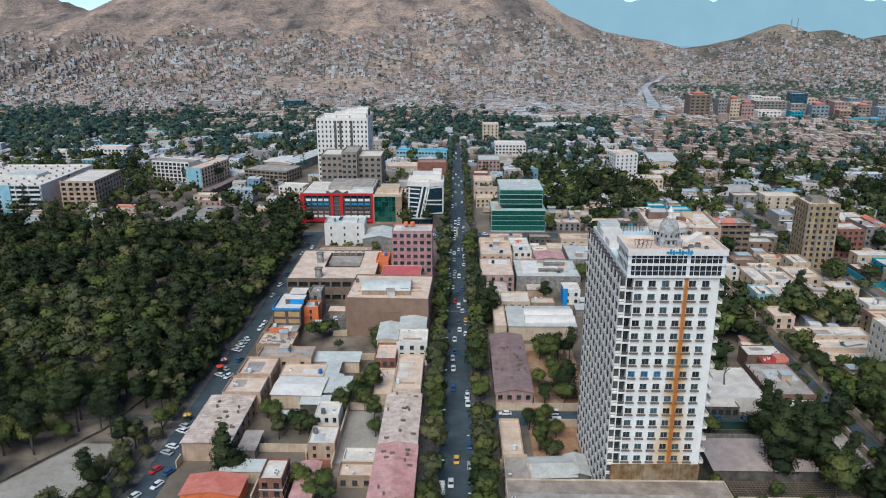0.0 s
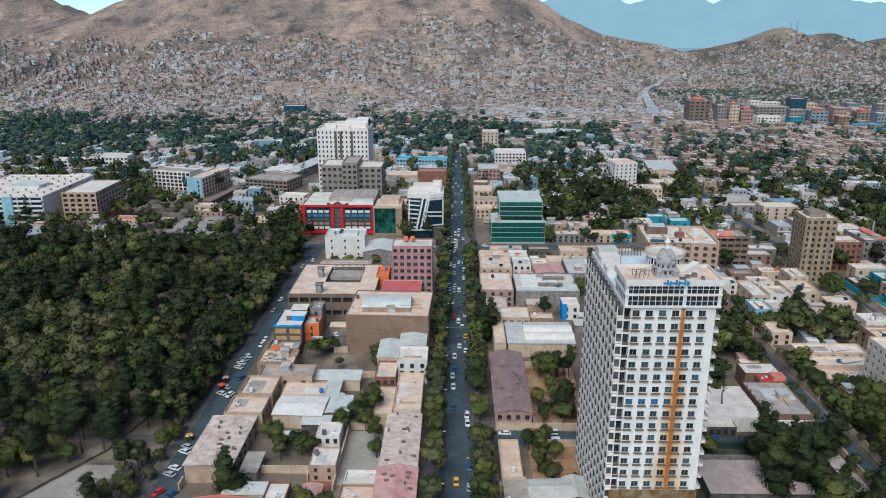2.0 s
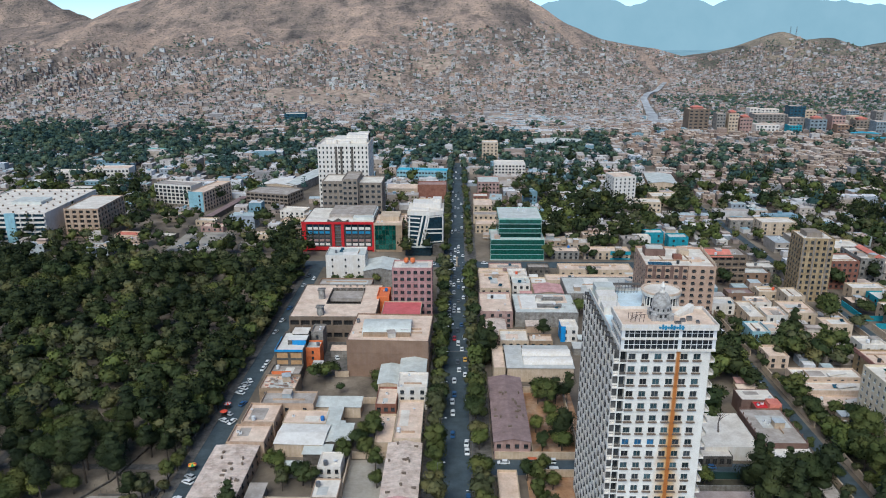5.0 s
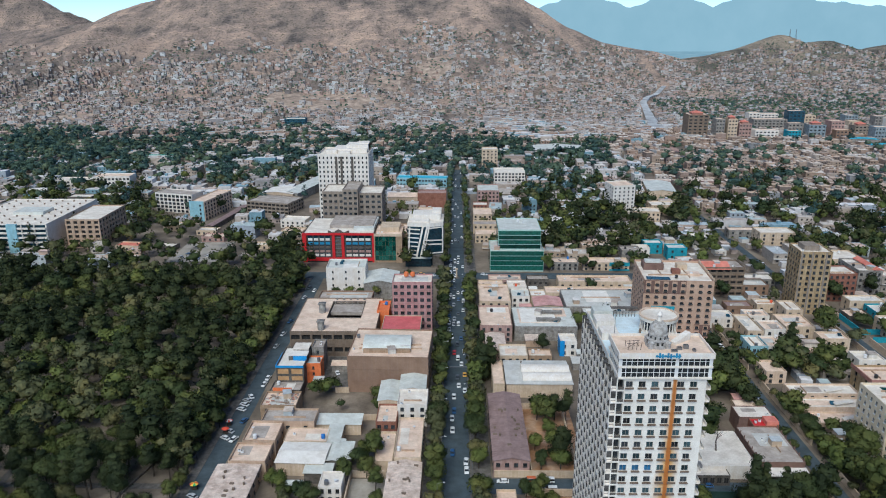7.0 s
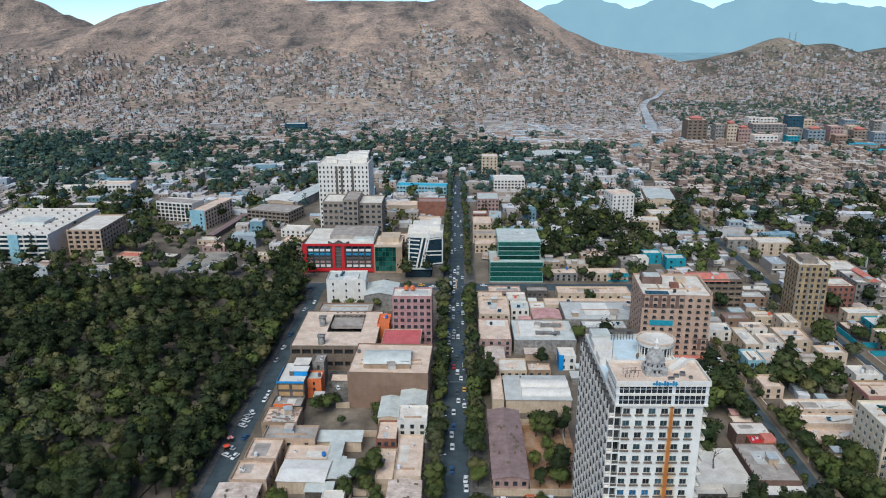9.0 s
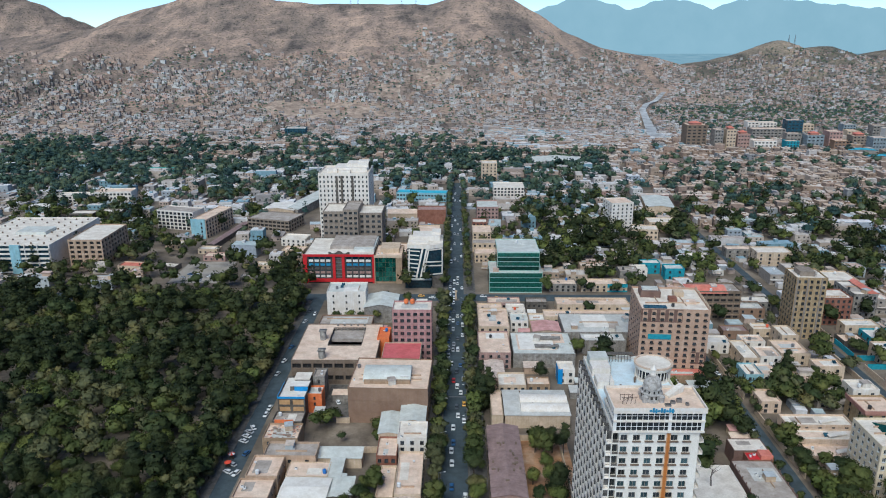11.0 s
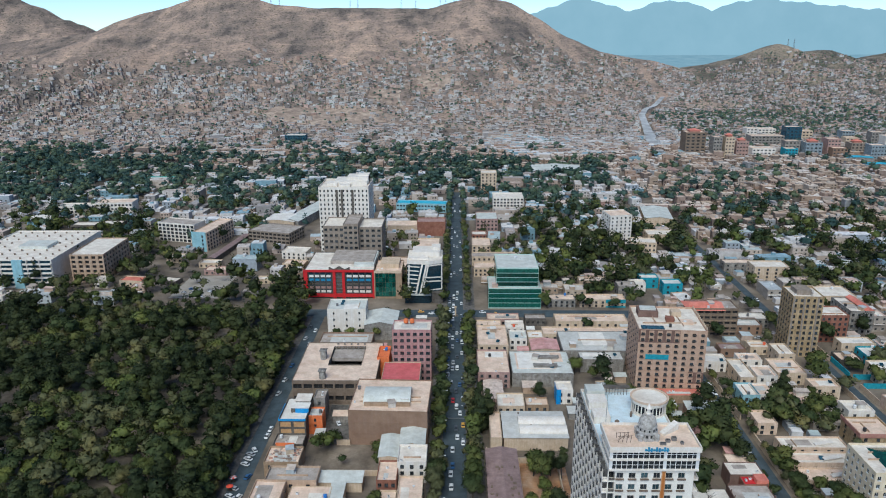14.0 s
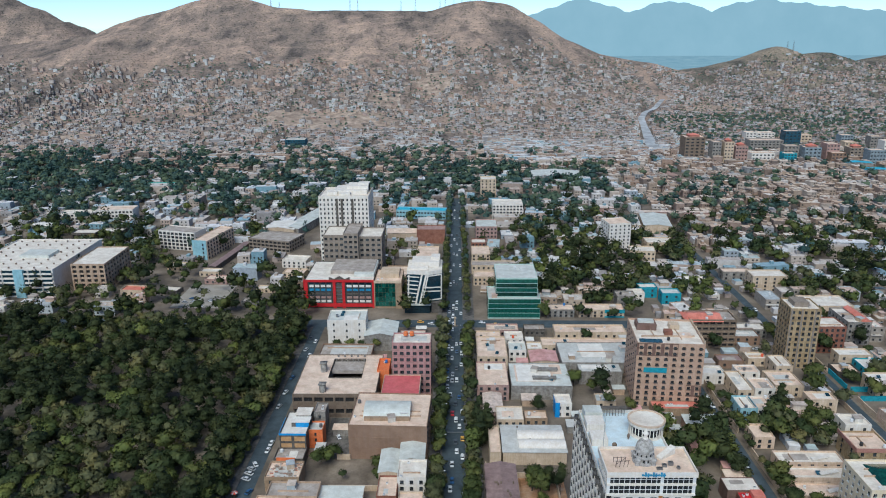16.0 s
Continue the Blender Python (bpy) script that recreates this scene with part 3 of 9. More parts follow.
def build_ground():
    xs = np.concatenate([np.linspace(-4900, -1700, 12)[:-1], np.arange(-1700, 1701, 15.0), np.linspace(1700, 4900, 12)[1:]])
    ys = np.concatenate([np.array([-900, -300, 0, 150, 400, 700, 950]), np.arange(1060, 2120, 12.0), np.arange(2120, 3000, 40.0), np.array([3100, 3400, 4000, 4900])])
    nx, ny = len(xs), len(ys)
    V = [(x, y, relief(x, y)) for y in ys for x in xs]
    F = [(j * nx + i, j * nx + i + 1, (j + 1) * nx + i + 1, (j + 1) * nx + i) for j in range(ny - 1) for i in range(nx - 1)]
    me = bpy.data.meshes.new("ground")
    me.from_pydata(V, [], F)
    me.materials.append(EARTH)
    me.materials.append(HILL)
    me.materials.append(TANSOIL)
    me.materials.append(SCRUBHILL)
    idx = []
    for f in F:
        x, y, z = V[f[0]]
        bare = any(((x - bx) / rx) ** 2 + ((y - by) / ry) ** 2 < 1 + 0.7 * noise.noise(Vector((x / 30, y / 30, 3.0))) for bx, by, rx, ry in BARE)
        idx.append(2 if bare else 3 if z > 2.0 and x > 600 + 110 * noise.noise(Vector((x / 90, y / 90, 5.0))) else 1 if z > 2.0 else 0)
    me.polygons.foreach_set("material_index", idx)
    me.polygons.foreach_set("use_smooth", [True] * len(F))
    me.update()
    tagged(new("ground", me), "dusty city ground rising into bare brown hills", "ground", kind="structure")


build_ground()


def strip(name, label, x0, y0, x1, y1, z, material, thick=0.0, kind="structure"):
    s = Shape()
    s.box(x0, y0, z - 0.3, x1, y1, z)
    return tagged(part(name, s, material, None), label, name.split("_")[0], kind=kind)


strip("road_main", "straight two-way asphalt avenue through the city", -5, 60, 5.4, 800, 0.04, ASPHALT)
strip("road_park", "asphalt street beside the park with parked cars", -91, 60, -83.5, 436, 0.04, ASPHALT)
strip("road_cross", "asphalt cross street at the junction", -420, 434, 135, 446, 0.05, ASPHALT)
strip("road_east", "narrow asphalt street between walled houses", 127.5, 60, 133, 420, 0.04, ASPHALT)
strip("road_far_east", "asphalt street past apartment towers", 200, 240, 205.5, 640, 0.045, ASPHALT)
strip("road_lane", "short asphalt lane with parked vans", 5.4, 213, 44, 222, 0.05, ASPHALT)
strip("pavement_west", "paved footway under street trees", -11, 60, -5, 434, 0.16, PAVING)
strip("pavement_west_far", "paved footway under street trees", -11, 446, -5, 800, 0.16, PAVING)
strip("pavement_east", "paved footway under street trees", 5.4, 222, 13, 434, 0.16, PAVING)
strip("pavement_east_near", "paved footway under street trees", 5.4, 60, 13, 213, 0.16, PAVING)
strip("pavement_east_far", "paved footway under street trees", 5.4, 446, 13, 800, 0.16, PAVING)
strip("pavement_park", "paved footway along the park fence", -94.2, 60, -91, 434, 0.16, PAVING)
strip("park_ground", "bare dark soil under the park trees", -420, 60, -94.2, 433, 0.1, PARKSOIL)
strip("yard_pale", "pale beaten yard behind the houses", -37, 190, -24, 221, 0.03, PALEPAVE)
strip("yard_red", "red paved terrace between sheds", -46, 180, -37.2, 192, 0.03, BRICK)
strip("yard_soil", "orange soil yard below the tower", 24, 189.5, 44, 212, 0.03, ORANGESOIL)
strip("yard_soil_north", "orange and pale soil yard behind the mauve building", 27, 224, 47, 271, 0.03, ORANGESOIL)
# much darker ground where trees and shrubs stand close
strip("yard_dark", "dark brown ground under the pines", 70, 160, 124.8, 211.5, 0.03, DARKGROUND)
strip("yard_dark_east", "dark brown ground under the garden trees", 136, 160, 158, 242, 0.03, DARKGROUND)
strip("yard_lane", "asphalt forecourt with parked cars", 72, 213.5, 124, 221, 0.03, ASPHALT)
strip("yard_brown", "dug brown soil lot among the houses", -60, 262, -31, 284, 0.03, PARKSOIL)
strip("yard_market", "concrete yard in front of the shopping centre", -60, 285, -46, 320, 0.04, PAVING)
_s = Shape()
_cq = [(-160, 128), (-106, 128), (-106, 199), (-117.5, 199)]
_s.face([(*p, 0.22) for p in _cq])
for _a, _b in zip(_cq, _cq[1:] + _cq[:1]):
    _s.face([(*_a, -0.1), (*_b, -0.1), (*_b, 0.22), (*_a, 0.22)])
tagged(part("park_court", _s, PALEPAVE, None), "pale concrete sports court in the park", "court", kind="structure")


def far_road():
    """A pale road that bends up the valley between the hills."""
    way = [(306, 1040, 11), (306, 1110, 11), (315, 1190, 10), (333, 1290, 8), (354, 1390, 7), (372, 1480, 7), (404, 1570, 6), (446, 1650, 6), (480, 1730, 5)]
    s = Shape()
    pts = []
    for (xa, ya, wa), (xb, yb, wb) in zip(way, way[1:]):
        for k in range(6):
            f = k / 6
            pts.append((xa + (xb - xa) * f + 3 * math.sin(ya / 90 + f), ya + (yb - ya) * f, wa + (wb - wa) * f))
    for (xa, ya, wa), (xb, yb, wb) in zip(pts, pts[1:]):
        za, zb = relief(xa, ya) + 1.5, relief(xb, yb) + 1.5
        s.face([(xa - wa, ya, za), (xa + wa, ya, za), (xb + wb, yb, zb), (xb - wb, yb, zb)])
        s.face([(xa - wa, ya, za - 6), (xa + wa, ya, za - 6), (xa + wa, ya, za), (xa - wa, ya, za)])
    tagged(part("road_valley", s, PALEROAD, None), "wide pale road climbing into the valley", "road", kind="structure")


far_road()


def mountains():
    s = Shape()
    for k, (yy, tops) in enumerate(((4780, [(-400, 150), (300, 200), (560, 255), (760, 330), (860, 345), (1010, 300), (1130, 262), (1290, 310), (1400, 330), (1540, 300), (1650, 270), (1820, 320), (1960, 335), (2300, 300), (2800, 255), (3400, 240), (4300, 200)]),)):
        xs = np.arange(-400, 4300, 30.0)
        zt = np.interp(xs, [t[0] - 68 for t in tops], [t[1] for t in tops]) + 5 * np.sin(xs / 37.0) + 4 * np.sin(xs / 17.0)
        for i in range(len(xs) - 1):
            s.face([(xs[i], yy - 60, -30), (xs[i + 1], yy - 60, -30), (xs[i + 1], yy, zt[i + 1]), (xs[i], yy, zt[i])])
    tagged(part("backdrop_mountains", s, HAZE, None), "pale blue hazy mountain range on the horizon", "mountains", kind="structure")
    p = Shape()
    p.face([(-600, 2950, 0.6), (4800, 2950, 0.6), (4800, 4730, 0.6), (-600, 4730, 0.6)])
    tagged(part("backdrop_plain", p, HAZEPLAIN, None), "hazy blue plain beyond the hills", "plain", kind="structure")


mountains()

# ---- the white apartment tower ----
def tower():
    x0, x1, y0, y1 = 45.5, 69.0, 183.4, 230.0
    W, D = x1 - x0, y1 - y0
    t = thing("apartment_tower", (x0 + x1) / 2, (y0 + y1) / 2, 0, 0.6, "tall white apartment tower, rust-stained front and domed roof", "tower")
    FOOT.append((50.95, 183.96, 12.5, 22.5))
    t.matrix_world = pose(50.9, 183.96, 13.86, 0, 0, 0.6) @ Matrix.Diagonal((0.938, 0.89, 0.912, 1))
    X, Y = W / 2, D / 2
    base, fh, nf = 5.2, 3.7, 15
    zt = base + fh * nf  # 60.7
    rows = [(base + fh * k + 0.95, base + fh * k + 2.75) for k in range(nf)]
    s = Shape()
    # front: a dark open balcony bay at the corner, then six windows a floor
    cut = 2.1
    cols = [(2.35 + 3.37 * k, 2.35 + 3.37 * k + 1.85) for k in range(6)]
    lrows = [(base + fh * k + 0.3, base + fh * k + 3.45) for k in range(nf)]
    facade(s, (-X, -Y), (-X + cut, -Y), base, zt, [(0.25, 1.9)], lrows, 1.6)
    facade(s, (-X + cut, -Y), (X, -Y), base, zt, [(a - cut, b - cut) for a, b in cols], rows, 0.3)
    # left: plain behind the bay windows; right and back
    lc = bays(D, 11, 3.1)
    facade(s, (-X, Y), (-X, -Y), base, zt, [], [], 0.3)
    facade(s, (X, -Y), (X, Y), base, zt, [], [], 0.3)
    facade(s, (X, Y), (-X, Y), base, zt, [], [], 0.3)
    part("wall", s, TOWERWALL, t, "white render with rust-coloured water stains")
    lo = Shape()
    lo.box(-X, -Y, -15.2, X, Y, 0)
    part("lower_wall", lo, TOWERWALL, t)
    b = Shape()
    b.box(-X - 0.3, -Y - 0.3, 0, X + 0.3, Y + 0.3, base)
    part("plinth", b, STAINBASE, t, "brown stained sheeting round the base")
    for k, r in enumerate(rows):
        for c in cols:
            at = pose(-X + (c[0] + c[1]) / 2, -Y + 0.28, r[0])
            g = BLUEFILM if (k == 7 and c[0] < 10) else TEALGLASS if (k * 7 + int(c[0]) * 3) % 5 < 3 else GLASS
            part("window", window_mesh(1.85, 1.8, g, TOWERFRAME, 2, False), None, t, at=at)
            sl = part("sill", SILL, None, t, "grey projecting window ledge", at=pose(-X + (c[0] + c[1]) / 2, -Y, r[0] - 0.35))
        part("balcony_door", window_mesh(1.65, 3.15, GLASS, FRAMEDARK, 2, False), None, t, at=pose(-X + 1.075, -Y + 1.55, lrows[k][0]))
        rl = Shape()
        rl.box(-X + 0.25, -Y - 0.05, lrows[k][0], -X + 1.9, -Y + 0.1, lrows[k][0] + 0.75)
        part("balcony_rail", rl, DARKCONC, t)
        # corner slabs that jut out on both sides of the front
        sl = Shape()
        zf = base + fh * k
        sl.box(-X - 1.5, -Y - 0.2, zf - 0.12, -X - 0.02, -Y + 3.4, zf + 0.14, bottom=True)
        sl.box(-X - 1.5, -Y - 0.2, zf + 0.14, -X - 1.38, -Y + 3.4, zf + 1.0)
        part("corner_balcony", sl, WHITE, t)
        sr = Shape()
        sr.box(X + 0.02, -Y + 0.6, zf - 0.12, X + 1.5, -Y + 5.0, zf + 0.12, bottom=True)
        sr.box(X + 1.4, -Y + 0.6, zf + 0.12, X + 1.5, -Y + 5.0, zf + 0.95)
        part("side_balcony", sr, WHITE, t)
    # bay windows down the long side: dark panels between white slabs and corner posts
    bay = Shape()
    xo, ys, zs = -1.45, (-1.6, -1.08, 1.08, 1.6), (0.0, 0.36, 0.5, 1.12, 3.7)
    for j in range(4):
        for i in range(3):
            q = [(xo, ys[i + 1], zs[j]), (xo, ys[i], zs[j]), (xo, ys[i], zs[j + 1]), (xo, ys[i + 1], zs[j + 1])]
            if i == 1 and j in (1, 3):
                xi = -1.38 if j == 1 else -0.55
                w = [(xi, b_, c) for _, b_, c in q]
                for e in range(4):
                    g = (e + 1) % 4
                    bay.face([q[e], q[g], w[g], w[e]], 0 if j == 3 and e == 0 else 1)
                bay.face(w, 1)
            else:
                bay.face(q)
    for yy in (-1.6, 1.6):
        for j in range(4):
            for xa, xb, m_ in ((-1.45, -1.3, 0), (-1.3, 0.0, 1 if j in (1, 3) else 0)):
                bay.face([(xa, yy, zs[j]), (xb, yy, zs[j]), (xb, yy, zs[j + 1]), (xa, yy, zs[j + 1])], m_)
    bay.face([(-1.3, -1.6, 0), (0, -1.6, 0), (0, 1.6, 0), (-1.3, 1.6, 0)])
    bay_me = bay.weld().mesh("bay_window", [WHITE, BAYDARK])
    for k in range(-5, nf):
        for i, c in enumerate(lc):
            part("bay_window", bay_me, None, t, at=pose(-X, Y - (c[0] + c[1]) / 2, base + fh * k))
    # terrace at the back, glazed restaurant floors at the front
    r = Shape()
    r.box(-X, -Y + 12.6, zt - 0.02, X, Y, zt + 0.25)
    part("terrace", r, TERRACE, t, "pale blue tiled roof terrace")
    p = Shape()
    for a, b_, c, d_ in ((-X, Y - 0.25, X, Y), (-X, -Y + 12.6, -X + 0.25, Y - 0.25), (X - 0.25, -Y + 12.6, X, Y - 0.25)):
        p.box(a, b_, zt + 0.25, c, d_, zt + 1.3)
    part("terrace_parapet", p, WHITE, t)
    zg = zt + 7.0
    f = Shape()
    F0, F1 = -X, X + 1.0
    for zz in (zt + 0.0, zt + 3.3):
        f.box(F0, -Y - 0.7, zz, F1, -Y + 12.6, zz + 0.55, bottom=True)
    f.box(F0 - 0.2, -Y - 0.9, zg - 0.9, F1 + 0.2, -Y + 12.8, zg - 0.3, bottom=True)
    part("floor_band", f, WHITE, t)
    g = Shape()
    g.box(F0 + 0.5, -Y - 0.2, zt + 0.55, F1 - 0.5, -Y + 12.3, zg - 0.9)
    part("glazing", g, GLASS, t, "dark glazing of the top restaurant floors")
    for lvl in (zt + 0.55, zt + 3.85):
        n = 16
        for i in range(n + 1):
            m = Shape()
            xx = F0 + 0.5 + (F1 - F0 - 1.0) * i / n
            wide = 0.45 if i in (0, 10, n) else 0.07
            m.box(xx - wide, -Y - 0.32, lvl, xx + wide, -Y - 0.2, lvl + 2.75 if lvl < zt + 3 else zg - 0.9)
            part("mullion", m, FRAMEWHITE, t)
        tr = Shape()
        tr.box(F0 + 0.5, -Y - 0.3, lvl + 1.2, F1 - 0.5, -Y - 0.2, lvl + 1.3)
        part("transom", tr, FRAMEWHITE, t)
        for i in range(9):
            m = Shape()
            yy = -Y - 0.2 + 12.4 * i / 8
            m.box(F0 + 0.38, yy - 0.1, lvl, F0 + 0.5, yy + 0.1, lvl + 2.4)
            part("mullion", m, FRAMEWHITE, t)
    rf = Shape()
    rf.box(F0 + 0.1, -Y - 0.6, zg - 0.3, F1 - 0.1, -Y + 12.5, zg - 0.05)
    part("roof", rf, ROOFPEACH, t, "peach tiled roof deck")
    pp = Shape()
    for a, b_, c, d_ in ((F0 - 0.2, -Y - 0.9, F1 + 0.2, -Y - 0.65), (F0 - 0.2, -Y - 0.65, F0 + 0.1, -Y + 12.8), (F1 - 0.1, -Y - 0.65, F1 + 0.2, -Y + 12.8), (F0 + 0.1, -Y + 12.5, F1 - 0.1, -Y + 12.8)):
        pp.box(a, b_, zg - 0.3, c, d_, zg + 0.75)
    part("parapet", pp, WHITE, t)
    # balustrade at two stretches of the front
    for xa in (F0 + 0.6, F1 - 7.0):
        for i in range(22):
            m = Shape()
            m.box(xa + i * 0.27, -Y - 0.97, zg - 0.15, xa + i * 0.27 + 0.12, -Y - 0.9, zg + 0.6)
            part("baluster", m, FRAMEWHITE, t)
    # sign: a worn board of blue strokes
    sg = Shape()
    for i in range(9):
        xx = -2.4 + i * 0.72
        sg.box(xx, -Y - 1.1, zg - 0.3 - 0.18 * (i % 3), xx + 0.5, -Y - 0.9, zg + 0.25 + 0.3 * ((i * 2) % 3), bottom=True)
    sg.box(-2.5, -Y - 1.08, zg - 0.2, 4.1, -Y - 0.9, zg + 0.12, bottom=True)
    part("sign", sg, BLUEPAINT, t, "blue raised roof sign")
    # dome with lantern on a two-tier drum
    dx, dy = -0.3, -Y + 6.3
    db = Shape()
    db.lathe(dx, dy, [(3.15, zg - 0.05), (3.15, zg + 0.35), (2.95, zg + 0.35), (2.95, zg + 0.6)], 20)
    part("dome_base", db, DOMEGREY, t)
    for i in range(4):
        a = math.pi / 4 + i * math.pi / 2
        tr = Shape()
        tr.lathe(dx + 3.1 * math.cos(a), dy + 3.1 * math.sin(a), [(0.75, zg - 0.05), (0.75, zg + 1.5), (0.9, zg + 1.55), (0.9, zg + 1.75), (0.2, zg + 2.2)], 12)
        part("corner_turret", tr, DOMEGREY, t)
    d = Shape()
    d.lathe(dx, dy, [(2.7, zg + 0.6), (2.7, zg + 1.9), (2.95, zg + 1.95), (2.95, zg + 2.25), (2.5, zg + 2.3), (2.45, zg + 3.5), (2.65, zg + 3.55), (2.65, zg + 3.8)] + [(max(0.45, 2.42 * math.cos(radians(a))), zg + 3.8 + 3.6 * math.sin(radians(a))) for a in range(0, 81, 8)], 28)
    part("dome", d, DOMEGREY, t, "grey ribbed dome on a drum")
    for i in range(14):
        a = i * 2 * math.pi / 14
        rb = Shape()
        q = [(2.48 * math.cos(radians(e)), zg + 3.8 + 3.66 * math.sin(radians(e))) for e in range(0, 79, 13)]
        for (ra, za), (rc, zc) in zip(q, q[1:]):
            rb.tube((dx + ra * math.cos(a), dy + ra * math.sin(a), za), (dx + rc * math.cos(a), dy + rc * math.sin(a), zc), 0.07, 0.07, 4)
        part("dome_rib", rb, DOMEGREY, t)
    for n_, r_, z_, h_, w_ in ((12, 2.49, 2.55, 0.7, 0.2), (14, 2.72, 0.85, 0.85, 0.28)):
        for i in range(n_):
            o = Shape()
            a = i * 2 * math.pi / n_
            o.box(-w_, -0.06, 0, w_, 0.0, h_)
            part("drum_window", o, DARK, t, at=pose(dx + r_ * math.cos(a), dy + r_ * math.sin(a), zg + z_, 0, 0, math.degrees(a) + 90))
    ln = Shape()
    ln.lathe(dx, dy, [(0.8, zg + 7.3), (0.8, zg + 7.6), (0.5, zg + 7.65), (0.5, zg + 8.8), (0.85, zg + 8.85), (0.85, zg + 9.1), (0.6, zg + 9.4), (0.1, zg + 10.4)], 12)
    part("lantern", ln, WHITE, t)
    # roof items: covered stair, steel frame, air coolers, loose lumber
    st = Shape()
    q = [(4.6, -Y + 6.4, 0.5), (3.6, -Y + 7.9, 0.5), (8.6, -Y + 11.6, 2.2), (9.6, -Y + 10.1, 2.2)]
    lo_ = [(a_, b_, zg - 0.05) for a_, b_, _ in q]
    hi_ = [(a_, b_, zg + c_) for a_, b_, c_ in q]
    st.face([hi_[0], hi_[3], hi_[2], hi_[1]])
    for i in range(4):
        j = (i + 1) % 4
        st.face([lo_[j], lo_[i], hi_[i], hi_[j]])
    part("stair_cover", st, WHITE, t, "white sloping stair cover")
    fr = Shape()
    for i in range(4):
        fr.tube((-8.8 + i * 1.1, -Y + 3.0, zg), (-8.8 + i * 1.1 + 0.2, -Y + 3.0, zg + 2.0), 0.07)
        fr.tube((-8.8 + i * 1.1, -Y + 5.5, zg), (-8.8 + i * 1.1 - 0.2, -Y + 5.5, zg + 1.8), 0.07)
    fr.tube((-9.1, -Y + 3.0, zg + 1.9), (-4.9, -Y + 3.0, zg + 2.1), 0.07)
    fr.tube((-9.0, -Y + 5.5, zg + 1.5), (-5.2, -Y + 5.5, zg + 1.7), 0.07)
    fr.tube((-9.0, -Y + 3.0, zg + 0.6), (-5.6, -Y + 5.5, zg + 1.4), 0.06)
    part("frame", fr, RUSTSTEEL, t, "rusty steel frame left on the roof")
    for xa, ya, w_, h_ in ((6.7, -Y + 4.2, 1.3, 1.0), (3.1, -Y + 2.0, 1.6, 0.5), (4.8, -Y + 3.4, 1.2, 0.7), (8.4, -Y + 2.4, 0.8, 0.6)):
        ac = Shape()
        ac.box(xa - w_ / 2, ya - 0.5, zg - 0.05, xa + w_ / 2, ya + 0.5, zg + h_)
        ac.box(xa - w_ / 2 + 0.15, ya - 0.35, zg + h_, xa + w_ / 2 - 0.15, ya + 0.35, zg + h_ + 0.12, 1)
        part("cooler", ac, [STEEL, FRAMEDARK], t)
    for xa, ya, r_ in ((-4.5, 0.5, 0.7), (-7.5, 4.0, 0.5), (-8.5, -2.0, 0.5), (1.0, 6.0, 0.4), (-3.5, -5.0, 0.5)):
        po = Shape()
        po.lathe(xa, ya, [(r_ * 0.5, zt + 0.25), (r_ * 0.7, zt + 0.8), (r_, zt + 1.1), (r_ * 1.1, zt + 1.8), (r_ * 0.5, zt + 2.3)], 10)
        part("planter", po, BROWNLEDGE, t)
    # round pavilion on the terrace
    px, py, zp = 7.3, 10.0, zt + 0.25
    pv = Shape()
    pv.cyl(px, py, zp, zp + 0.5, 5.4, 5.4, 36)
    pv.cyl(px, py, zp + 3.9, zp + 4.9, 5.7, 5.9, 36)
    pv.cyl(px, py, zp + 4.9, zp + 5.0, 5.3, 5.3, 36)
    pvo = part("pavilion", pv, WHITE, t, "round white rooftop pavilion with columns")
    rim = Shape()
    for i in range(36):
        a0, a1 = 2 * math.pi * i / 36, 2 * math.pi * (i + 1) / 36
        q = [(px + r_ * math.cos(a), py + r_ * math.sin(a), z_) for r_, a, z_ in ((5.9, a0, zp + 4.9), (5.9, a1, zp + 4.9), (5.9, a1, zp + 5.4), (5.9, a0, zp + 5.4))]
        rim.face(q)
        q = [(px + r_ * math.cos(a), py + r_ * math.sin(a), zp + 5.4) for r_, a in ((5.9, a0), (5.9, a1), (5.3, a1), (5.3, a0))]
        rim.face(q)
        q = [(px + 5.3 * math.cos(a), py + 5.3 * math.sin(a), z_) for a, z_ in ((a1, zp + 5.0), (a0, zp + 5.0), (a0, zp + 5.4), (a1, zp + 5.4))]
        rim.face(q)
    part("rim", rim, PEACHWALL, pvo)
    tp = Shape()
    tp.cyl(px, py, zp + 5.0, zp + 5.06, 5.28, 5.28, 36)
    part("pavilion_roof", tp, ROOFWHITE, pvo)
    core = Shape()
    core.cyl(px, py, zp + 0.5, zp + 3.9, 4.3, 4.3, 24)
    part("core", core, GLASS, pvo)
    for i in range(28):
        c = Shape()
        a = 2 * math.pi * i / 28
        c.cyl(px + 5.2 * math.cos(a), py + 5.2 * math.sin(a), zp + 0.5, zp + 3.9, 0.17, 0.15, 8)
        part("column", c, WHITE, pvo)
    # stair house and lift house at the back left of the terrace
    for a, b_, c, d_, h_, m_ in ((-X + 0.6, 10.5, -X + 6.4, 16.6, 2.9, WHITE), (-X + 1.0, 17.2, -X + 6.8, 22.4, 3.6, SHEETBLUE), (-X + 0.6, 1.8, -X + 5.6, 7.6, 2.6, WHITE)):
        hs = Shape()
        hs.box(a, b_, zt + 0.25, c, d_, zt + h_, 0, 0)
        part("roof_house", hs, m_, t)
    for i in range(9):
        pr = Shape()
        pr.box(-X + 7.0 + i * 0.95, Y - 2.4, zt + 0.25, -X + 7.12 + i * 0.95, Y - 2.2, zt + 2.9)
        part("pergola_post", pr, DARKCONC, t)
    pr = Shape()
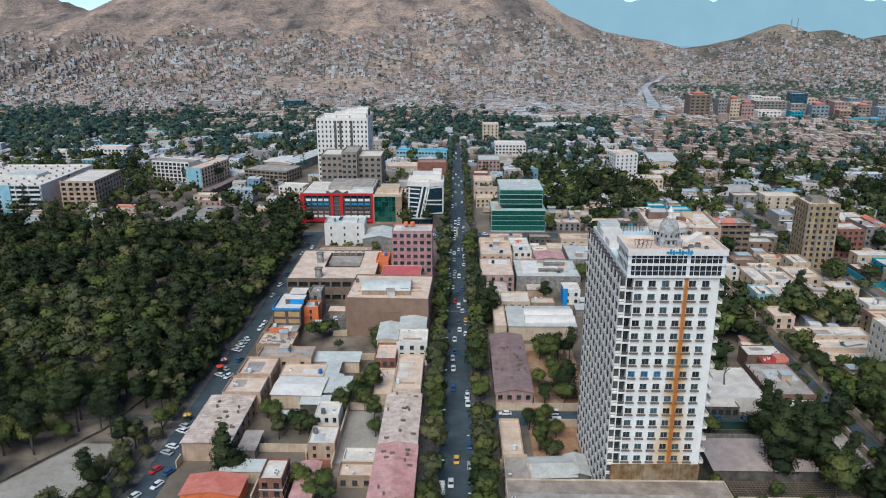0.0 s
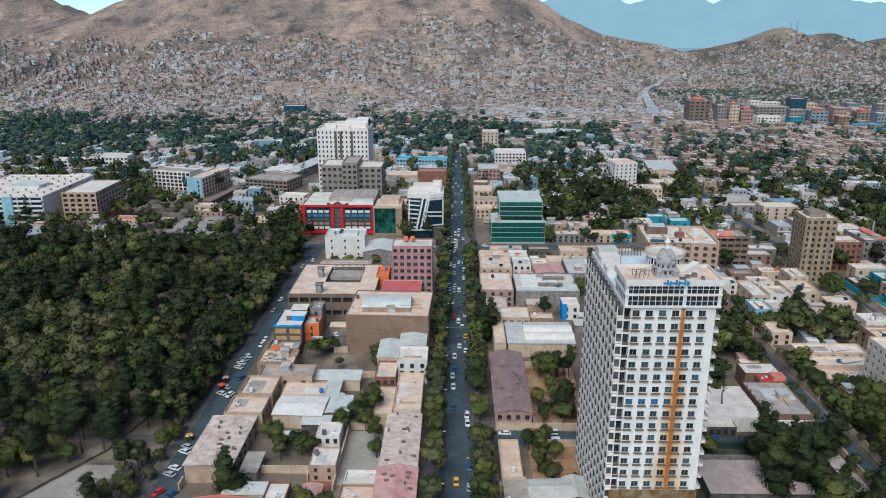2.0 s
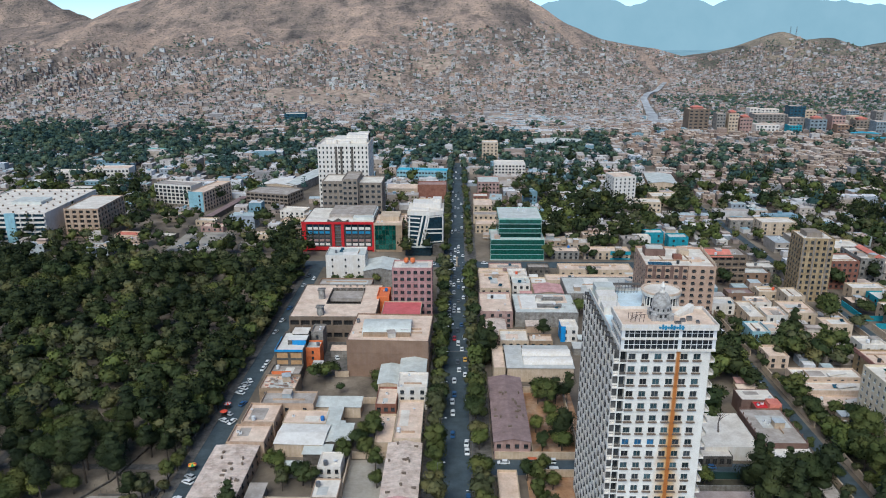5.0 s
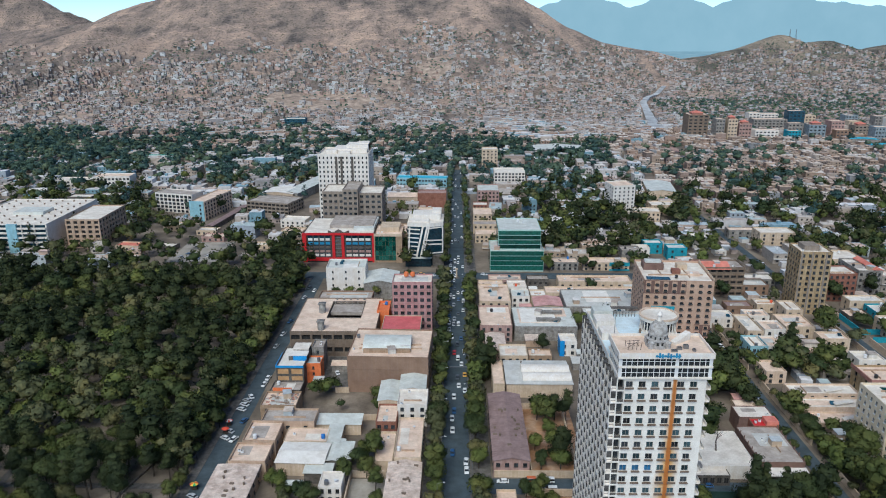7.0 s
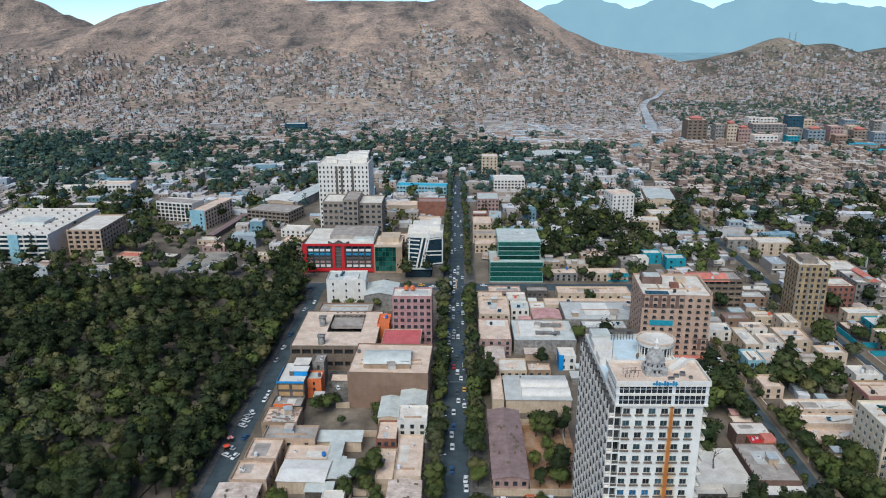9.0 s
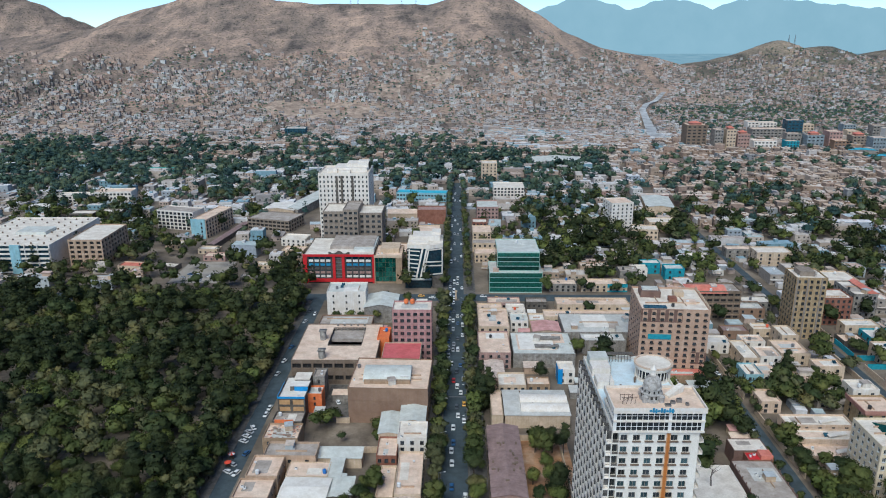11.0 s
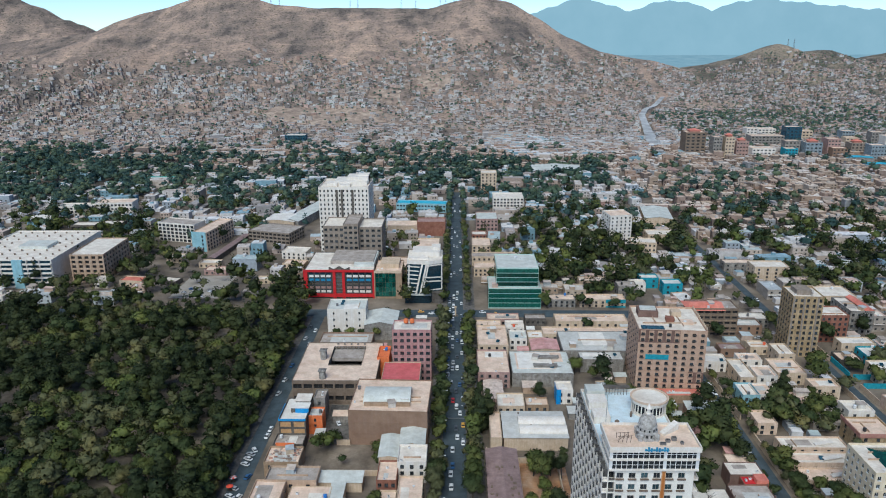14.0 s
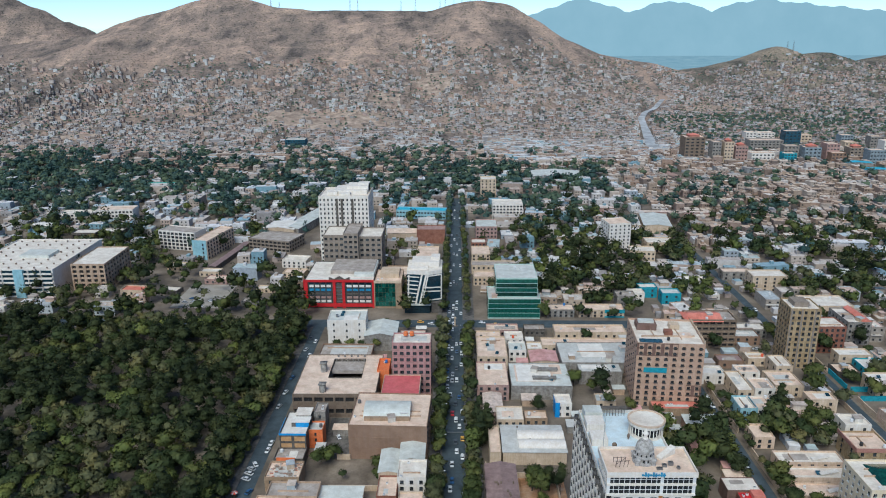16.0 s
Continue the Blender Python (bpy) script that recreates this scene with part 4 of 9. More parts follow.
    pr.box(-X + 7.0, Y - 2.5, zt + 2.9, -X + 15.6, Y - 0.4, zt + 3.1, bottom=True)
    part("pergola_roof", pr, DARKCONC, t)
    fo = Shape()
    fo.box(0.0, -4.5, zt + 0.25, 4.6, 0.2, zt + 0.75)
    fo.box(0.4, -4.1, zt + 0.75, 4.2, -0.2, zt + 0.8)
    part("pool", fo, TURQ, t, "small turquoise pool on the terrace")
    ant = Shape()
    ant.tube((-X + 3.0, -Y + 20, zt), (-X + 3.0, -Y + 20, zt + 13), 0.09, 0.05, 6)
    part("antenna", ant, STEEL, t)


def stained_wall():
    m, n, l, b = _base("stained_white_wall")
    pos = n.new("ShaderNodeNewGeometry")
    where = pos.outputs["Position"]
    white = _ramp(n, l, _noise(n, l, where, 0.25), [(0.3, (0.7, 0.645, 0.565)), (0.7, (0.84, 0.795, 0.715))])
    sep = n.new("ShaderNodeSeparateXYZ")
    l.new(where, sep.inputs[0])
    # a rust-coloured run down the front below the fifth window column, spreading as it falls
    wob = _noise(n, l, where, 0.12, 3)
    ax = n.new("ShaderNodeMath"); ax.operation = "MULTIPLY_ADD"
    l.new(sep.outputs[2], ax.inputs[0]); ax.inputs[1].default_value = 0.0; ax.inputs[2].default_value = 54.4
    dx = n.new("ShaderNodeMath"); dx.operation = "SUBTRACT"
    l.new(sep.outputs[0], dx.inputs[0]); l.new(ax.outputs[0], dx.inputs[1])
    ab = n.new("ShaderNodeMath"); ab.operation = "ABSOLUTE"
    l.new(dx.outputs[0], ab.inputs[0])
    wd = n.new("ShaderNodeMapRange")
    l.new(sep.outputs[2], wd.inputs[0])
    wd.inputs[1].default_value, wd.inputs[2].default_value, wd.inputs[3].default_value, wd.inputs[4].default_value = 63.7, 18.3, 1.1, 9.5
    dv = n.new("ShaderNodeMath"); dv.operation = "DIVIDE"
    l.new(ab.outputs[0], dv.inputs[0]); l.new(wd.outputs[0], dv.inputs[1])
    ad = n.new("ShaderNodeMath"); ad.operation = "MULTIPLY_ADD"
    l.new(wob, ad.inputs[0]); ad.inputs[1].default_value = 0.8; l.new(dv.outputs[0], ad.inputs[2])
    wide = _ramp(n, l, ad.outputs[0], [(0.5, (0.8, 0.5, 0.22)), (1.2, (1, 1, 1))])
    cr = n.new("ShaderNodeMath"); cr.operation = "MULTIPLY_ADD"
    l.new(_noise(n, l, where, 0.5, 4), cr.inputs[0]); cr.inputs[1].default_value = 0.5; l.new(ab.outputs[0], cr.inputs[2])
    core = _ramp(n, l, cr.outputs[0], [(0.62, (0.68, 0.38, 0.17)), (1.25, (1, 1, 1))])
    col = _mul(n, l, _mul(n, l, white, wide), core)
    grain = _ramp(n, l, _noise(n, l, where, 3.0, 5), [(0.3, (0.82, 0.81, 0.8)), (0.7, (1, 1, 1))])
    l.new(_mul(n, l, col, grain), b.inputs["Base Color"])
    b.inputs["Roughness"].default_value = 0.85
    return m


RUSTSTEEL = flat("rusty_steel", (0.09, 0.055, 0.04), 0.8)
TOWERFRAME = flat("grey_brown_frame", (0.24, 0.21, 0.18), 0.5)
BROWNLEDGE = surface("brown_ledge", [(0.15, 0.105, 0.075), (0.22, 0.165, 0.125)], scale=0.5, wear=0.2)
TOWERWALL = stained_wall()
BAYDARK = surface("dark_bay_panels", [(0.05, 0.048, 0.046), (0.17, 0.16, 0.15)], scale=0.5, fine=1.2, rough=0.5)
STAINBASE = surface("stained_sheeting", [(0.2, 0.1, 0.04), (0.34, 0.22, 0.11), (0.45, 0.36, 0.24)], scale=0.25, streak=0.5)
TERRACE = surface("terrace_tiles", [(0.6, 0.72, 0.77), (0.7, 0.8, 0.84)], scale=0.2, wear=0.15)
DOMEGREY = surface("grey_dome", [(0.44, 0.42, 0.39), (0.55, 0.52, 0.49)], scale=0.6, fine=4)
BLUEFILM = glassy("blue_film_glass", (0.05, 0.25, 0.5), 0.3)
_s = Shape()
_s.box(-1.15, -0.5, 0, 1.15, 0.02, 0.35, bottom=True)
SILL = _s.mesh("sill", [BROWNLEDGE])
tower()

BLUEDARK = surface("dark_teal_cladding", [(0.02, 0.1, 0.15), (0.04, 0.15, 0.2)], scale=0.3)

# ---- buildings west of the avenue ----
PINKBROWN = surface("mauve_pink_render", [(0.46, 0.25, 0.245), (0.56, 0.33, 0.32)], scale=0.3, streak=0.2, wear=0.22)
PEACHTAN = surface("worn_peach_wall", [(0.497, 0.354, 0.250), (0.605, 0.447, 0.330)], scale=0.2, streak=0.22, wear=0.25)
RUBBLE = surface("rubble_pieces", [(0.5, 0.42, 0.36), (0.3, 0.22, 0.17), (0.6, 0.55, 0.5), (0.45, 0.2, 0.14), (0.38, 0.34, 0.3)], pick="island", wear=0.3)
block("market_building", "brown brick market block with blank walls and barrel skylight", "building", -28.5, 299, 35, 30, 17.2, -2, BEIGE, ROOFPEACH, floors=3, right=7, win=(1.6, 1.6), parapet=0.6, trim=BEIGE)
# black panes put the shade of the broken front's recesses into colour
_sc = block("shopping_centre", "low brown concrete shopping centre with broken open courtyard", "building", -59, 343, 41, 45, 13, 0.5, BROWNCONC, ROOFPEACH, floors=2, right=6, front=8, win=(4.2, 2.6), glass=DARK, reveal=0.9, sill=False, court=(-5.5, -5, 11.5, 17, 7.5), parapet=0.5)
for _x, _y, _z, _h in ((-6, -19, 12.5, 4.2), (-9, 3, 12.5, 4.8)):
    _s = Shape()
    _s.cyl(0, 0, 0, _h, 1.7, 1.7, 16)
    _s.box(-1.9, -1.9, _h, 1.9, 1.9, _h + 0.2, bottom=True)
    part("stair_turret", _s, CONCRETE, _sc, "round concrete stair turret", pose(_x, _y, _z), True)
for _i in range(6):
    _s = Shape()
    _s.box(-0.25, -0.25, 5, 0.25, 0.25, 13.1)
    part("column", _s, CONCRETE, _sc, at=pose(-4.5 + 3.0 * _i, 16.4, 0))
for _i in range(5):
    _s = Shape()
    _s.box(-0.5, -0.25, 12.5, 0.5, 0.25, 13.4)
    part("roof_post", _s, CONCRETE, _sc, at=pose(-4 + 3.6 * _i, 20.5, 0))
_s = Shape()
_s.box(-64.4, 349, 9.6, -47.6, 360, 11.4)
tagged(part("sunken_roof", _s, ROOFGREY, None), "grey sunken roof slab in the courtyard", "roof")
block("stair_block", "narrow grey plastered building beside the yard", "building", -63, 309, 5.4, 9, 12.1, 0, CONCRETE, ROOFGREY, floors=3, front=1, win=(1.2, 1.5))
_sh = block("shop_house", "shop building with ochre panels and blue and white roof", "building", -72, 297, 12, 20.6, 11, 0, DARKCONC, SHEETWHITE, floors=3, front=2, win=(4.9, 2.5), glass=OCHREPANEL, frame_mat=DARKCONC, leaves=1, sill=False)
TEALWALL = surface("sea_green_wall", [(0.05, 0.33, 0.29), (0.09, 0.42, 0.37)], scale=0.4, wear=0.2)
CYANROOF = surface("bright_cyan_sheet", [(0.04, 0.42, 0.60), (0.08, 0.52, 0.68)], rough=0.5, scale=0.3, wear=0.15)
BRIGHTBLUE = surface("bright_blue_paint", [(0.02, 0.25, 0.62), (0.04, 0.33, 0.7)], scale=0.4, rough=0.5, wear=0.15)
for _q in ((-6.1, -10.4, 10.4, 6.1, -10.2, 11.3), (-6.2, -10.3, 10.4, -6.0, 4, 11.3), (0, -3, 10.2, 6.05, -2.8, 12.6)):
    _s = Shape()
    _s.box(*_q, bottom=True)
    part("blue_band", _s, BRIGHTBLUE, _sh, "bright blue painted parapet band")
_s = Shape()
_s.box(-2, -2.8, 10.2, 6, 2, 12.6)
_s.box(-2.3, -3.1, 12.6, 6.3, 2.3, 12.75, 1, bottom=True)
part("upper_room", _s, [DARKCONC, SHEETWHITE], _sh)
_s = Shape()
_s.box(-1, 3, 10.2, 5.5, 9.5, 13.0)
_s.box(-1.4, 2.6, 13.0, 5.9, 9.9, 13.2, 1, bottom=True)
part("upper_room", _s, [DARKCONC, ROOFWHITE], _sh)
block("orange_house", "bright orange painted concrete house", "building", -63, 297, 6.5, 8, 9.5, 0, ORANGE, SHEETBLUE, floors=3, front=1, win=(1.0, 1.4))
block("workshop", "low grey flat-roofed workshop", "building", -72, 281, 13, 9, 5, 0, DARKCONC, ROOFGREY, front=4)
_os = block("old_shop", "old shop building with rubble on its roof", "building", -71, 266, 14.5, 12, 7, 0, TAN, ROOFPEACH, front=3, win=(1.2, 1.3))
_s = Shape()
_rr = random.Random(5)
for _i in range(90):
    _a, _b, _c, _d = _rr.uniform(-6.2, 6.2), _rr.uniform(-4.9, 4.9), _rr.uniform(0.1, 0.9), _rr.uniform(0.06, 0.35)
    _s.box(_a - _c, _b - _d, 6.15, _a + _c, _b + _d, 6.2 + _rr.uniform(0.1, 0.6))
tagged(part("rubble", _s, RUBBLE, None, at=pose(-71, 266, 0)), "broken boards and rubble heaped on a roof", "rubble", kind="stuff")
_s = Shape()
_s.box(-5, 6.02, 5.4, 3, 6.3, 8.4)
part("orange_wall", _s, ORANGE, _os, "orange painted low wall")
block("corner_house", "grey-roofed two-storey tan house", "building", -64, 251, 20.5, 10, 8, 0, PEACHTAN, ROOFGREY, floors=2, front=3, win=(1.5, 1.2))
block("row_house", "flat-roofed house with worn peach roof", "house", -71.5, 239.5, 12, 14, 8, 0, PEACHTAN, ROOFPEACH, right=2, win=(1.2, 1.2))
block("row_house", "flat-roofed house with worn grey-pink roof", "house", -72.5, 226, 13, 12, 7.5, 0, PEACHTAN, ROOFPEACH, right=3, win=(1.2, 1.2))
shed("long_building", "long low building with rusty sheet roof by the street", -75, 205, 14.5, 29, 6.2, 0, PEACHTAN, SHEETRUST, 0.35, right=5, ribs=1.5)
shed("hall", "wide hall with sagging white sheet roof", -54.5, 229, 17, 13, 5.2, -2, CREAM, SHEETWHITE, 0.7, "x")
shed("shed", "lean-to with grey-blue sheet roof", -47.5, 220.5, 9.5, 5, 4.2, 0, DARKCONC, SHEETBLUE, 0.5, mono=True)
shed("shed", "grey-blue sheet roof on posts beside the hall", -43.5, 232, 5.2, 14, 4.6, 0, DARKCONC, SHEETBLUE, 0.5)
block("hall", "low hall with worn flat peach roof", "building", -55.5, 241, 16, 9.6, 5.5, 0, CREAM, ROOFPEACH, parapet=0.3)
shed("shed", "grey-blue sheet roof beside the peach hall", -45.3, 242.5, 5, 12, 5, 0, CREAM, SHEETBLUE, 0.4, mono=True)
shed("shed", "long grey metal shed across the yard", -46, 253, 19, 6.5, 4.6, 0, CREAM, SHEETBLUE, 0.9, mono=True)
shed("shed", "open-fronted shed with grey-blue sheet roof", -39.2, 231.5, 4, 10, 4.6, 0, DARKCONC, SHEETBLUE, 0.6, mono=True)
block("white_house", "small two-storey white house with blue tank", "house", -41.5, 212, 7.7, 9, 6.2, 0, WHITE, ROOFWHITE, floors=2, front=3, win=(1.2, 1.4), parapet=0.4)
block("white_house", "white flat-roofed house with tan lower walls", "house", -40.5, 197, 8.3, 10, 5.6, 0, PEACHTAN, ROOFWHITE, floors=2, front=2, win=(1.0, 1.0), parapet=0.4)
shed("long_building", "long row building with white ribbed sheet roof", -17.2, 206, 11.2, 31, 6.4, 0, CREAM, SHEETRUST, 1.0, right=5, ribs=1.3)
shed("long_building", "long row building with faded red ribbed roof", -17.2, 168, 11.8, 44, 6.4, 0, CREAM, SHEETRED, 1.2, right=6, ribs=1.3)
block("row_building", "flat-roofed row building with peach roof", "building", -16.6, 236, 9.6, 27.5, 8, 0, CREAM, ROOFPEACH, floors=2, right=9, front=3)
block("annexe", "low flat-roofed annexe with peach roof", "building", -25.4, 236, 6.4, 20, 4, 0, CREAM, ROOFPEACH)
block("white_house", "white three-storey house beside the avenue", "house", -16.9, 263, 11.8, 13, 9.8, 0, WHITE, ROOFWHITE, floors=3, front=3, right=4)
shed("hall", "narrow hall with blue-grey metal roof", -27, 271, 8, 17, 8, 0, CREAM, SHEETBLUE, 0.8)
shed("hall", "hall with blue-grey metal roof by the avenue", -17.6, 278, 10.5, 15, 9, 0, CREAM, SHEETBLUE, 0.9)
block("brick_house", "low brown brick house with pale roof", "house", -26.5, 255, 8, 14, 7, 0, BRICK, ROOFPEACH, front=3)
for _x in (-25.5, -22.2):
    _s = Shape()
    _s.lathe(0, 0, [(0.02, 0), (1.15, 0), (1.2, 0.5), (1.2, 1.7), (0.9, 2.1), (0.3, 2.3), (0.02, 2.35)], 16)
    tagged(part("water_tank", _s, ORANGE, None, at=pose(_x, 355, 29.2)), "orange-red plastic water tank on a flat roof", "tank", "orange tanks")
block("pink_building", "tall pink building with brick front and stacked windows", "building", -22, 352, 20, 13, 29.2, 0, PINKBROWN, ROOFWHITE, floors=8, front=6, right=3, win=(2.0, 1.6), glass=GLASS, trim=ROSE)
block("red_roof_hall", "wide hall with red-pink painted roof", "building", -26.5, 332, 19, 23, 12, 0, CREAM, ROSEROOF, floors=3, right=5, parapet=0.4)
ROOFS.pop()
block("orange_house", "orange painted stair block", "building", -37, 352, 6.2, 14, 14, 0, ORANGE, ORANGE, floors=4)
block("white_block", "white four-storey building with grey sheet roof", "building", -65, 413, 23, 17, 17, 2, WHITE, SHEETBLUE, floors=4, front=3, right=4, win=(1.0, 1.2))
shed("hall", "hall with rounded grey metal roof", -44, 409, 19, 22, 9.5, 0, CONCRETE, SHEETBLUE, 2.0)
block("low_shop", "low peach-walled shop by the junction", "building", -25, 400, 15, 22, 8, 0, ROSE, ROOFWHITE, right=6, front=4)
block("low_shop", "low flat shop beside the avenue", "building", -24, 374, 16, 24, 8.5, 0, CREAM, ROOFPEACH, right=6)
block("walled_yard", "old brick building round a planted yard", "building", -62, 382, 30, 22, 7, 0, BEIGE, ROOFGREY, front=7, right=5)


def mall():
    t = block("shopping_mall", "shopping mall framed in bright red panels", "mall", -79, 489, 47.4, 42.4, 19.8, 0, DARKCONC, ROOFWHITE, floors=5, parapet=0.5)
    X, Y, h = 23.7, -21.2, 19.8
    for xa, xb in ((-X - 0.4, -X + 2.4), (-4.1, -2.2), (2.2, 4.1), (X - 0.9, X + 0.4)):
        s = Shape()
        s.box(xa, Y - 1.0, 0, xb, Y - 0.02, h + 0.3)
        part("red_pier", s, REDPAINT, t)
    for za, zb in ((h - 0.9, h + 0.5), (1.0, 3.2)):
        s = Shape()
        s.box(-X - 0.4, Y - 1.2, za, X + 0.4, Y - 0.02, zb, bottom=True)
        part("red_band", s, REDPAINT, t)
    pal = (SHEETWHITE, BLUEPAINT, DARKCONC, ROSE, SHEETWHITE)
    for x0 in (-X + 3.0, 4.8):
        wd = 15.6 if x0 < 0 else 17.4
        g = Shape()
        g.box(x0 - 0.4, Y - 0.2, 3.2, x0 + wd + 0.4, Y - 0.01, h - 0.9)
        part("glazing", g, BLUEGLASS, t)
        for i in range(5):
            m = Shape()
            xx = x0 + wd * i / 4
            m.box(xx - 0.35, Y - 0.45, 3.2, xx + 0.35, Y - 0.2, h - 0.9)
            part("mullion", m, FRAMEDARK, t)
        for j in range(5):
            for i in range(4):
                q = Shape()
                xa = x0 + wd * i / 4 + 0.5
                za = 4.0 + (4 - j) * 2.75
                q.box(xa, Y - 0.32, za, xa + wd / 4 - 1.0, Y - 0.2, za + 1.7)
                part("spandrel", q, pal[j], t)
            q = Shape()
            q.box(x0, Y - 0.4, 3.4 + j * 2.75, x0 + wd, Y - 0.2, 3.75 + j * 2.75)
            part("transom", q, FRAMEDARK, t)
    s = Shape()
    for i in range(6):
        s.box(-2.2, Y - 0.3, 4 + i * 2.6, 2.2, Y - 0.02, 4.5 + i * 2.6)
    part("louvre", s, STEEL, t)
    s = Shape()
    q = [(k * 1.2, h - 0.5 + 1.8 + 0.9 * math.cos(k * 1.05) - 0.02 * k * k) for k in range(-6, 7)]
    for (xa, za), (xb, zb) in zip(q, q[1:]):
        for yy in (Y + 2.2, Y + 2.7):
            s.face([(xa, yy, h - 0.5), (xb, yy, h - 0.5), (xb, yy, zb), (xa, yy, za)][::1 if yy < Y + 2.5 else -1])
        s.face([(xa, Y + 2.2, za), (xb, Y + 2.2, zb), (xb, Y + 2.7, zb), (xa, Y + 2.7, za)])
    part("roof_crest", s.weld(), DARKCONC, t, "wavy dark roof sign board seen from behind")
    s = Shape()
    s.box(-8, -6, h - 0.5, 22, 20, h + 2.0)
    part("roof_hall", s, ROOFGREY, t)
    s = Shape()
    s.box(9, -12, h - 0.5, 23, 20, h + 1.2)
    part("roof_hall", s, SHEETBLUE, t)


mall()


def green_mall():
    t = block("glass_shop", "shop building with green glass front and tan frame", "building", -45.5, 480, 18.5, 26, 19.3, 0, TAN, ROOFPEACH, floors=5, parapet=0.6)
    for i in range(6):
        for j in range(5):
            s = Shape()
            s.box(-8.6 + i * 2.3, -13.25, 1.5 + j * 3.4, -6.4 + i * 2.3, -13.01, 4.7 + j * 3.4)
            part("glass_panel", s, GREENGLASS, t)
    for xa, xb in ((-9.4, -8.7), (5.4, 9.4)):
        s = Shape()
        s.box(xa, -13.8, 0, xb, -13.0, 19.6)
        part("pier", s, TAN, t)
    s = Shape()
    s.box(-9.4, -13.9, 18.4, 9.4, -13.0, 19.9, bottom=True)
    part("cornice", s, CREAM, t)
    s = Shape()
    s.box(-6, -4, 18.7, 7, 11, 22.0)
    part("roof_house", s, CREAM, t)


green_mall()


def striped():
    """Dark glass front crossed by white bands: level ones beside the corner, slanting ones in the middle, frames round the bay."""
    t = thing("striped_office", -20, 473, 0, 0, "white office, dark glass front crossed by slanting white bands", "office")
    FOOT.append((-20, 473, 12, 13))
    h = 29.0
    pts = [(-12, -11), (3, -13), (11.5, -9), (11.5, 13), (-12, 13)]
    s = Shape()
    for i in range(5):
        p, q = pts[i], pts[(i + 1) % 5]
        lo = 26.5 if i < 2 else 0
        s.face([(*p, lo), (*q, lo), (*q, h), (*p, h)])
    part("wall", s, WHITE, t)
    g = Shape()
    for i in range(2):
        p, q = pts[i], pts[i + 1]
        g.face([(*p, 0), (*q, 0), (*q, 26.5), (*p, 26.5)])
    part("glass_front", g, BLUEGLASS, t, "dark blue-green glass front")
    r = Shape()
    r.face([(*p, h - 0.05) for p in pts])
    part("roof", r, ROOFWHITE, t)
    for q in ((-9, -3, 9.5, 11, 3.4), (-11, -9, 2, -3.5, 1.0), (4, 2, 10, 10.5, 5.2)):
        p = Shape()
        p.box(q[0], q[1], h - 0.05, q[2], q[3], h + q[4])
        part("roof_house", p, WHITE, t)

    def on_front(x):
        return -11 - 2 * (x + 12) / 15 if x < 3 else -13 + 4 * (x - 3) / 8.5

    def band(x0, z0, x1, z1, wd, tall=False):
        """A white band standing proud of the glass; tall bands are measured across, level ones upwards."""
        k = Shape()
        n = 6
        for i in range(n):
            xa, xb = x0 + (x1 - x0) * i / n, x0 + (x1 - x0) * (i + 1) / n
            za, zb = z0 + (z1 - z0) * i / n, z0 + (z1 - z0) * (i + 1) / n
            q = [(xa, za), (xa + wd, za), (xb + wd, zb), (xb, zb)] if tall else [(xa, za), (xb, zb), (xb, zb + wd), (xa, za + wd)]
            if tall and zb < za:
                q = [q[3], q[2], q[1], q[0]]
            fr = [(x, on_front(x) - 0.35, z) for x, z in q]
            bk = [(x, on_front(x) + 0.02, z) for x, z in q]
            k.face(fr)
            for e in range(4):
                f = (e + 1) % 4
                k.face([fr[f], fr[e], bk[e], bk[f]])
        part("white_band", k, WHITE, t)

    for j in range(8):
        band(-11.9, 4.2 + j * 2.9, -6.6 + j * 0.42, 3.9 + j * 2.9, 0.75)
    band(-12.0, 1.0, -11.1, 26.0, 0.9, True)
    band(-7.4, 3.0, -2.4, 26.5, 1.2, True)
    band(-4.6, 3.0, 0.4, 26.5, 1.2, True)
    band(-1.9, 8.4, 1.9, 26.5, 0.9, True)
    for z0, z1 in ((25.4, 24.8), (17.2, 15.8), (14.6, 13.0), (8.4, 7.4)):
        band(0.2 if z0 > 20 else -1.6, z0, 3.0, z0, 0.8)
        band(3.0, z0, 11.3, z1 + 0.6, 0.8)
    band(10.6, 8.4, 10.7, 25.4, 0.8, True)
    s = Shape()
    s.box(4.5, -14.5, 0, 11.8, -8, 7.4)
    part("entrance_block", s, DARKCONC, t)
    s = Shape()
    s.box(-13.5, -15.0, 0, 3.5, -12.8, 5.6)
    s.box(-14.0, -15.6, 5.6, 4.0, -12.6, 6.0, 1, bottom=True)
    part("canopy_hall", s, [BLUEGLASS, SHEETBLUE], t)
    for j in range(8):
        s = Shape()
        s.box(11.5, -7.0, 3 + j * 3.1, 11.62, 11.0, 4.8 + j * 3.1)
        part("window_band", s, GLASS, t)


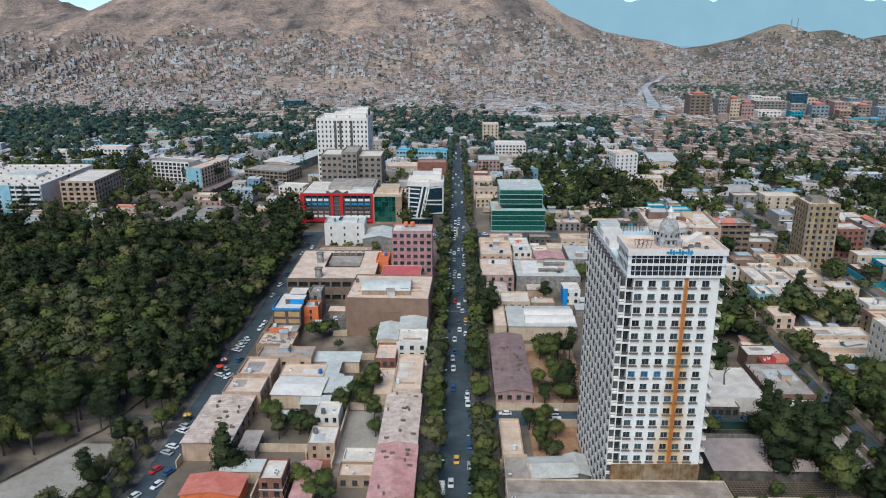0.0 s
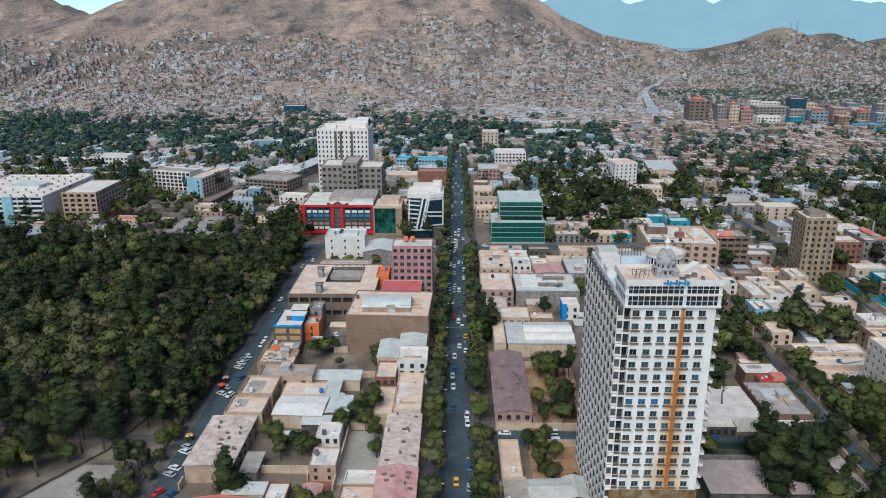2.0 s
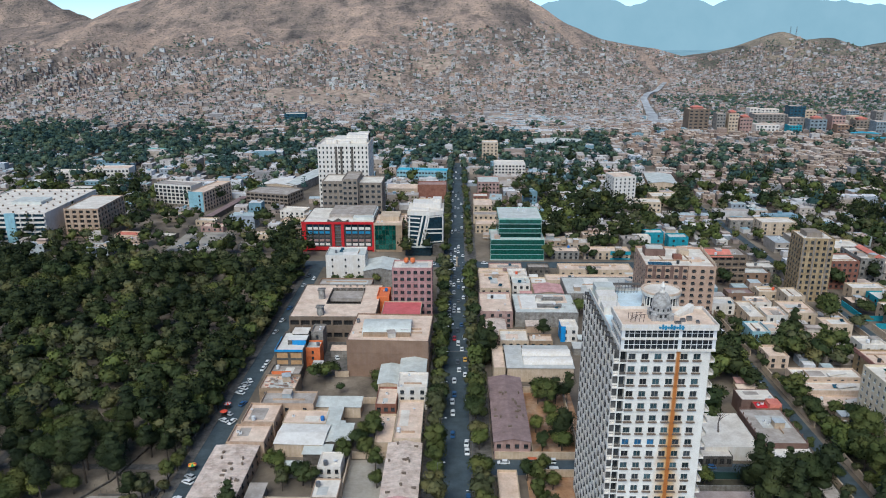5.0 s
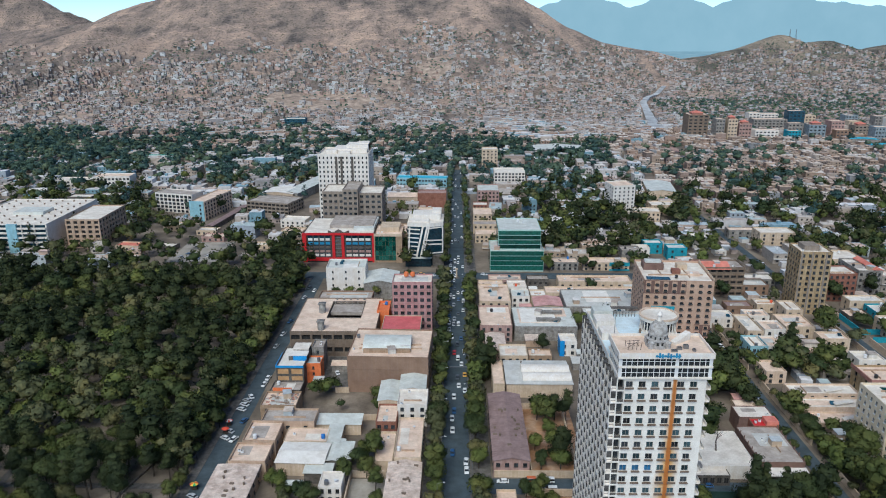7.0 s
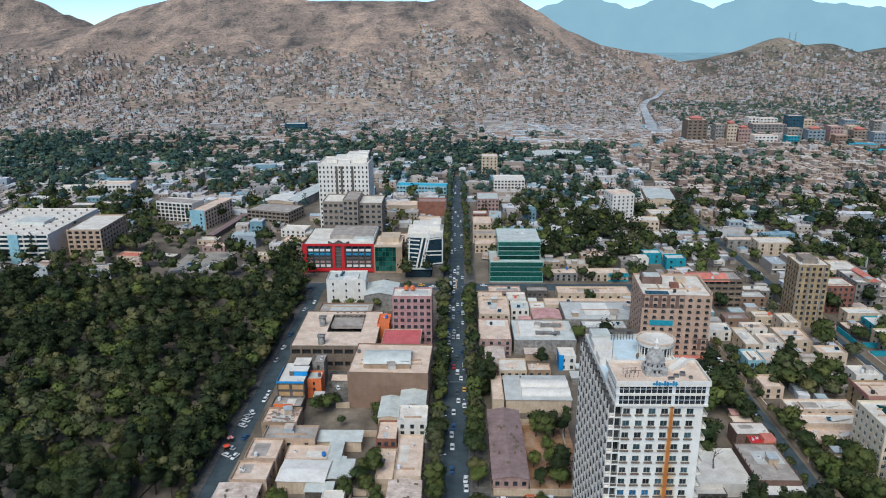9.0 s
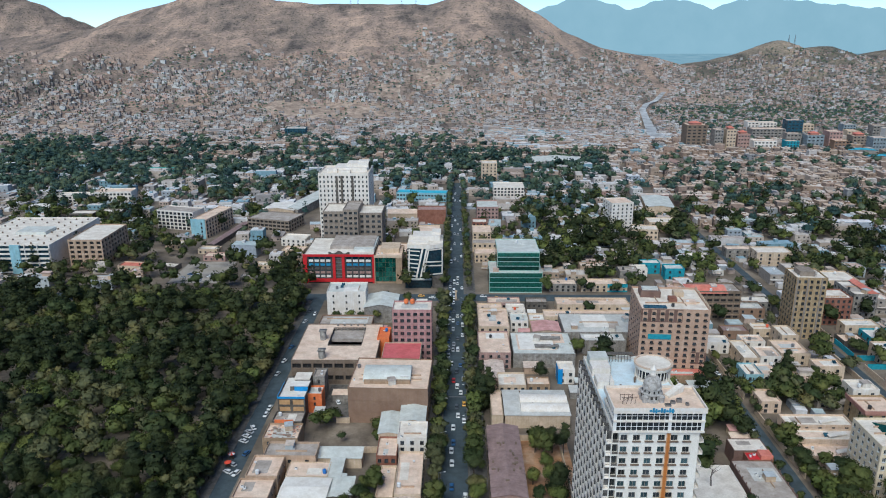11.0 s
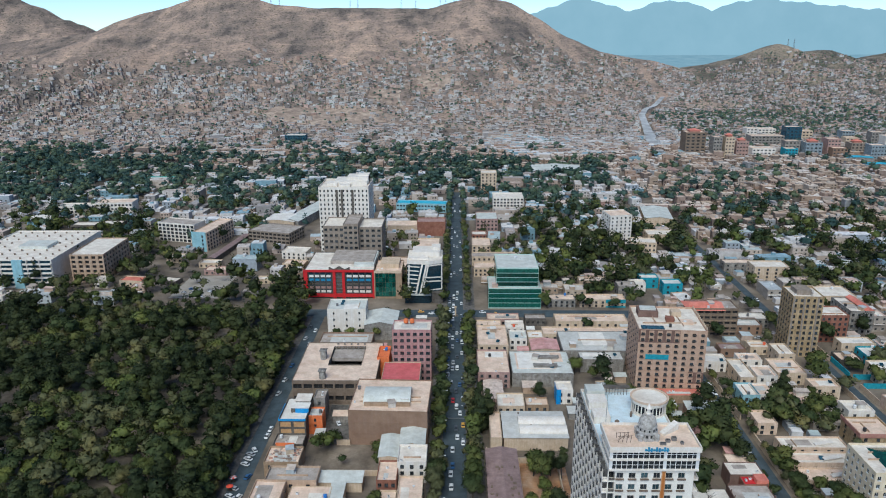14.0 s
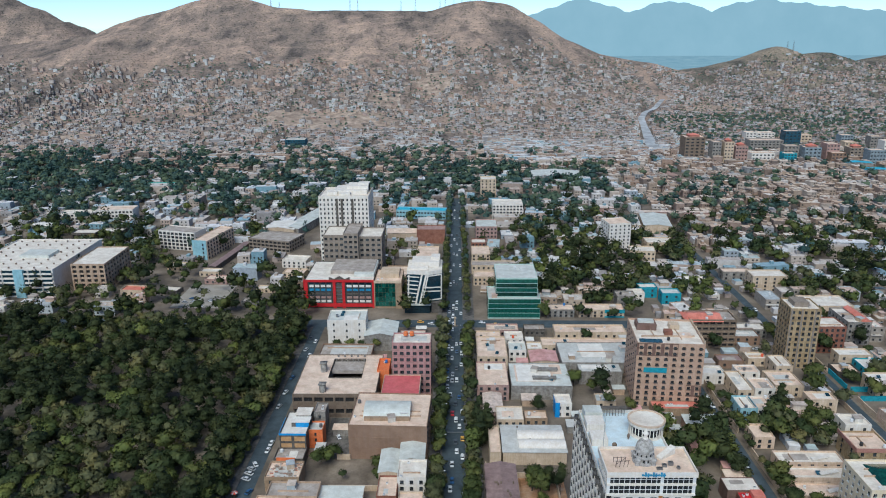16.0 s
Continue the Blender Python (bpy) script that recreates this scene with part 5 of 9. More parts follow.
striped()
block("unfinished_flats", "unfinished grey concrete apartment block with open floors", "apartment block", -90.3, 533, 15.5, 26, 37, 0, WARMCONC, ROOFWHITE, floors=8, front=4, right=3, win=(2.2, 1.7))
block("unfinished_flats", "unfinished taller stair tower of grey concrete", "apartment block", -77, 530, 11, 29, 39.5, 0, WARMCONC, ROOFGREY, floors=10, front=3, win=(2.2, 1.7))
block("unfinished_flats", "unfinished grey block with white balcony bands", "apartment block", -63, 533, 17, 26, 36, 0, WARMCONC, ROOFWHITE, floors=9, front=4, right=5, win=(2.4, 1.7))
_wt = block("white_tower", "tall white apartment tower with rows of small windows", "tower", -87, 570, 39, 34, 59, 0, WHITE, ROOFWHITE, floors=16, front=13, right=8, win=(1.15, 1.65), parapet=1.2)
for _x, _y, _w, _d, _h in ((4, 5, 26, 20, 3.2), (9, 8, 17, 15, 5.6), (13, 11, 9, 9, 6.4), (-10, -4, 8, 8, 2.6), (0, -8, 9, 6, 2.0)):
    _s = Shape()
    _s.box(_x - _w / 2, _y - _d / 2, 57.8, _x + _w / 2, _y + _d / 2, 57.8 + _h)
    part("roof_house", _s, WHITE, _wt)
for _x in (-5.2, -1.3, 7.0):
    _s = Shape()
    _s.box(_x - 0.9, -17.2, 2, _x + 0.9, -17.01, 57)
    part("dark_strip", _s, DARKCONC, _wt)
_ht = block("hotel", "long white hotel with striped balcony front", "hotel", -320.5, 525, 67, 78, 20.8, 1, WHITE, ROOFWHITE, floors=6, win=(2.2, 1.6))
for _k in range(6):
    _s = Shape()
    _s.box(-32, -39.3, 1.6 + _k * 3.35, 32.5, -39.01, 3.3 + _k * 3.35)
    part("glass_band", _s, BLUEGLASS, _ht)
    _s = Shape()
    _s.box(-33, -40.4, 0.4 + _k * 3.35, 33.2, -39.0, 1.5 + _k * 3.35, bottom=True)
    part("balcony_band", _s, WHITE, _ht)
for _x in (-20, 6):
    _s = Shape()
    _s.box(_x, -41, 0, _x + 7, -39.0, 20.8)
    part("stair_bay", _s, SKYBLUE, _ht)
_s = Shape()
_s.box(-6, -10, 20.0, 16, 6, 22.2)
part("skylight", _s, SHEETBLUE, _ht, "blue-grey pyramid skylight")
for _i in range(7):
    for _j in range(8):
        if 1 < _i < 5 and 2 < _j < 6:
            continue
        _s = Shape()
        _s.box(-0.5, -0.35, 20.0, 0.5, 0.35, 21.2)
        part("roof_stub", _s, BROWNCONC, _ht, at=pose(-28 + 9.2 * _i, -34 + 9.6 * _j, 0))
for _x in (-33.2, -26, -14, -3, 16, 25):
    _s = Shape()
    _s.box(_x, -40.5, 0, _x + 0.5, -39.0, 20.6)
    part("pier", _s, WHITE, _ht)
# open floors are closed with near-black panes in place of interior shade
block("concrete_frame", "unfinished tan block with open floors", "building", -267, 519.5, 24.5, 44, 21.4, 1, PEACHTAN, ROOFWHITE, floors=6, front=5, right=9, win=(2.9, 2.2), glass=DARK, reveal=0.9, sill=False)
# the quarter behind the hotel
block("market_shed", "open dark shed with flat white roof", "shed", -338, 638, 22, 13, 7, 0, DARKCONC, ROOFWHITE, floors=1, front=4, win=(3.6, 3.6), glass=DARK, sill=False, reveal=0.8)
block("market_shed", "open dark shed with flat white roof beside trees", "shed", -314, 640, 20, 14, 7.6, 0, DARKCONC, ROOFWHITE, floors=1, front=4, win=(3.6, 3.6), glass=DARK, sill=False, reveal=0.8)
block("school", "long white institute with rows of windows", "school", -374, 697, 34, 15, 10.5, 4, WHITE, ROOFWHITE, floors=3, front=9, win=(2.2, 1.7))
block("school", "long white institute wing with stepped roof", "school", -339, 705, 36, 17, 12.5, 4, WHITE, ROOFPEACH, floors=3, front=10, win=(2.2, 1.7))
_rh = thing("round_hall", -391, 660, 0, 0, "round hall with shallow white sheet roof", "hall")
FOOT.append((-391, 660, 13, 13))
_s = Shape()
_s.lathe(0, 0, [(12.5, 0), (12.5, 6.2)], 32)
part("wall", _s, SKYBLUE, _rh)
_s = Shape()
_s.lathe(0, 0, [(13.2, 6.2), (13.2, 6.6), (9, 7.4), (4, 8.0), (0.3, 8.2)], 32)
part("roof", _s, SHEETWHITE, _rh)
block("school", "green-walled school with pale sheet roof", "school", -346, 840, 36, 16, 8.5, 0, TEALWALL, SHEETBLUE, floors=2, front=9, win=(1.8, 1.5))
block("house", "low house with salmon roof beside a teal fence", "house", -232.4, 494, 17, 10, 4.6, -6, CREAM, SALMON, front=3)
block("shed", "low pink-brown shed on the car park", "shed", -179.5, 519, 17, 10, 4.2, -4, ROSE, ROOFPEACH, front=4)
block("shed", "white-roofed open shed beside the car park", "shed", -206, 496, 13, 9, 3.6, -12, DARKCONC, ROOFWHITE, front=3, glass=DARK, sill=False)
block("shed", "flat white-roofed shed in a dusty yard", "shed", -137, 500, 14, 8, 3.4, 0, CREAM, ROOFWHITE, front=3)
block("shed", "low grey-roofed shed at the park edge", "shed", -141, 474, 14, 8, 3.4, 0, CONCRETE, ROOFGREY, front=3)
block("house", "house with faded red sheet roof among trees", "house", -160, 542, 14, 9, 5.6, -4, CREAM, SHEETRED, front=3)
block("house", "small cream house with pale flat roof", "house", -221, 548, 13, 10, 5, -4, CREAM, ROOFWHITE, front=3)
strip("yard_cars", "pale beaten yard used as a car park", -197, 466, -163, 513, 0.05, PALEPAVE)
block("shed", "flat white-roofed shed among garden trees", "shed", -190, 536, 16, 9, 4.2, -4, CREAM, ROOFWHITE, front=4)
block("house", "low white house with stepped roofs", "house", -128, 560, 20, 14, 6.5, -8, WHITE, ROOFWHITE, front=5)
block("house", "cream house with pale flat roof among trees", "house", -123, 531, 17, 11, 5.5, -8, CREAM, ROOFPEACH, front=4)
shed("walkway_roof", "long brown sheet roof over a covered walkway", -187.5, 578, 5.5, 69, 4.2, -7.5, DARKCONC, SHEETPINK, 0.5)
_cl = block("clinic", "cream four-storey wing with pale blue stair front", "building", -207, 597.6, 13, 46, 16.3, -11, PEACHWALL, ROOFPEACH, floors=5, right=10, win=(2.4, 1.8))
_s = Shape()
_s.box(-6.8, -23.6, 0, 6.0, -23.02, 16.6)
part("blue_front", _s, SKYBLUE, _cl, "pale blue rendered stair front")
for _k in range(4):
    part("window", window_mesh(1.4, 1.6, GLASS, FRAMEDARK), None, _cl, at=pose(3.0, -23.66, 2.2 + 3.4 * _k))
block("clinic", "white five-storey building with wide window bays", "building", -239, 611, 36, 17, 16.6, -15, WHITE, ROOFGREY, floors=5, front=9, win=(2.9, 2.0))
block("car_park_building", "unfinished dark concrete building with open decks", "building", -156.4, 611.8, 40, 27, 10.3, -17, WARMCONC, ROOFGREY, floors=3, front=10, right=6, win=(3.2, 2.0), glass=DARK, reveal=0.8, sill=False)
shed("hall", "long hall with pale sheet roof", -140, 690, 16, 95, 8, -14, CONCRETE, SHEETBLUE, 1.5)
shed("hall", "white-roofed market hall among trees", -160, 655, 30, 26, 8, -10, CREAM, SHEETWHITE, 1.6)

# ---- buildings east of the avenue ----
_g = block("green_office", "office with bands of green glass, lower wing", "office", 39.3, 461, 34.5, 24, 14.1, 0, PALEGREEN, PALEGREYROOF, floors=4, parapet=0.6)
for _k in range(4):
    _s = Shape()
    _s.box(-17.0, -12.2, 0.9 + _k * 3.3, 17.0, -12.01, 3.75 + _k * 3.3)
    part("glass_band", _s, GREENGLASS, _g)
    _s = Shape()
    _s.box(-17.45, -12.2, 0.9 + _k * 3.3, -17.26, 11, 3.75 + _k * 3.3)
    part("glass_band", _s, GREENGLASS, _g)
_g = block("green_office", "office with bands of green glass, upper block", "office", 41, 468, 27.4, 30, 27, 0, PALEGREEN, SHEETBLUE, floors=8, parapet=0.4)
for _k in range(4):
    _s = Shape()
    _s.box(-13.5, -15.2, 14.4 + _k * 3.05, 13.5, -15.01, 16.95 + _k * 3.05)
    part("glass_band", _s, GREENGLASS, _g)
    _s = Shape()
    _s.box(-13.9, -14.6, 14.6 + _k * 3.05, -13.71, 14, 16.7 + _k * 3.05)
    part("glass_band", _s, GREENGLASS, _g)
block("row_building", "flat-roofed grey shop row by the avenue", "building", 21.5, 386, 17, 28, 9, 0, CREAM, ROOFPEACH, side=8, front=4)
block("row_building", "flat-roofed building with peach roof by the avenue", "building", 20.3, 352, 16.3, 27.5, 9, 0, ROSE, ROOFPEACH, side=7, front=4)
block("warehouse", "wide warehouse with pale grey flat roof", "warehouse", 45.5, 353, 31.5, 27, 8, 0, CONCRETE, SHEETBLUE, parapet=0.4)
block("market_hall", "large market hall with pale grey roof", "warehouse", 80.5, 380.5, 42, 27, 8, 0, CONCRETE, PALEGREYROOF, parapet=0.4)
block("market_hall", "lower front of the market hall with pale grey roof", "warehouse", 79, 361.8, 23, 9.8, 7.6, 0, CONCRETE, PALEGREYROOF, parapet=0.3)
block("shop_row", "low shop row with peach roof behind the market hall", "building", 80, 402, 56, 11, 5, 0, CREAM, ROOFPEACH, front=12)
block("shop_row", "low white-roofed shops near the junction", "building", 20.5, 409.5, 15, 14, 5.5, 0, CREAM, ROOFPEACH, side=4, front=4)
block("shop_row", "white shop with flat roof near the junction", "building", 36, 409, 11, 11, 6, 0, WHITE, ROOFWHITE, front=3)
block("shop_row", "dark open shop shed with grey roof", "building", 50, 424, 13, 8, 5, 0, DARKCONC, ROOFGREY, front=4, glass=DARK, sill=False)
block("shop_row", "low peach-roofed store behind the junction", "building", 30, 425, 20, 10, 4.5, 0, ROSE, ROOFPEACH, front=5)
block("shop_row", "long peach-roofed store along the cross street", "building", 84, 422, 44, 12, 5, 0, CREAM, ROOFPEACH, front=9)
block("shop_row", "grey shops with peach flat roof across the street", "building", 70.5, 457, 18, 11, 5.5, 0, CONCRETE, ROOFPEACH, front=5)
_ts = block("shop_row", "cream shops with turquoise gable and pale flat roof", "building", 97.5, 457, 30, 11, 5.5, 0, CREAM, ROOFPEACH, front=7)
_s = Shape()
_s.box(2.0, -5.75, 0, 15.1, -5.52, 1.0)
_s.box(2.0, -5.75, 3.2, 15.1, -5.52, 5.6)
part("turquoise_fascia", _s, TURQ, _ts, "turquoise painted fascia and plinth")
shed("hall", "hall with rusty pink sheet roof", 50.5, 378, 15, 14, 6.5, 0, CREAM, SHEETRED, 1.0)
block("small_shop", "small white-roofed shop behind the row", "building", 36.5, 390, 10, 12, 7.5, 0, WHITE, SHEETBLUE, front=3)
block("small_shop", "low store with white sheet roof among shops", "building", 47, 394, 9, 10, 6, 0, CREAM, SHEETWHITE, front=2)
block("walled_house", "flat-roofed house with cream roof", "house", 27, 314, 13, 13, 7, 0, CREAM, ROOFWHITE, front=4, side=4)
shed("long_building", "low building with faded pink roof", 19.5, 326, 9, 20, 5.5, 0, ROSE, SHEETRUST, 0.8, side=5)
_nb = block("house", "narrow white and blue house", "house", 54.3, 327, 8, 10, 7.6, 0, WHITE, ROOFWHITE, floors=2, front=2, side=3)
_s = Shape()
_s.box(-4.12, -5.2, 0, -1.9, -5.02, 8.0)
_s.box(-4.12, -5.02, 0, -4.02, 3.0, 7.9)
part("blue_panel", _s, BRIGHTBLUE, _nb, "bright blue painted corner")
block("old_house", "low walled house with tan terrace", "house", 40, 318, 11, 8, 4, 0, TAN, ROOFPEACH, front=3)
shed("warehouse", "warehouse with grey roof and twin white vaults", 36, 292, 28, 22.5, 6.4, 0, CREAM, PALEGREYROOF, 0.7, "x")
block("annexe", "narrow flat annexe of the warehouse", "building", 18.6, 291, 5, 22.5, 7, 0, CREAM, ROOFPEACH)
shed("long_building", "long two-storey building with mauve sheet roof", 20, 247, 12.6, 48, 6.6, 0, ROSE, SHEETPINK, 1.3, front=4, side=12, ribs=1.5)
shed("shed", "group of grey tin-roofed sheds below the tower", 27.5, 183, 13, 10, 4.2, 4, CONCRETE, PALEGREYROOF, 1.2, "x")
shed("shed", "grey tin-roofed shed with curved ridge", 35.2, 184, 6, 10, 4.2, 0, CONCRETE, PALEGREYROOF, 1.0)
block("row_building", "low flat building with peach roof by the footway", "building", 17.2, 199, 6.5, 21, 4.5, 0, CREAM, ROOFPEACH, side=7)
block("row_building", "low flat building with grey roof by the footway", "building", 17.6, 178, 7, 19, 5.5, 0, CREAM, ROOFGREY, side=6)
PODIUMROOF = surface("podium_screed", [(0.34, 0.27, 0.21), (0.47, 0.385, 0.31)], scale=0.1, fine=1.0, wear=0.45)
block("podium", "flat-roofed concrete podium building below the tower", "building", 41, 144.5, 56, 36.6, 14.2, 0, CREAM, PODIUMROOF, floors=4, side=6, parapet=0.4)

TANBRICK = surface("tan_brick", [(0.5, 0.33, 0.24), (0.58, 0.41, 0.31)], scale=0.3, streak=0.1, wear=0.15)
BROWNBRICK = surface("brown_brick", [(0.17, 0.1, 0.08), (0.22, 0.14, 0.11)], scale=0.3, wear=0.2)
REDTOP = surface("red_roof_house", [(0.4, 0.19, 0.145), (0.47, 0.25, 0.2)], scale=0.4, wear=0.2)
YELLOW = surface("ochre_render", [(0.42, 0.3, 0.165), (0.54, 0.41, 0.25)], scale=0.3, streak=0.35, wear=0.35)


def brown_flats():
    t = block("brown_flats", "brown and tan brick apartment block with dark balconies", "apartment block", 108.8, 349, 33, 32, 35, -4, TANBRICK, ROOFWHITE, floors=11, front=8, side=6, win=(1.6, 1.35), parapet=1.0, sill=True)
    for xa, xb, za, zb in ((-16.55, 3.5, 28.0, 34.8), (9.0, 16.55, 6.3, 12.5)):
        s = Shape()
        s.box(xa, -16.06, zb - 0.4, xb, -16.01, zb)
        s.box(xa, -16.06, za, xb, -16.01, za + 0.5)
        for k in range(9):
            xx = -16.5 + 33 / 8 * k
            if xa - 1 < xx < xb + 1:
                s.box(max(xa, xx - 0.85), -16.06, za + 0.5, min(xb, xx + 0.85), -16.01, zb - 0.4)
        part("brick_panel", s, BROWNBRICK, t, "darker brown brick panel")
    s = Shape()
    s.box(-12.5, -16.3, 19.0, -1.2, -16.02, 21.6)
    part("banner", s, TURQ, t, "teal banner across one storey")
    for xa, ya, xb, yb, hh, m in ((-14, 2, -4, 10, 3.2, BROWNBRICK), (-13, 4, -5, 8, 4.2, SHEETBLUE), (-1, -4, 3, 0, 2.2, BRICK), (6, -6, 12, -2, 1.2, ROOFPEACH), (3, 4, 8, 9, 2.6, CREAM)):
        s = Shape()
        s.box(xa, ya, 34, xb, yb, 34 + hh)
        part("roof_house", s, m, t)
    s = Shape()
    for k in range(3):
        s.box(-15, -15 + k * 1.4, 34.4, -4, -14.2 + k * 1.4, 35.2)
    part("solar_panel", s, BLUEGLASS, t)
    s = Shape()
    s.box(-1.0, -0.5, 0, 1.0, 0, 0.1, bottom=True)
    for xa, ya, xb, yb in ((-1.0, -0.5, 1.0, -0.45), (-1.0, -0.45, -0.95, 0), (0.95, -0.45, 1.0, 0)):
        s.box(xa, ya, 0.1, xb, yb, 0.5)
    rail = s.mesh("balcony", [FRAMEDARK])
    for k in range(8):
        for j in range(11):
            if not (k in (1, 2, 3) and j == 6):
                part("balcony", rail, None, t, at=pose(-16.5 + 33 / 8 * (k + 0.5), -16.07, 35 / 11 * j + 0.5))
    for k in range(12):
        s = Shape()
        s.box(16.2, -15 + k * 2.6, 35, 16.5, -13.8 + k * 2.6, 36.2)
        part("parapet_tooth", s, CREAM, t)


brown_flats()
block("garage_row", "low building with salmon roof beside the flats", "building", 112, 328, 26, 8, 4, 0, TAN, SALMON, parapet=0.3)
shed("shed", "long grey-roofed shed by the street", 118, 312, 15, 9, 4.5, 0, BEIGE, SHEETBLUE, 0.6, mono=True)
_o = block("unfinished_block", "unfinished grey block with salmon orange roof", "building", 153.8, 412, 28, 15, 18.2, 0, BROWNCONC, ROOFGREY, floors=5, front=7, win=(3.0, 1.6), glass=DARK, reveal=0.7, sill=False, trim=TAN)
_s = Shape()
for _q in ([(-16, -8.5, 17.0), (6, -8.5, 17.0), (6, 0, 19.4), (-13, 0, 19.4)], [(-13, 0, 19.4), (6, 0, 19.4), (6, 8.5, 17.0), (-16, 8.5, 17.0)], [(-16, 8.5, 17.0), (-16, -8.5, 17.0), (-13, 0, 19.4)], [(6, -8.5, 17.0), (6, 8.5, 17.0), (6, 0, 19.4)]):
    _s.face(_q)
part("hip_roof", _s, SALMON, _o, "salmon hipped metal roof")
_yf = block("yellow_flats", "tall ochre apartment tower with weathered front", "apartment block", 194.4, 386, 16.5, 17, 36, -3, YELLOW, ROOFWHITE, floors=11, front=5, side=5, win=(1.5, 1.6))
for _x in (-8.0, -2.4, 4.8):
    _s = Shape()
    _s.box(_x, -8.75, 0, _x + 0.9, -8.52, 35.6)
    part("pier", _s, WARMCONC, _yf)
_s = Shape()
_s.box(-5, -4, 35, 3, 5, 38)
part("roof_house", _s, WARMCONC, _yf)
_rb = thing("reinforcing_bars", 194.4, 386, 35.1, 0, "bare reinforcing bars on the tower roof", "steel bars")
_s = Shape()
_s.tube((0, 0, 0), (0.1, 0, 3.2), 0.07)
_bar = _s.mesh("bar", [STEEL])
for _i in range(12):
    part("bar", _bar, None, _rb, at=pose(2 + 0.4 * (_i % 4), -5 + 2.0 * (_i // 4), 0))
block("brick_flats", "red brick apartment block with dark stair strip", "apartment block", 221, 405, 16, 15, 17, 0, BRICK, ROOFWHITE, floors=5, front=5, side=3)
block("grey_flats", "grey rendered apartment block with orange roof edge", "apartment block", 243, 421, 14, 24, 15, 0, CONCRETE, ROOFWHITE, floors=4, front=4, side=6)
_s = Shape()
_s.face([(250.3, 409.0, 15.1), (250.3, 433.0, 15.1), (247.2, 433.0, 16.6), (247.2, 409.0, 16.6)])
_s.face([(244.4, 409.0, 15.1), (250.3, 409.0, 15.1), (247.2, 409.0, 16.6)])
_s.face([(244.4, 433.0, 15.1), (244.4, 409.0, 15.1), (247.2, 409.0, 16.6), (247.2, 433.0, 16.6)])
_s.face([(250.3, 433.0, 15.1), (244.4, 433.0, 15.1), (247.2, 433.0, 16.6)])
tagged(part("ridge_roof", _s, SALMON, None), "narrow orange-red ridged sheet roof on a grey block", "roof")
shed("hall", "open hall with blue-grey sheet roof by a lane", 298, 527, 13, 20, 5, -18, CONCRETE, SHEETBLUE, 0.8, mono=True)
block("round_flats", "white apartment tower with rounded corner", "apartment block", 138, 607, 19, 20, 25.5, 10, WHITE, ROOFPEACH, floors=8, front=5, side=4, win=(1.3, 1.4))
block("white_villa", "large cream villa with stepped roofs", "house", 152, 570, 20, 14, 12, -8, CREAM, ROOFWHITE, floors=3, front=6, side=4)
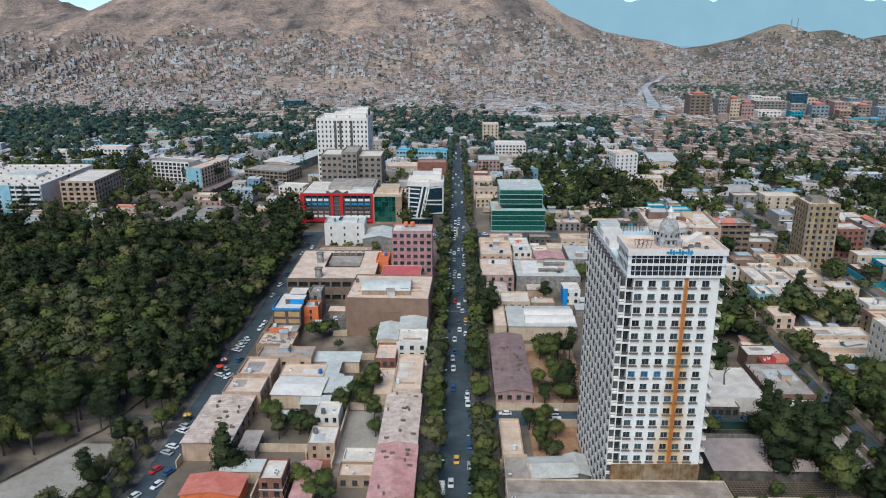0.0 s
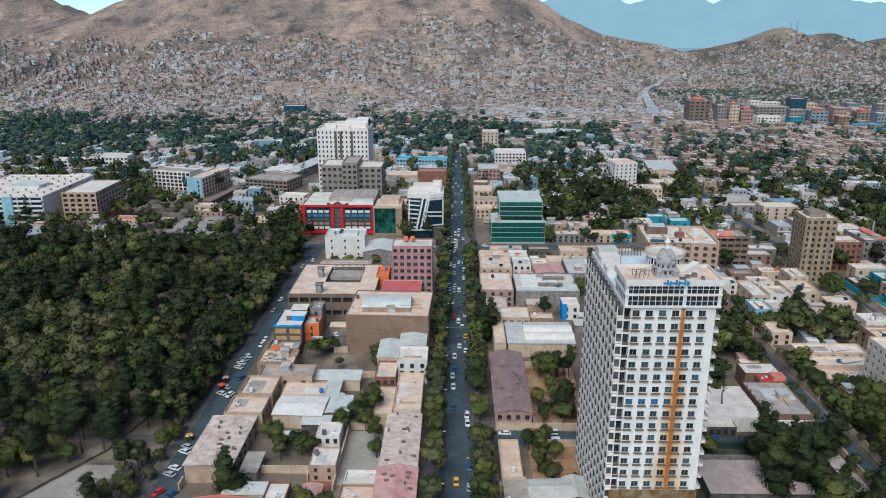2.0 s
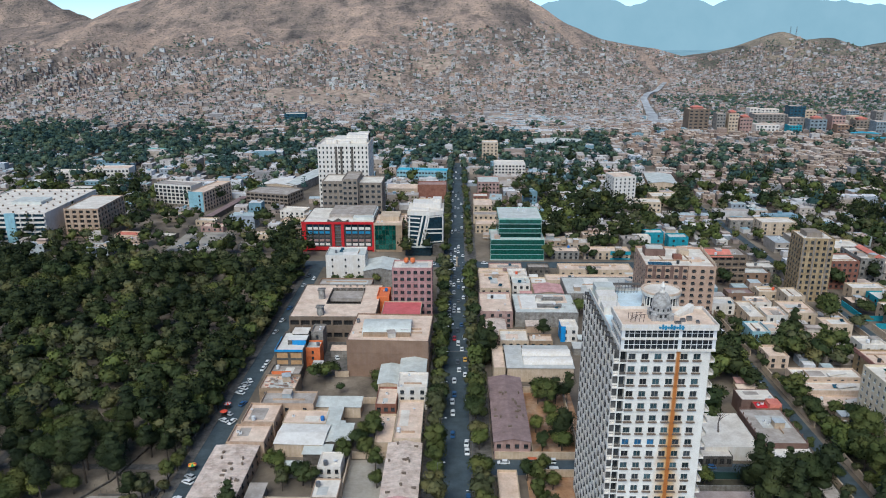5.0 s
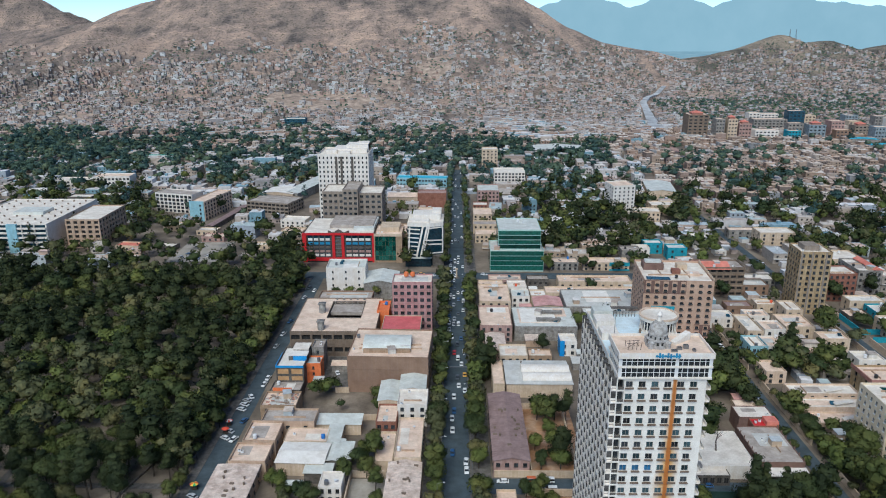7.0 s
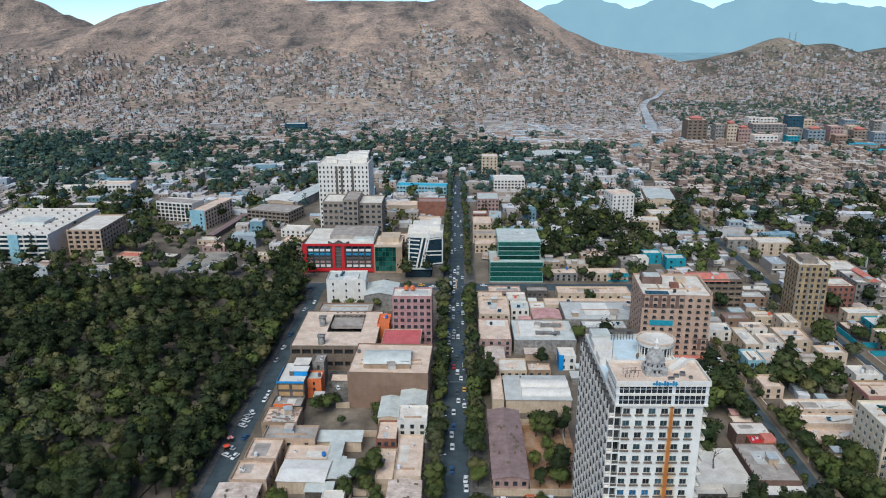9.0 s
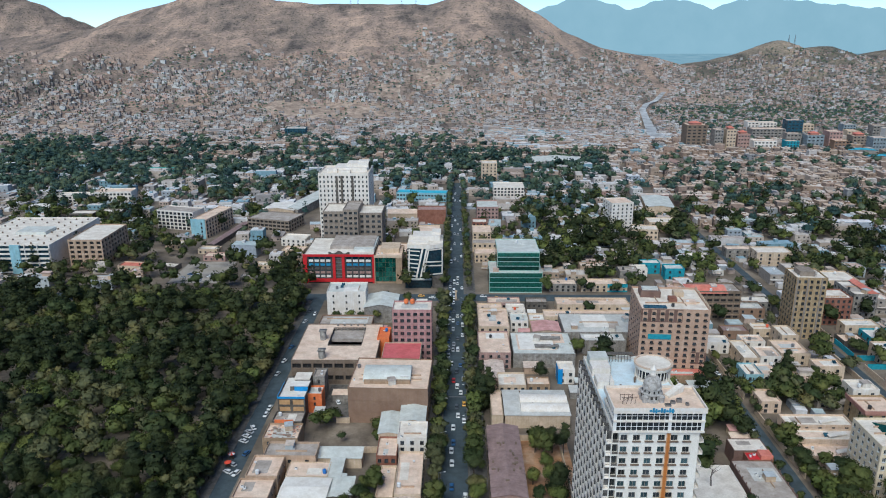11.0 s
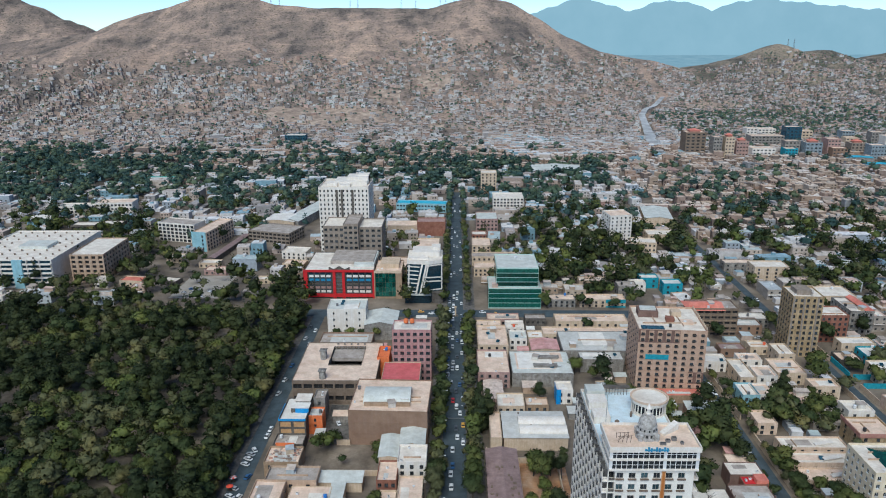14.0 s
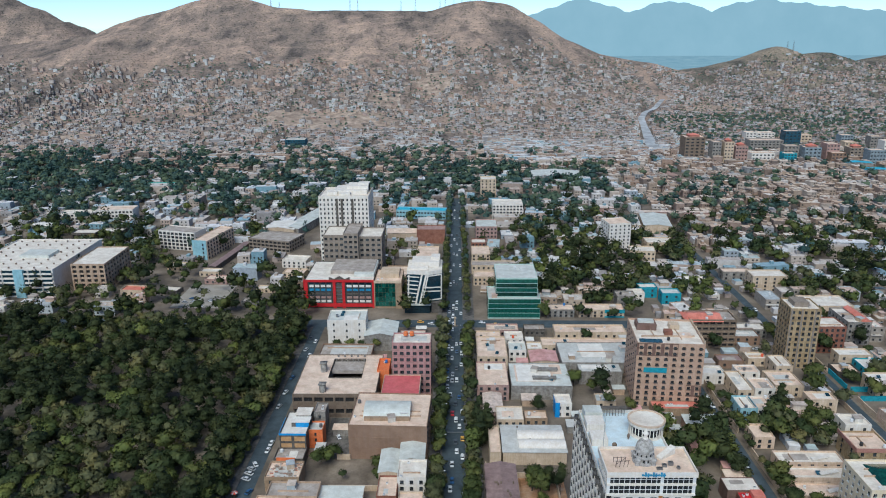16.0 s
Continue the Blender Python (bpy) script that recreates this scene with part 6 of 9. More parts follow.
for _x, _y, _w, _d, _h, _wl, _rf, _lb in (
        (144, 326, 8.5, 13, 7, SKYBLUE, ROOFWHITE, "two-storey pale house with balcony rails"),
        (152.5, 326, 11, 12, 7, WHITE, ROOFPEACH, "two-storey house with pink-tiled roof"),
        (160, 346, 10.5, 12, 7, WHITE, ROOFPEACH, "two-storey house with pink roof deck"),
        (149.5, 349, 8, 22, 7, CREAM, ROOFWHITE, "cream two-storey house with roof terraces"),
        (174, 352, 15, 17, 7, CREAM, ROOFPEACH, "wide cream house with patched roof"),
        (184, 332, 13.5, 9, 7.5, CREAM, ROOFPEACH, "cream house with rounded balcony"),
        (140, 363, 13, 10.5, 6, WHITE, ROOFWHITE, "low white house with stepped roof"),
        (180, 371, 9, 14, 8, CREAM, ROOFWHITE, "cream house with flat white roof"),
        (155, 281, 28, 9, 5.2, PEACHWALL, ROOFWHITE, "peach villa with scalloped roof edge"),
        (153.5, 270, 27, 8.5, 4.8, PEACHWALL, ROOFWHITE, "peach villa with stepped parapet"),
        (151, 258, 21, 9, 4.8, PEACHWALL, ROOFPEACH, "peach villa with open light well"),
        (142, 301, 9, 12, 6, PEACHWALL, ROOFPEACH, "small tan house by the street"),
        (183, 288, 16, 16, 9, YELLOW, ROOFPEACH, "yellow house with red parapet band"),
        (188, 308, 12, 10, 8, WHITE, ROOFWHITE, "pale house with glazed upper room"),
        (250, 466, 30, 20, 7, CREAM, ROOFWHITE, "wide low hall with cream roof"),
        (228, 509, 25, 15, 12, CREAM, ROOFWHITE, "four-storey cream apartment house"),
        (196 - 40, 381, 14, 8.5, 5, BEIGE, SHEETPINK, "low house with brown sheet roof"),
        (176, 507, 14, 12, 8, WHITE, ROOFWHITE, "long pale house with rows of windows"),
        (227, 385, 19, 9, 7, CREAM, SHEETWHITE, "cream hall with white sheet roof beside flats"),
        (231.5, 372, 15, 13, 6.2, TURQ, SHEETWHITE, "turquoise house with broad white sheet roof"),
        (216, 371, 12, 11, 4, DARKCONC, ROOFPEACH, "low open veranda building with brown roof"),
        (228, 350, 20, 14, 8, CREAM, SHEETWHITE, "grey-roofed house with curved veranda"),
        (176.6, 414, 15.5, 12, 6, BEIGE, PALEGREYROOF, "plain rendered store with pale grey roof"),
        (214, 531, 22, 10, 7, CONCRETE, ROOFPEACH, "long grey rendered house with peach roof"),
        (172, 384, 11, 9, 5, CREAM, ROOFWHITE, "low cream house with white roof terrace"),
        (160, 366, 12, 9, 5.5, WHITE, ROOFPEACH, "small white house with peach roof"),
        (137, 493, 13, 9, 8, TURQ, SHEETWHITE, "turquoise-walled house with white roof"),
        (150, 480, 13, 10, 8.5, TURQ, SHEETBLUE, "house with turquoise walls and sheet roof"),
        (127, 484, 11, 9, 7, WHITE, ROOFWHITE, "white house beside turquoise houses"),
        (175, 605, 24, 16, 9, CREAM, ROOFWHITE, "cream building with rounded roof storey"),
        (118, 476, 13, 11, 8, CONCRETE, ROOFGREY, "grey two-storey house with flat roof")):
    block("house", _lb, "house", _x, _y, _w, _d, _h, 0, _wl, _rf, front=max(2, round(_w / 6)), side=max(1, round(_d / 7)))
for _x, _y, _n in ((155, 281, 9), (153.5, 270, 9), (151, 258, 7)):
    _s = Shape()
    _s.box(-0.45, -1.1, 0, 0.45, 1.1, 0.35)
    _me = _s.mesh("roof_step", [WHITE])
    _v = thing("stepped_ridge", _x, _y, 4.8, 0, "row of white stepped slabs along a villa roof", "roof trim", "stepped ridges")
    for _i in range(_n):
        part("roof_step", _me, None, _v, at=pose(1.2 + 0.95 * _i, -1.6 + 0.28 * _i, 0.004))
_s = Shape()
_s.box(-8.45, -8.45, 8.1, 8.45, -8.02, 9.9, bottom=True)
_s.box(-8.45, -8.02, 8.1, -8.02, 8.45, 9.9, bottom=True)
tagged(part("parapet_band", _s, REDTOP, None, at=pose(183, 288, 0)), "dark red painted parapet band of a yellow house", "parapet")
_s = Shape()
for _q in ([(-6, -7, 0), (6, -7, 0), (4, 0, 2.6), (-4, 0, 2.6)], [(6, -7, 0), (6, 7, 0), (4, 0, 2.6)], [(6, 7, 0), (-6, 7, 0), (-4, 0, 2.6), (4, 0, 2.6)], [(-6, 7, 0), (-6, -7, 0), (-4, 0, 2.6)]):
    _s.face(_q)
tagged(part("roof_skylight", _s, GREENGLASS, None, at=pose(164, 241, 23.25)), "green glass hipped skylight on a cream block", "skylight")
PALECREAM = surface("pale_cream_stone", [(0.74, 0.63, 0.46), (0.84, 0.73, 0.56)], scale=0.2, streak=0.15, wear=0.15)
block("cream_flats", "cream apartment block with stone trim and green skylight", "apartment block", 163, 240, 22, 20, 24, 0, PALECREAM, ROOFWHITE, floors=7, front=7, side=6, win=(1.4, 1.7), frame_mat=FRAMEWHITE, trim=PALECREAM)
block("hall", "hall with flat white roof", "building", 96, 234.5, 19, 23, 5.4, 0, WHITE, ROOFWHITE, parapet=0.25)
ROOFS.pop()
block("annexe", "low white-roofed front of the hall", "building", 89, 221.5, 12, 4.8, 4, 0, DARKCONC, ROOFWHITE, parapet=0.2, front=5, glass=DARK, win=(1.6, 2.2), sill=False)
_gh = block("hall", "hall with weathered grey roof and brown brick sides", "building", 114.7, 236, 15.6, 24, 6.3, 0, BROWNBRICK, ROOFGREY, parapet=0.3)
for _i in range(7):
    for _x in (-7.6, 7.6):
        _s = Shape()
        _s.box(-0.15, -0.15, 6.0, 0.15, 0.15, 7.3)
        part("roof_post", _s, BROWNBRICK, _gh, at=pose(_x, -11 + 3.7 * _i, 0))
shed("canopy", "white sheet canopy in front of the brick hall", 116, 222, 13, 4.5, 3.6, 0, DARKCONC, SHEETWHITE, 0.5, mono=True)
_sb = block("shop_building", "building with brick side, white roof and red patch", "building", 117, 258, 13.5, 9, 7, 0, BROWNBRICK, ROOFWHITE, parapet=0.3)
_sb = block("red_annexe", "low annexe with red and salmon roof", "building", 118.5, 250.5, 9.5, 5.6, 6.6, 0, BRICK, REDPAINT, parapet=0.3)
_s = Shape()
_s.box(0, -2.6, 6.4, 4.6, 2.0, 8.2)
part("salmon_room", _s, [SALMON], _sb, "salmon-painted roof room")
PAVROOF = surface("brown_mauve_sheet", [(0.43, 0.335, 0.295), (0.53, 0.43, 0.385)], rough=0.6, scale=0.15, wave=("X", 1.2), bump=0.2, wear=0.25)
shed("pavilion", "long open shed with brown-mauve sheet roof by the trees", 91.5, 190.5, 34, 14.5, 3.6, 0, DARKCONC, PAVROOF, 1.3, mono=True)
shed("walkway_roof", "long ribbed concrete roof beside the street", 118.7, 196, 4.5, 24, 3.6, 0, CONCRETE, ROOFGREY, 0.4)
shed("hall", "large hall with grey-blue sheet roof", 191, 678, 25, 46, 7.5, -8, CREAM, SHEETBLUE, 1.6)
shed("hall", "narrow hall with pale sheet roof beside the large one", 173, 684, 7, 40, 6, -8, CREAM, SHEETWHITE, 0.8)
shed("long_building", "very long low building with faded pink roof", 126, 742, 78, 7, 4, 1, ROSE, SHEETRUST, 0.8, "x")
shed("long_building", "very long low building with white roof", 112, 636, 50, 5, 3.6, 0, CREAM, SHEETWHITE, 0.6, "x")
shed("long_building", "long pink-walled building along a garden", 223, 724, 75, 6, 4.2, -3, ROSE, SHEETRUST, 0.8, "x")
block("mauve_office", "three-storey office with blue-grey roof and mauve walls", "office", 28, 640, 19, 26, 14.6, 0, ROSE, SHEETBLUE, floors=4, front=6, side=6)
block("white_office", "white five-storey office with upper room", "office", 52, 716, 30, 22, 16.2, 0, WHITE, ROOFWHITE, floors=5, front=9, side=5, win=(2.0, 1.6))
block("slim_office", "slim cream office tower with dark top windows", "office", 36, 795, 17, 16, 25, 0, CREAM, ROOFWHITE, floors=7, front=4, side=3)
block("blue_roof_school", "long two-storey building with bright blue trim", "school", -34, 716, 50, 14, 9, -6, SKYBLUE, CYANROOF, floors=2, front=16, win=(2.0, 1.5))
block("brick_hall", "red brick hall by the avenue", "building", -21.5, 630, 25, 15, 13, 0, BRICK, ROSE, floors=3, right=4)
shed("vaulted_hall", "long cream hall with low rounded roof", -47, 634, 27, 15, 8.5, 0, CREAM, ROOFPEACH, 2.4, "x")
block("hall", "long pale-roofed hall behind the unfinished block", "building", 184, 424, 17.5, 11, 6, 0, CONCRETE, ROOFWHITE, front=5)
block("row_building", "pale shop row beside the avenue", "building", 27, 520, 26, 14, 7, 0, CREAM, ROOFPEACH, front=8, side=4)
block("row_building", "flat shop row with pink roof beside the avenue", "building", 30, 545, 34, 12, 7.5, 0, CREAM, ROOFGREY, front=9, side=4)
block("row_building", "shop row beside the avenue", "building", 21, 575, 15, 22, 9, 0, CREAM, ROOFPEACH, front=4, side=6)
block("row_building", "orange-brown brick shop beside the avenue", "building", 20, 602, 12, 12, 9, 0, BRICK, ROOFWHITE, front=4, side=3)
block("row_building", "cream row building beside the avenue", "building", -22, 545, 18, 60, 12, 0, CREAM, ROOFPEACH, floors=3, right=14, front=4)
block("row_building", "low cream building behind the striped office", "building", -42, 512, 18, 24, 12, 0, TAN, ROOFPEACH, floors=3, right=4)
block("blue_glass_office", "dark blue glass office at the foot of the hills", "office", -255, 1160, 32, 20, 14, 0, BLUEDARK, ROOFWHITE, floors=4, front=8, glass=BLUEGLASS, win=(3, 2.4))
BLUEGREYWALL = surface("blue_grey_render", [(0.27, 0.34, 0.39), (0.36, 0.43, 0.47)], scale=0.3, streak=0.2)
for _x, _y, _w, _d, _h, _wl, _cap, _fr, _lb in (
        (334, 1057, 33, 26, 34, BROWNCONC, 1, 4, "brown brick apartment tower with red roof house"),
        (359, 1034, 14, 18, 30, CONCRETE, 0, 3, "grey apartment tower with small windows"),
        (376, 1034, 15, 18, 30, CREAM, 1, 3, "cream apartment tower with small windows"),
        (466, 1128, 58, 22, 18, CONCRETE, 0, 9, "long ochre apartment slab with flat roof"),
        (398, 1044, 20, 16, 22, ROSE, 1, 4, "mauve apartment block with red roof house"),
        (422, 1028, 37, 16, 14.5, WHITE, 0, 6, "white apartment block with dark windows"),
        (526, 1174, 28, 20, 26, BLUEGLASS, 0, 4, "dark blue glass office tower"),
        (463, 1034, 20, 16, 13, TURQ, 0, 4, "low blue glass building"),
        (470, 1048, 24, 14, 22, CONCRETE, 0, 4, "grey-blue apartment block with flat roof"),
        (496, 1040, 27, 18, 21, BLUEGREYWALL, 1, 4, "blue apartment block with red roof house"),
        (524, 1042, 21, 20, 26, ROSE, 0, 4, "maroon and white apartment block"),
        (527, 1026, 24, 14, 15, BEIGE, 0, 4, "tan apartment block with flat roof"),
        (566, 1054, 25, 18, 18, WARMCONC, 1, 4, "ochre apartment block with red roof house"),
        (573, 1015, 25, 18, 21, BLUEGREYWALL, 0, 5, "pale blue apartment block with flat roof"),
        (615, 1060, 22, 18, 27, WHITE, 0, 4, "white apartment slab with flat roof"),
        (640, 1040, 24, 18, 20, CREAM, 1, 4, "cream apartment slab with red roof house"),
        (668, 1075, 26, 18, 24, ROSE, 0, 4, "rose apartment slab with flat roof"),
        (616, 1182, 22, 18, 18, BLUEGREYWALL, 0, 4, "pale blue apartment block with flat roof"),
        (590, 1120, 20, 16, 16, CREAM, 0, 3, "cream apartment block with flat roof"),
        (646, 1150, 24, 16, 20, CONCRETE, 0, 4, "tan apartment block with flat roof"),
        (560, 1205, 26, 16, 15, CREAM, 0, 4, "cream apartment block with flat roof"),
        (477, 1216, 20, 18, 18, WHITE, 0, 3, "white apartment block with flat roof"),
        (514, 1245, 34, 16, 13, WHITE, 0, 5, "long white apartment block with flat roof")):
    _z = relief(_x, _y - _d / 2) - 0.5 if _y > 1170 else 0.0
    _b = block("apartment_block", _lb, "apartment block", _x + 7, _y, _w * 0.86, _d, _h * 0.96, 0, _wl, ROOFPEACH, front=_fr, floors=max(3, round(_h / 5.0)), win=(_w / _fr * 0.46, 1.9), leaves=2, sill=False, z=_z)
    if _cap:
        _s = Shape()
        _a, _c, _t = _w * 0.22, _d * 0.28, _h * 0.96
        _s.box(-_a, -_c, _t - 0.8, _a, _c, _t + 2.0)
        part("roof_house", _s, REDTOP, _b)
        _s = Shape()
        _q = [(-_a - 1, -_c - 1), (_a + 1, -_c - 1), (_a + 1, _c + 1), (-_a - 1, _c + 1)]
        for _i in range(4):
            _s.face([(*_q[_i], _t + 2.0), (*_q[(_i + 1) % 4], _t + 2.0), (0, 0, _t + 4.6)])
        part("hip_roof", _s, SALMON, _b, "orange-red hipped roof")
shed("market_hall", "low hall with bright turquoise roof", 541, 983, 34, 14, 8, -12, CONCRETE, CYANROOF, 1.0)
shed("market_hall", "low hall with bright turquoise roof beside houses", 545, 944, 36, 14, 6, -4, CONCRETE, CYANROOF, 1.0)
shed("market_hall", "large hall with light grey sheet roof", 125, 905, 62, 40, 8, 0, CONCRETE, SHEETBLUE, 2.0)

shed("house", "house with salmon sheet roof and orange walls", -66.5, 172, 16, 9, 4.6, 0, ORANGE, SALMON, 1.2)
block("brick_building", "red brick building with white bands and flat roof", "building", -50, 174, 6.3, 10, 9, 0, BRICK, ROOFWHITE, floors=3, front=2, right=4, trim=WHITE)
shed("long_building", "long low building with faded red sheet roof", -42, 174.5, 5.5, 21, 3.6, 0, CREAM, SHEETRED, 0.7)
shed("shed", "shed with pale blue-grey sheet roof", -61, 182, 12.5, 5, 4, 0, CREAM, SHEETBLUE, 0.5, mono=True)
block("outhouse", "small white flat-roofed outhouse", "house", -28.5, 190, 9.5, 6.5, 3.4, 0, WHITE, ROOFWHITE, front=2)
block("outhouse", "low tan house with green tarpaulin", "house", -28.5, 181.5, 10, 7, 4, 0, TAN, ROOFPEACH, front=3)
shed("shed", "low grey sheds beside the long building", -63, 196, 5, 10, 3.6, 0, CONCRETE, ROOFGREY, 0.5, mono=True)

# ---- trees ----
GRID = np.zeros((1700, 1100), bool)  # built-up ground, one cell a metre, from (-850, 150)


def claim(x, y, hw, hd):
    i0, i1 = int(x - hw + 850), int(x + hw + 851)
    j0, j1 = int(y - hd - 150), int(y + hd - 149)
    GRID[max(0, i0):max(0, i1), max(0, j0):max(0, j1)] = True


for _f in FOOT:
    claim(*_f)


def free(x, y, hw, hd=None):
    hd = hw if hd is None else hd
    i0, i1 = int(x - hw + 850), int(x + hw + 851)
    j0, j1 = int(y - hd - 150), int(y + hd - 149)
    return not GRID[max(0, i0):max(0, i1), max(0, j0):max(0, j1)].any()


rng = np.random.default_rng(7)


def cube_ball(n):
    """Directions at the corners of the quads of a rounded cube, n quads a side."""
    out = []
    u = np.linspace(-1, 1, n + 1)
    for ax in range(3):
        for sg in (-1, 1):
            for i in range(n):
                for j in range(n):
                    q = []
                    for p, r in ((u[i], u[j]), (u[i + 1], u[j]), (u[i + 1], u[j + 1]), (u[i], u[j + 1])):
                        v = [0.0, 0.0, 0.0]
                        v[ax], v[(ax + 1) % 3], v[(ax + 2) % 3] = sg, p, r
                        q.append(v)
                    out.append(q if sg > 0 else q[::-1])
    out = np.array(out)
    return out / np.linalg.norm(out, axis=2)[:, :, None]


def leaf_cloud(lobes, count, size, flat=0.0, up=0.35, cores=99, fine=2):
    """Leaf sprays: small bent quads on the shells of several lobes (x, y, z, rx, ry, rz), over lumpy clumps of inner foliage."""
    w = np.array([l[3] * l[4] + l[4] * l[5] + l[3] * l[5] for l in lobes])
    mid = np.array([np.mean([q[0] for q in lobes]), np.mean([q[1] for q in lobes]), np.mean([q[2] for q in lobes]) - 0.6])
    k = rng.choice(len(lobes), count, p=w / w.sum())
    L = np.array(lobes)[k]
    d = rng.normal(size=(count, 3))
    d[:, 2] += up
    d /= np.linalg.norm(d, axis=1)[:, None]
    r = 0.7 + 0.44 * rng.random(count)
    c = L[:, :3] + d * L[:, 3:] * r[:, None]
    n = d + rng.normal(scale=0.75, size=(count, 3))
    n[:, 2] += flat
    n /= np.linalg.norm(n, axis=1)[:, None]
    a = np.cross(n, rng.normal(size=(count, 3)))
    a /= np.linalg.norm(a, axis=1)[:, None]
    b = np.cross(n, a)
    s = size * (0.6 + 0.8 * rng.random(count))[:, None]
    bend = n * s * 0.3
    out = (c - mid) / np.linalg.norm(c - mid, axis=1)[:, None]
    soft = out * 0.7 + d * 0.45 + n * 0.2 + np.array([0, 0, 0.3])
    soft /= np.linalg.norm(soft, axis=1)[:, None]
    rows = [np.concatenate([np.stack([c - a * s * 0.5 - bend, c - b * s * 0.38, c + a * s * 0.5 - bend, c + b * s * 0.38], 1), soft[:, None]], 1)]
    D = cube_ball(fine)
    for i in np.argsort(-w)[:cores]:
        l = np.array(lobes[i])
        ph = rng.uniform(0, 6.28, 3)
        lump = 0.74 * (1 + 0.16 * np.sin(4.3 * D[..., 0] + ph[0]) * np.sin(3.7 * D[..., 1] + ph[1]) + 0.1 * np.sin(5.1 * D[..., 2] + ph[2]))
        P = l[:3] + D * l[3:] * lump[..., None]
        m = D.mean(1)
        m /= np.linalg.norm(m, axis=1)[:, None]
        o = P.mean(1) - mid
        o /= np.linalg.norm(o, axis=1)[:, None] + 1e-6
        nn = 0.5 * o + 0.7 * m + np.array([0, 0, 0.25])
        nn /= np.linalg.norm(nn, axis=1)[:, None]
        rows.append(np.concatenate([P, nn[:, None]], 1))
    return np.concatenate(rows)


def trunk_shape(h, r, limbs, lean=0.3):
    s = Shape()
    p = Vector((0, 0, -0.1))
    top = Vector((rng.uniform(-lean, lean), rng.uniform(-lean, lean), h))
    mid = (p + top) / 2 + Vector((rng.uniform(-lean, lean) / 2, rng.uniform(-lean, lean) / 2, 0))
    s.tube(p, mid, r, r * 0.75, 7)
    s.tube(mid, top, r * 0.75, r * 0.4, 7)
    for q in limbs:
        z = rng.uniform(0.45, 0.95)
        s.tube(mid.lerp(top, (z - 0.5) * 2) if z > 0.5 else p.lerp(mid, z * 2), q, r * 0.36, r * 0.1, 5)
    return s


def tree_kind(kind, k, leaves, size, cores=99, fine=2):
    if kind == "pine":
        h = 13 + 2.5 * (k % 3)
        lobes = []
        for j in range(7 + k % 3):
            z = h * (0.5 + 0.46 * j / 8)
            rr = (3.1 - 1.5 * j / 8) * rng.uniform(0.8, 1.25)
            a = rng.uniform(0, 6.28)
            off = rng.uniform(0.5, 2.0) * (1 - j / 12)
            lobes.append((off * math.cos(a), off * math.sin(a), z, rr, rr, rr * 0.5))
        tr = trunk_shape(h * 0.96, 0.3, [Vector(l[:3]) for l in lobes[:5]])
        return h, tr, leaf_cloud(lobes, leaves, size, 0.3, 0.5, cores, fine), PINE
    if kind == "cedar":
        h = 13 + 2 * (k % 3)
        lobes = []
        for j in range(12):
            z = h * (0.2 + 0.74 * j / 11)
            rr = (3.6 - 2.3 * j / 11) * rng.uniform(0.8, 1.2)
            a = rng.uniform(0, 6.28)
            off = rng.uniform(0.6, 2.4) * (1 - j / 13)
            lobes.append((off * math.cos(a), off * math.sin(a), z, rr, rr, rr * 0.6))
        return h, trunk_shape(h * 0.94, 0.35, []), leaf_cloud(lobes, int(leaves * 1.3), size, 0.0, 0.35, cores, fine), PINE
    if kind == "poplar":
        h = 11 + 2 * (k % 2)
        lobes = [(rng.uniform(-.4, .4), rng.uniform(-.4, .4), h * (0.3 + 0.1 * j), 1.5 - 0.12 * j, 1.5 - 0.12 * j, 1.6) for j in range(7)]
        return h, trunk_shape(h * 0.8, 0.2, []), leaf_cloud(lobes, leaves, size, 0.0, 0.35, cores, fine), LEAF
    h = 8 + 1.6 * (k % 3)
    lobes = [(0, 0, h * 0.66, 3.1, 3.1, 2.5)]
    for j in range(6 + k % 3):
        a = j * 6.28 / 7 + rng.uniform(-.4, .4)
        off = rng.uniform(1.2, 2.6)
        rr = rng.uniform(1.2, 2.1)
        lobes.append((off * math.cos(a), off * math.sin(a), h * rng.uniform(0.45, 0.9), rr, rr, rr * 0.85))
    tr = trunk_shape(h * 0.7, 0.26, [Vector(l[:3]) for l in lobes[1:6]])
    return h, tr, leaf_cloud(lobes, leaves, size, 0.0, 0.35, cores, fine), OLIVE if kind == "olive" else (LEAF, DEEPLEAF, LEAF, LIGHTLEAF)[k % 4]


PROTOS = {}
for _kind in ("pine", "broad", "olive", "poplar", "cedar"):
    for _k in range(4):
        h_, tr_, lv_, mt_ = tree_kind(_kind, _k, 1650, 0.38)
        PROTOS[_kind, _k] = (tr_.mesh("trunk", [BARK], True), quads("crown", lv_[:, :4], [mt_], None, lv_[:, 4]), lv_, mt_)
FAR = {}  # plainer trees for the distance, at three levels of detail
for _lod, (_nl, _sz, _nc) in enumerate(((230, 0.85, 5), (64, 1.25, 2), (18, 2.1, 1), (5, 2.2, 1))):
    for _kind in ("pine", "broad", "olive", "poplar", "cedar"):
        for _k in range(3):
            h_, tr_, lv_, mt_ = tree_kind(_kind, _k, _nl, _sz, _nc)
            FAR[_kind, _k, _lod] = lv_
LABELS = {"cedar": "dense dark green conifer with a full crown", "pine": "dark green pine with bare lower trunk", "broad": "green broadleaved tree with uneven crown", "olive": "dusty olive-green street tree", "poplar": "slender upright green poplar"}


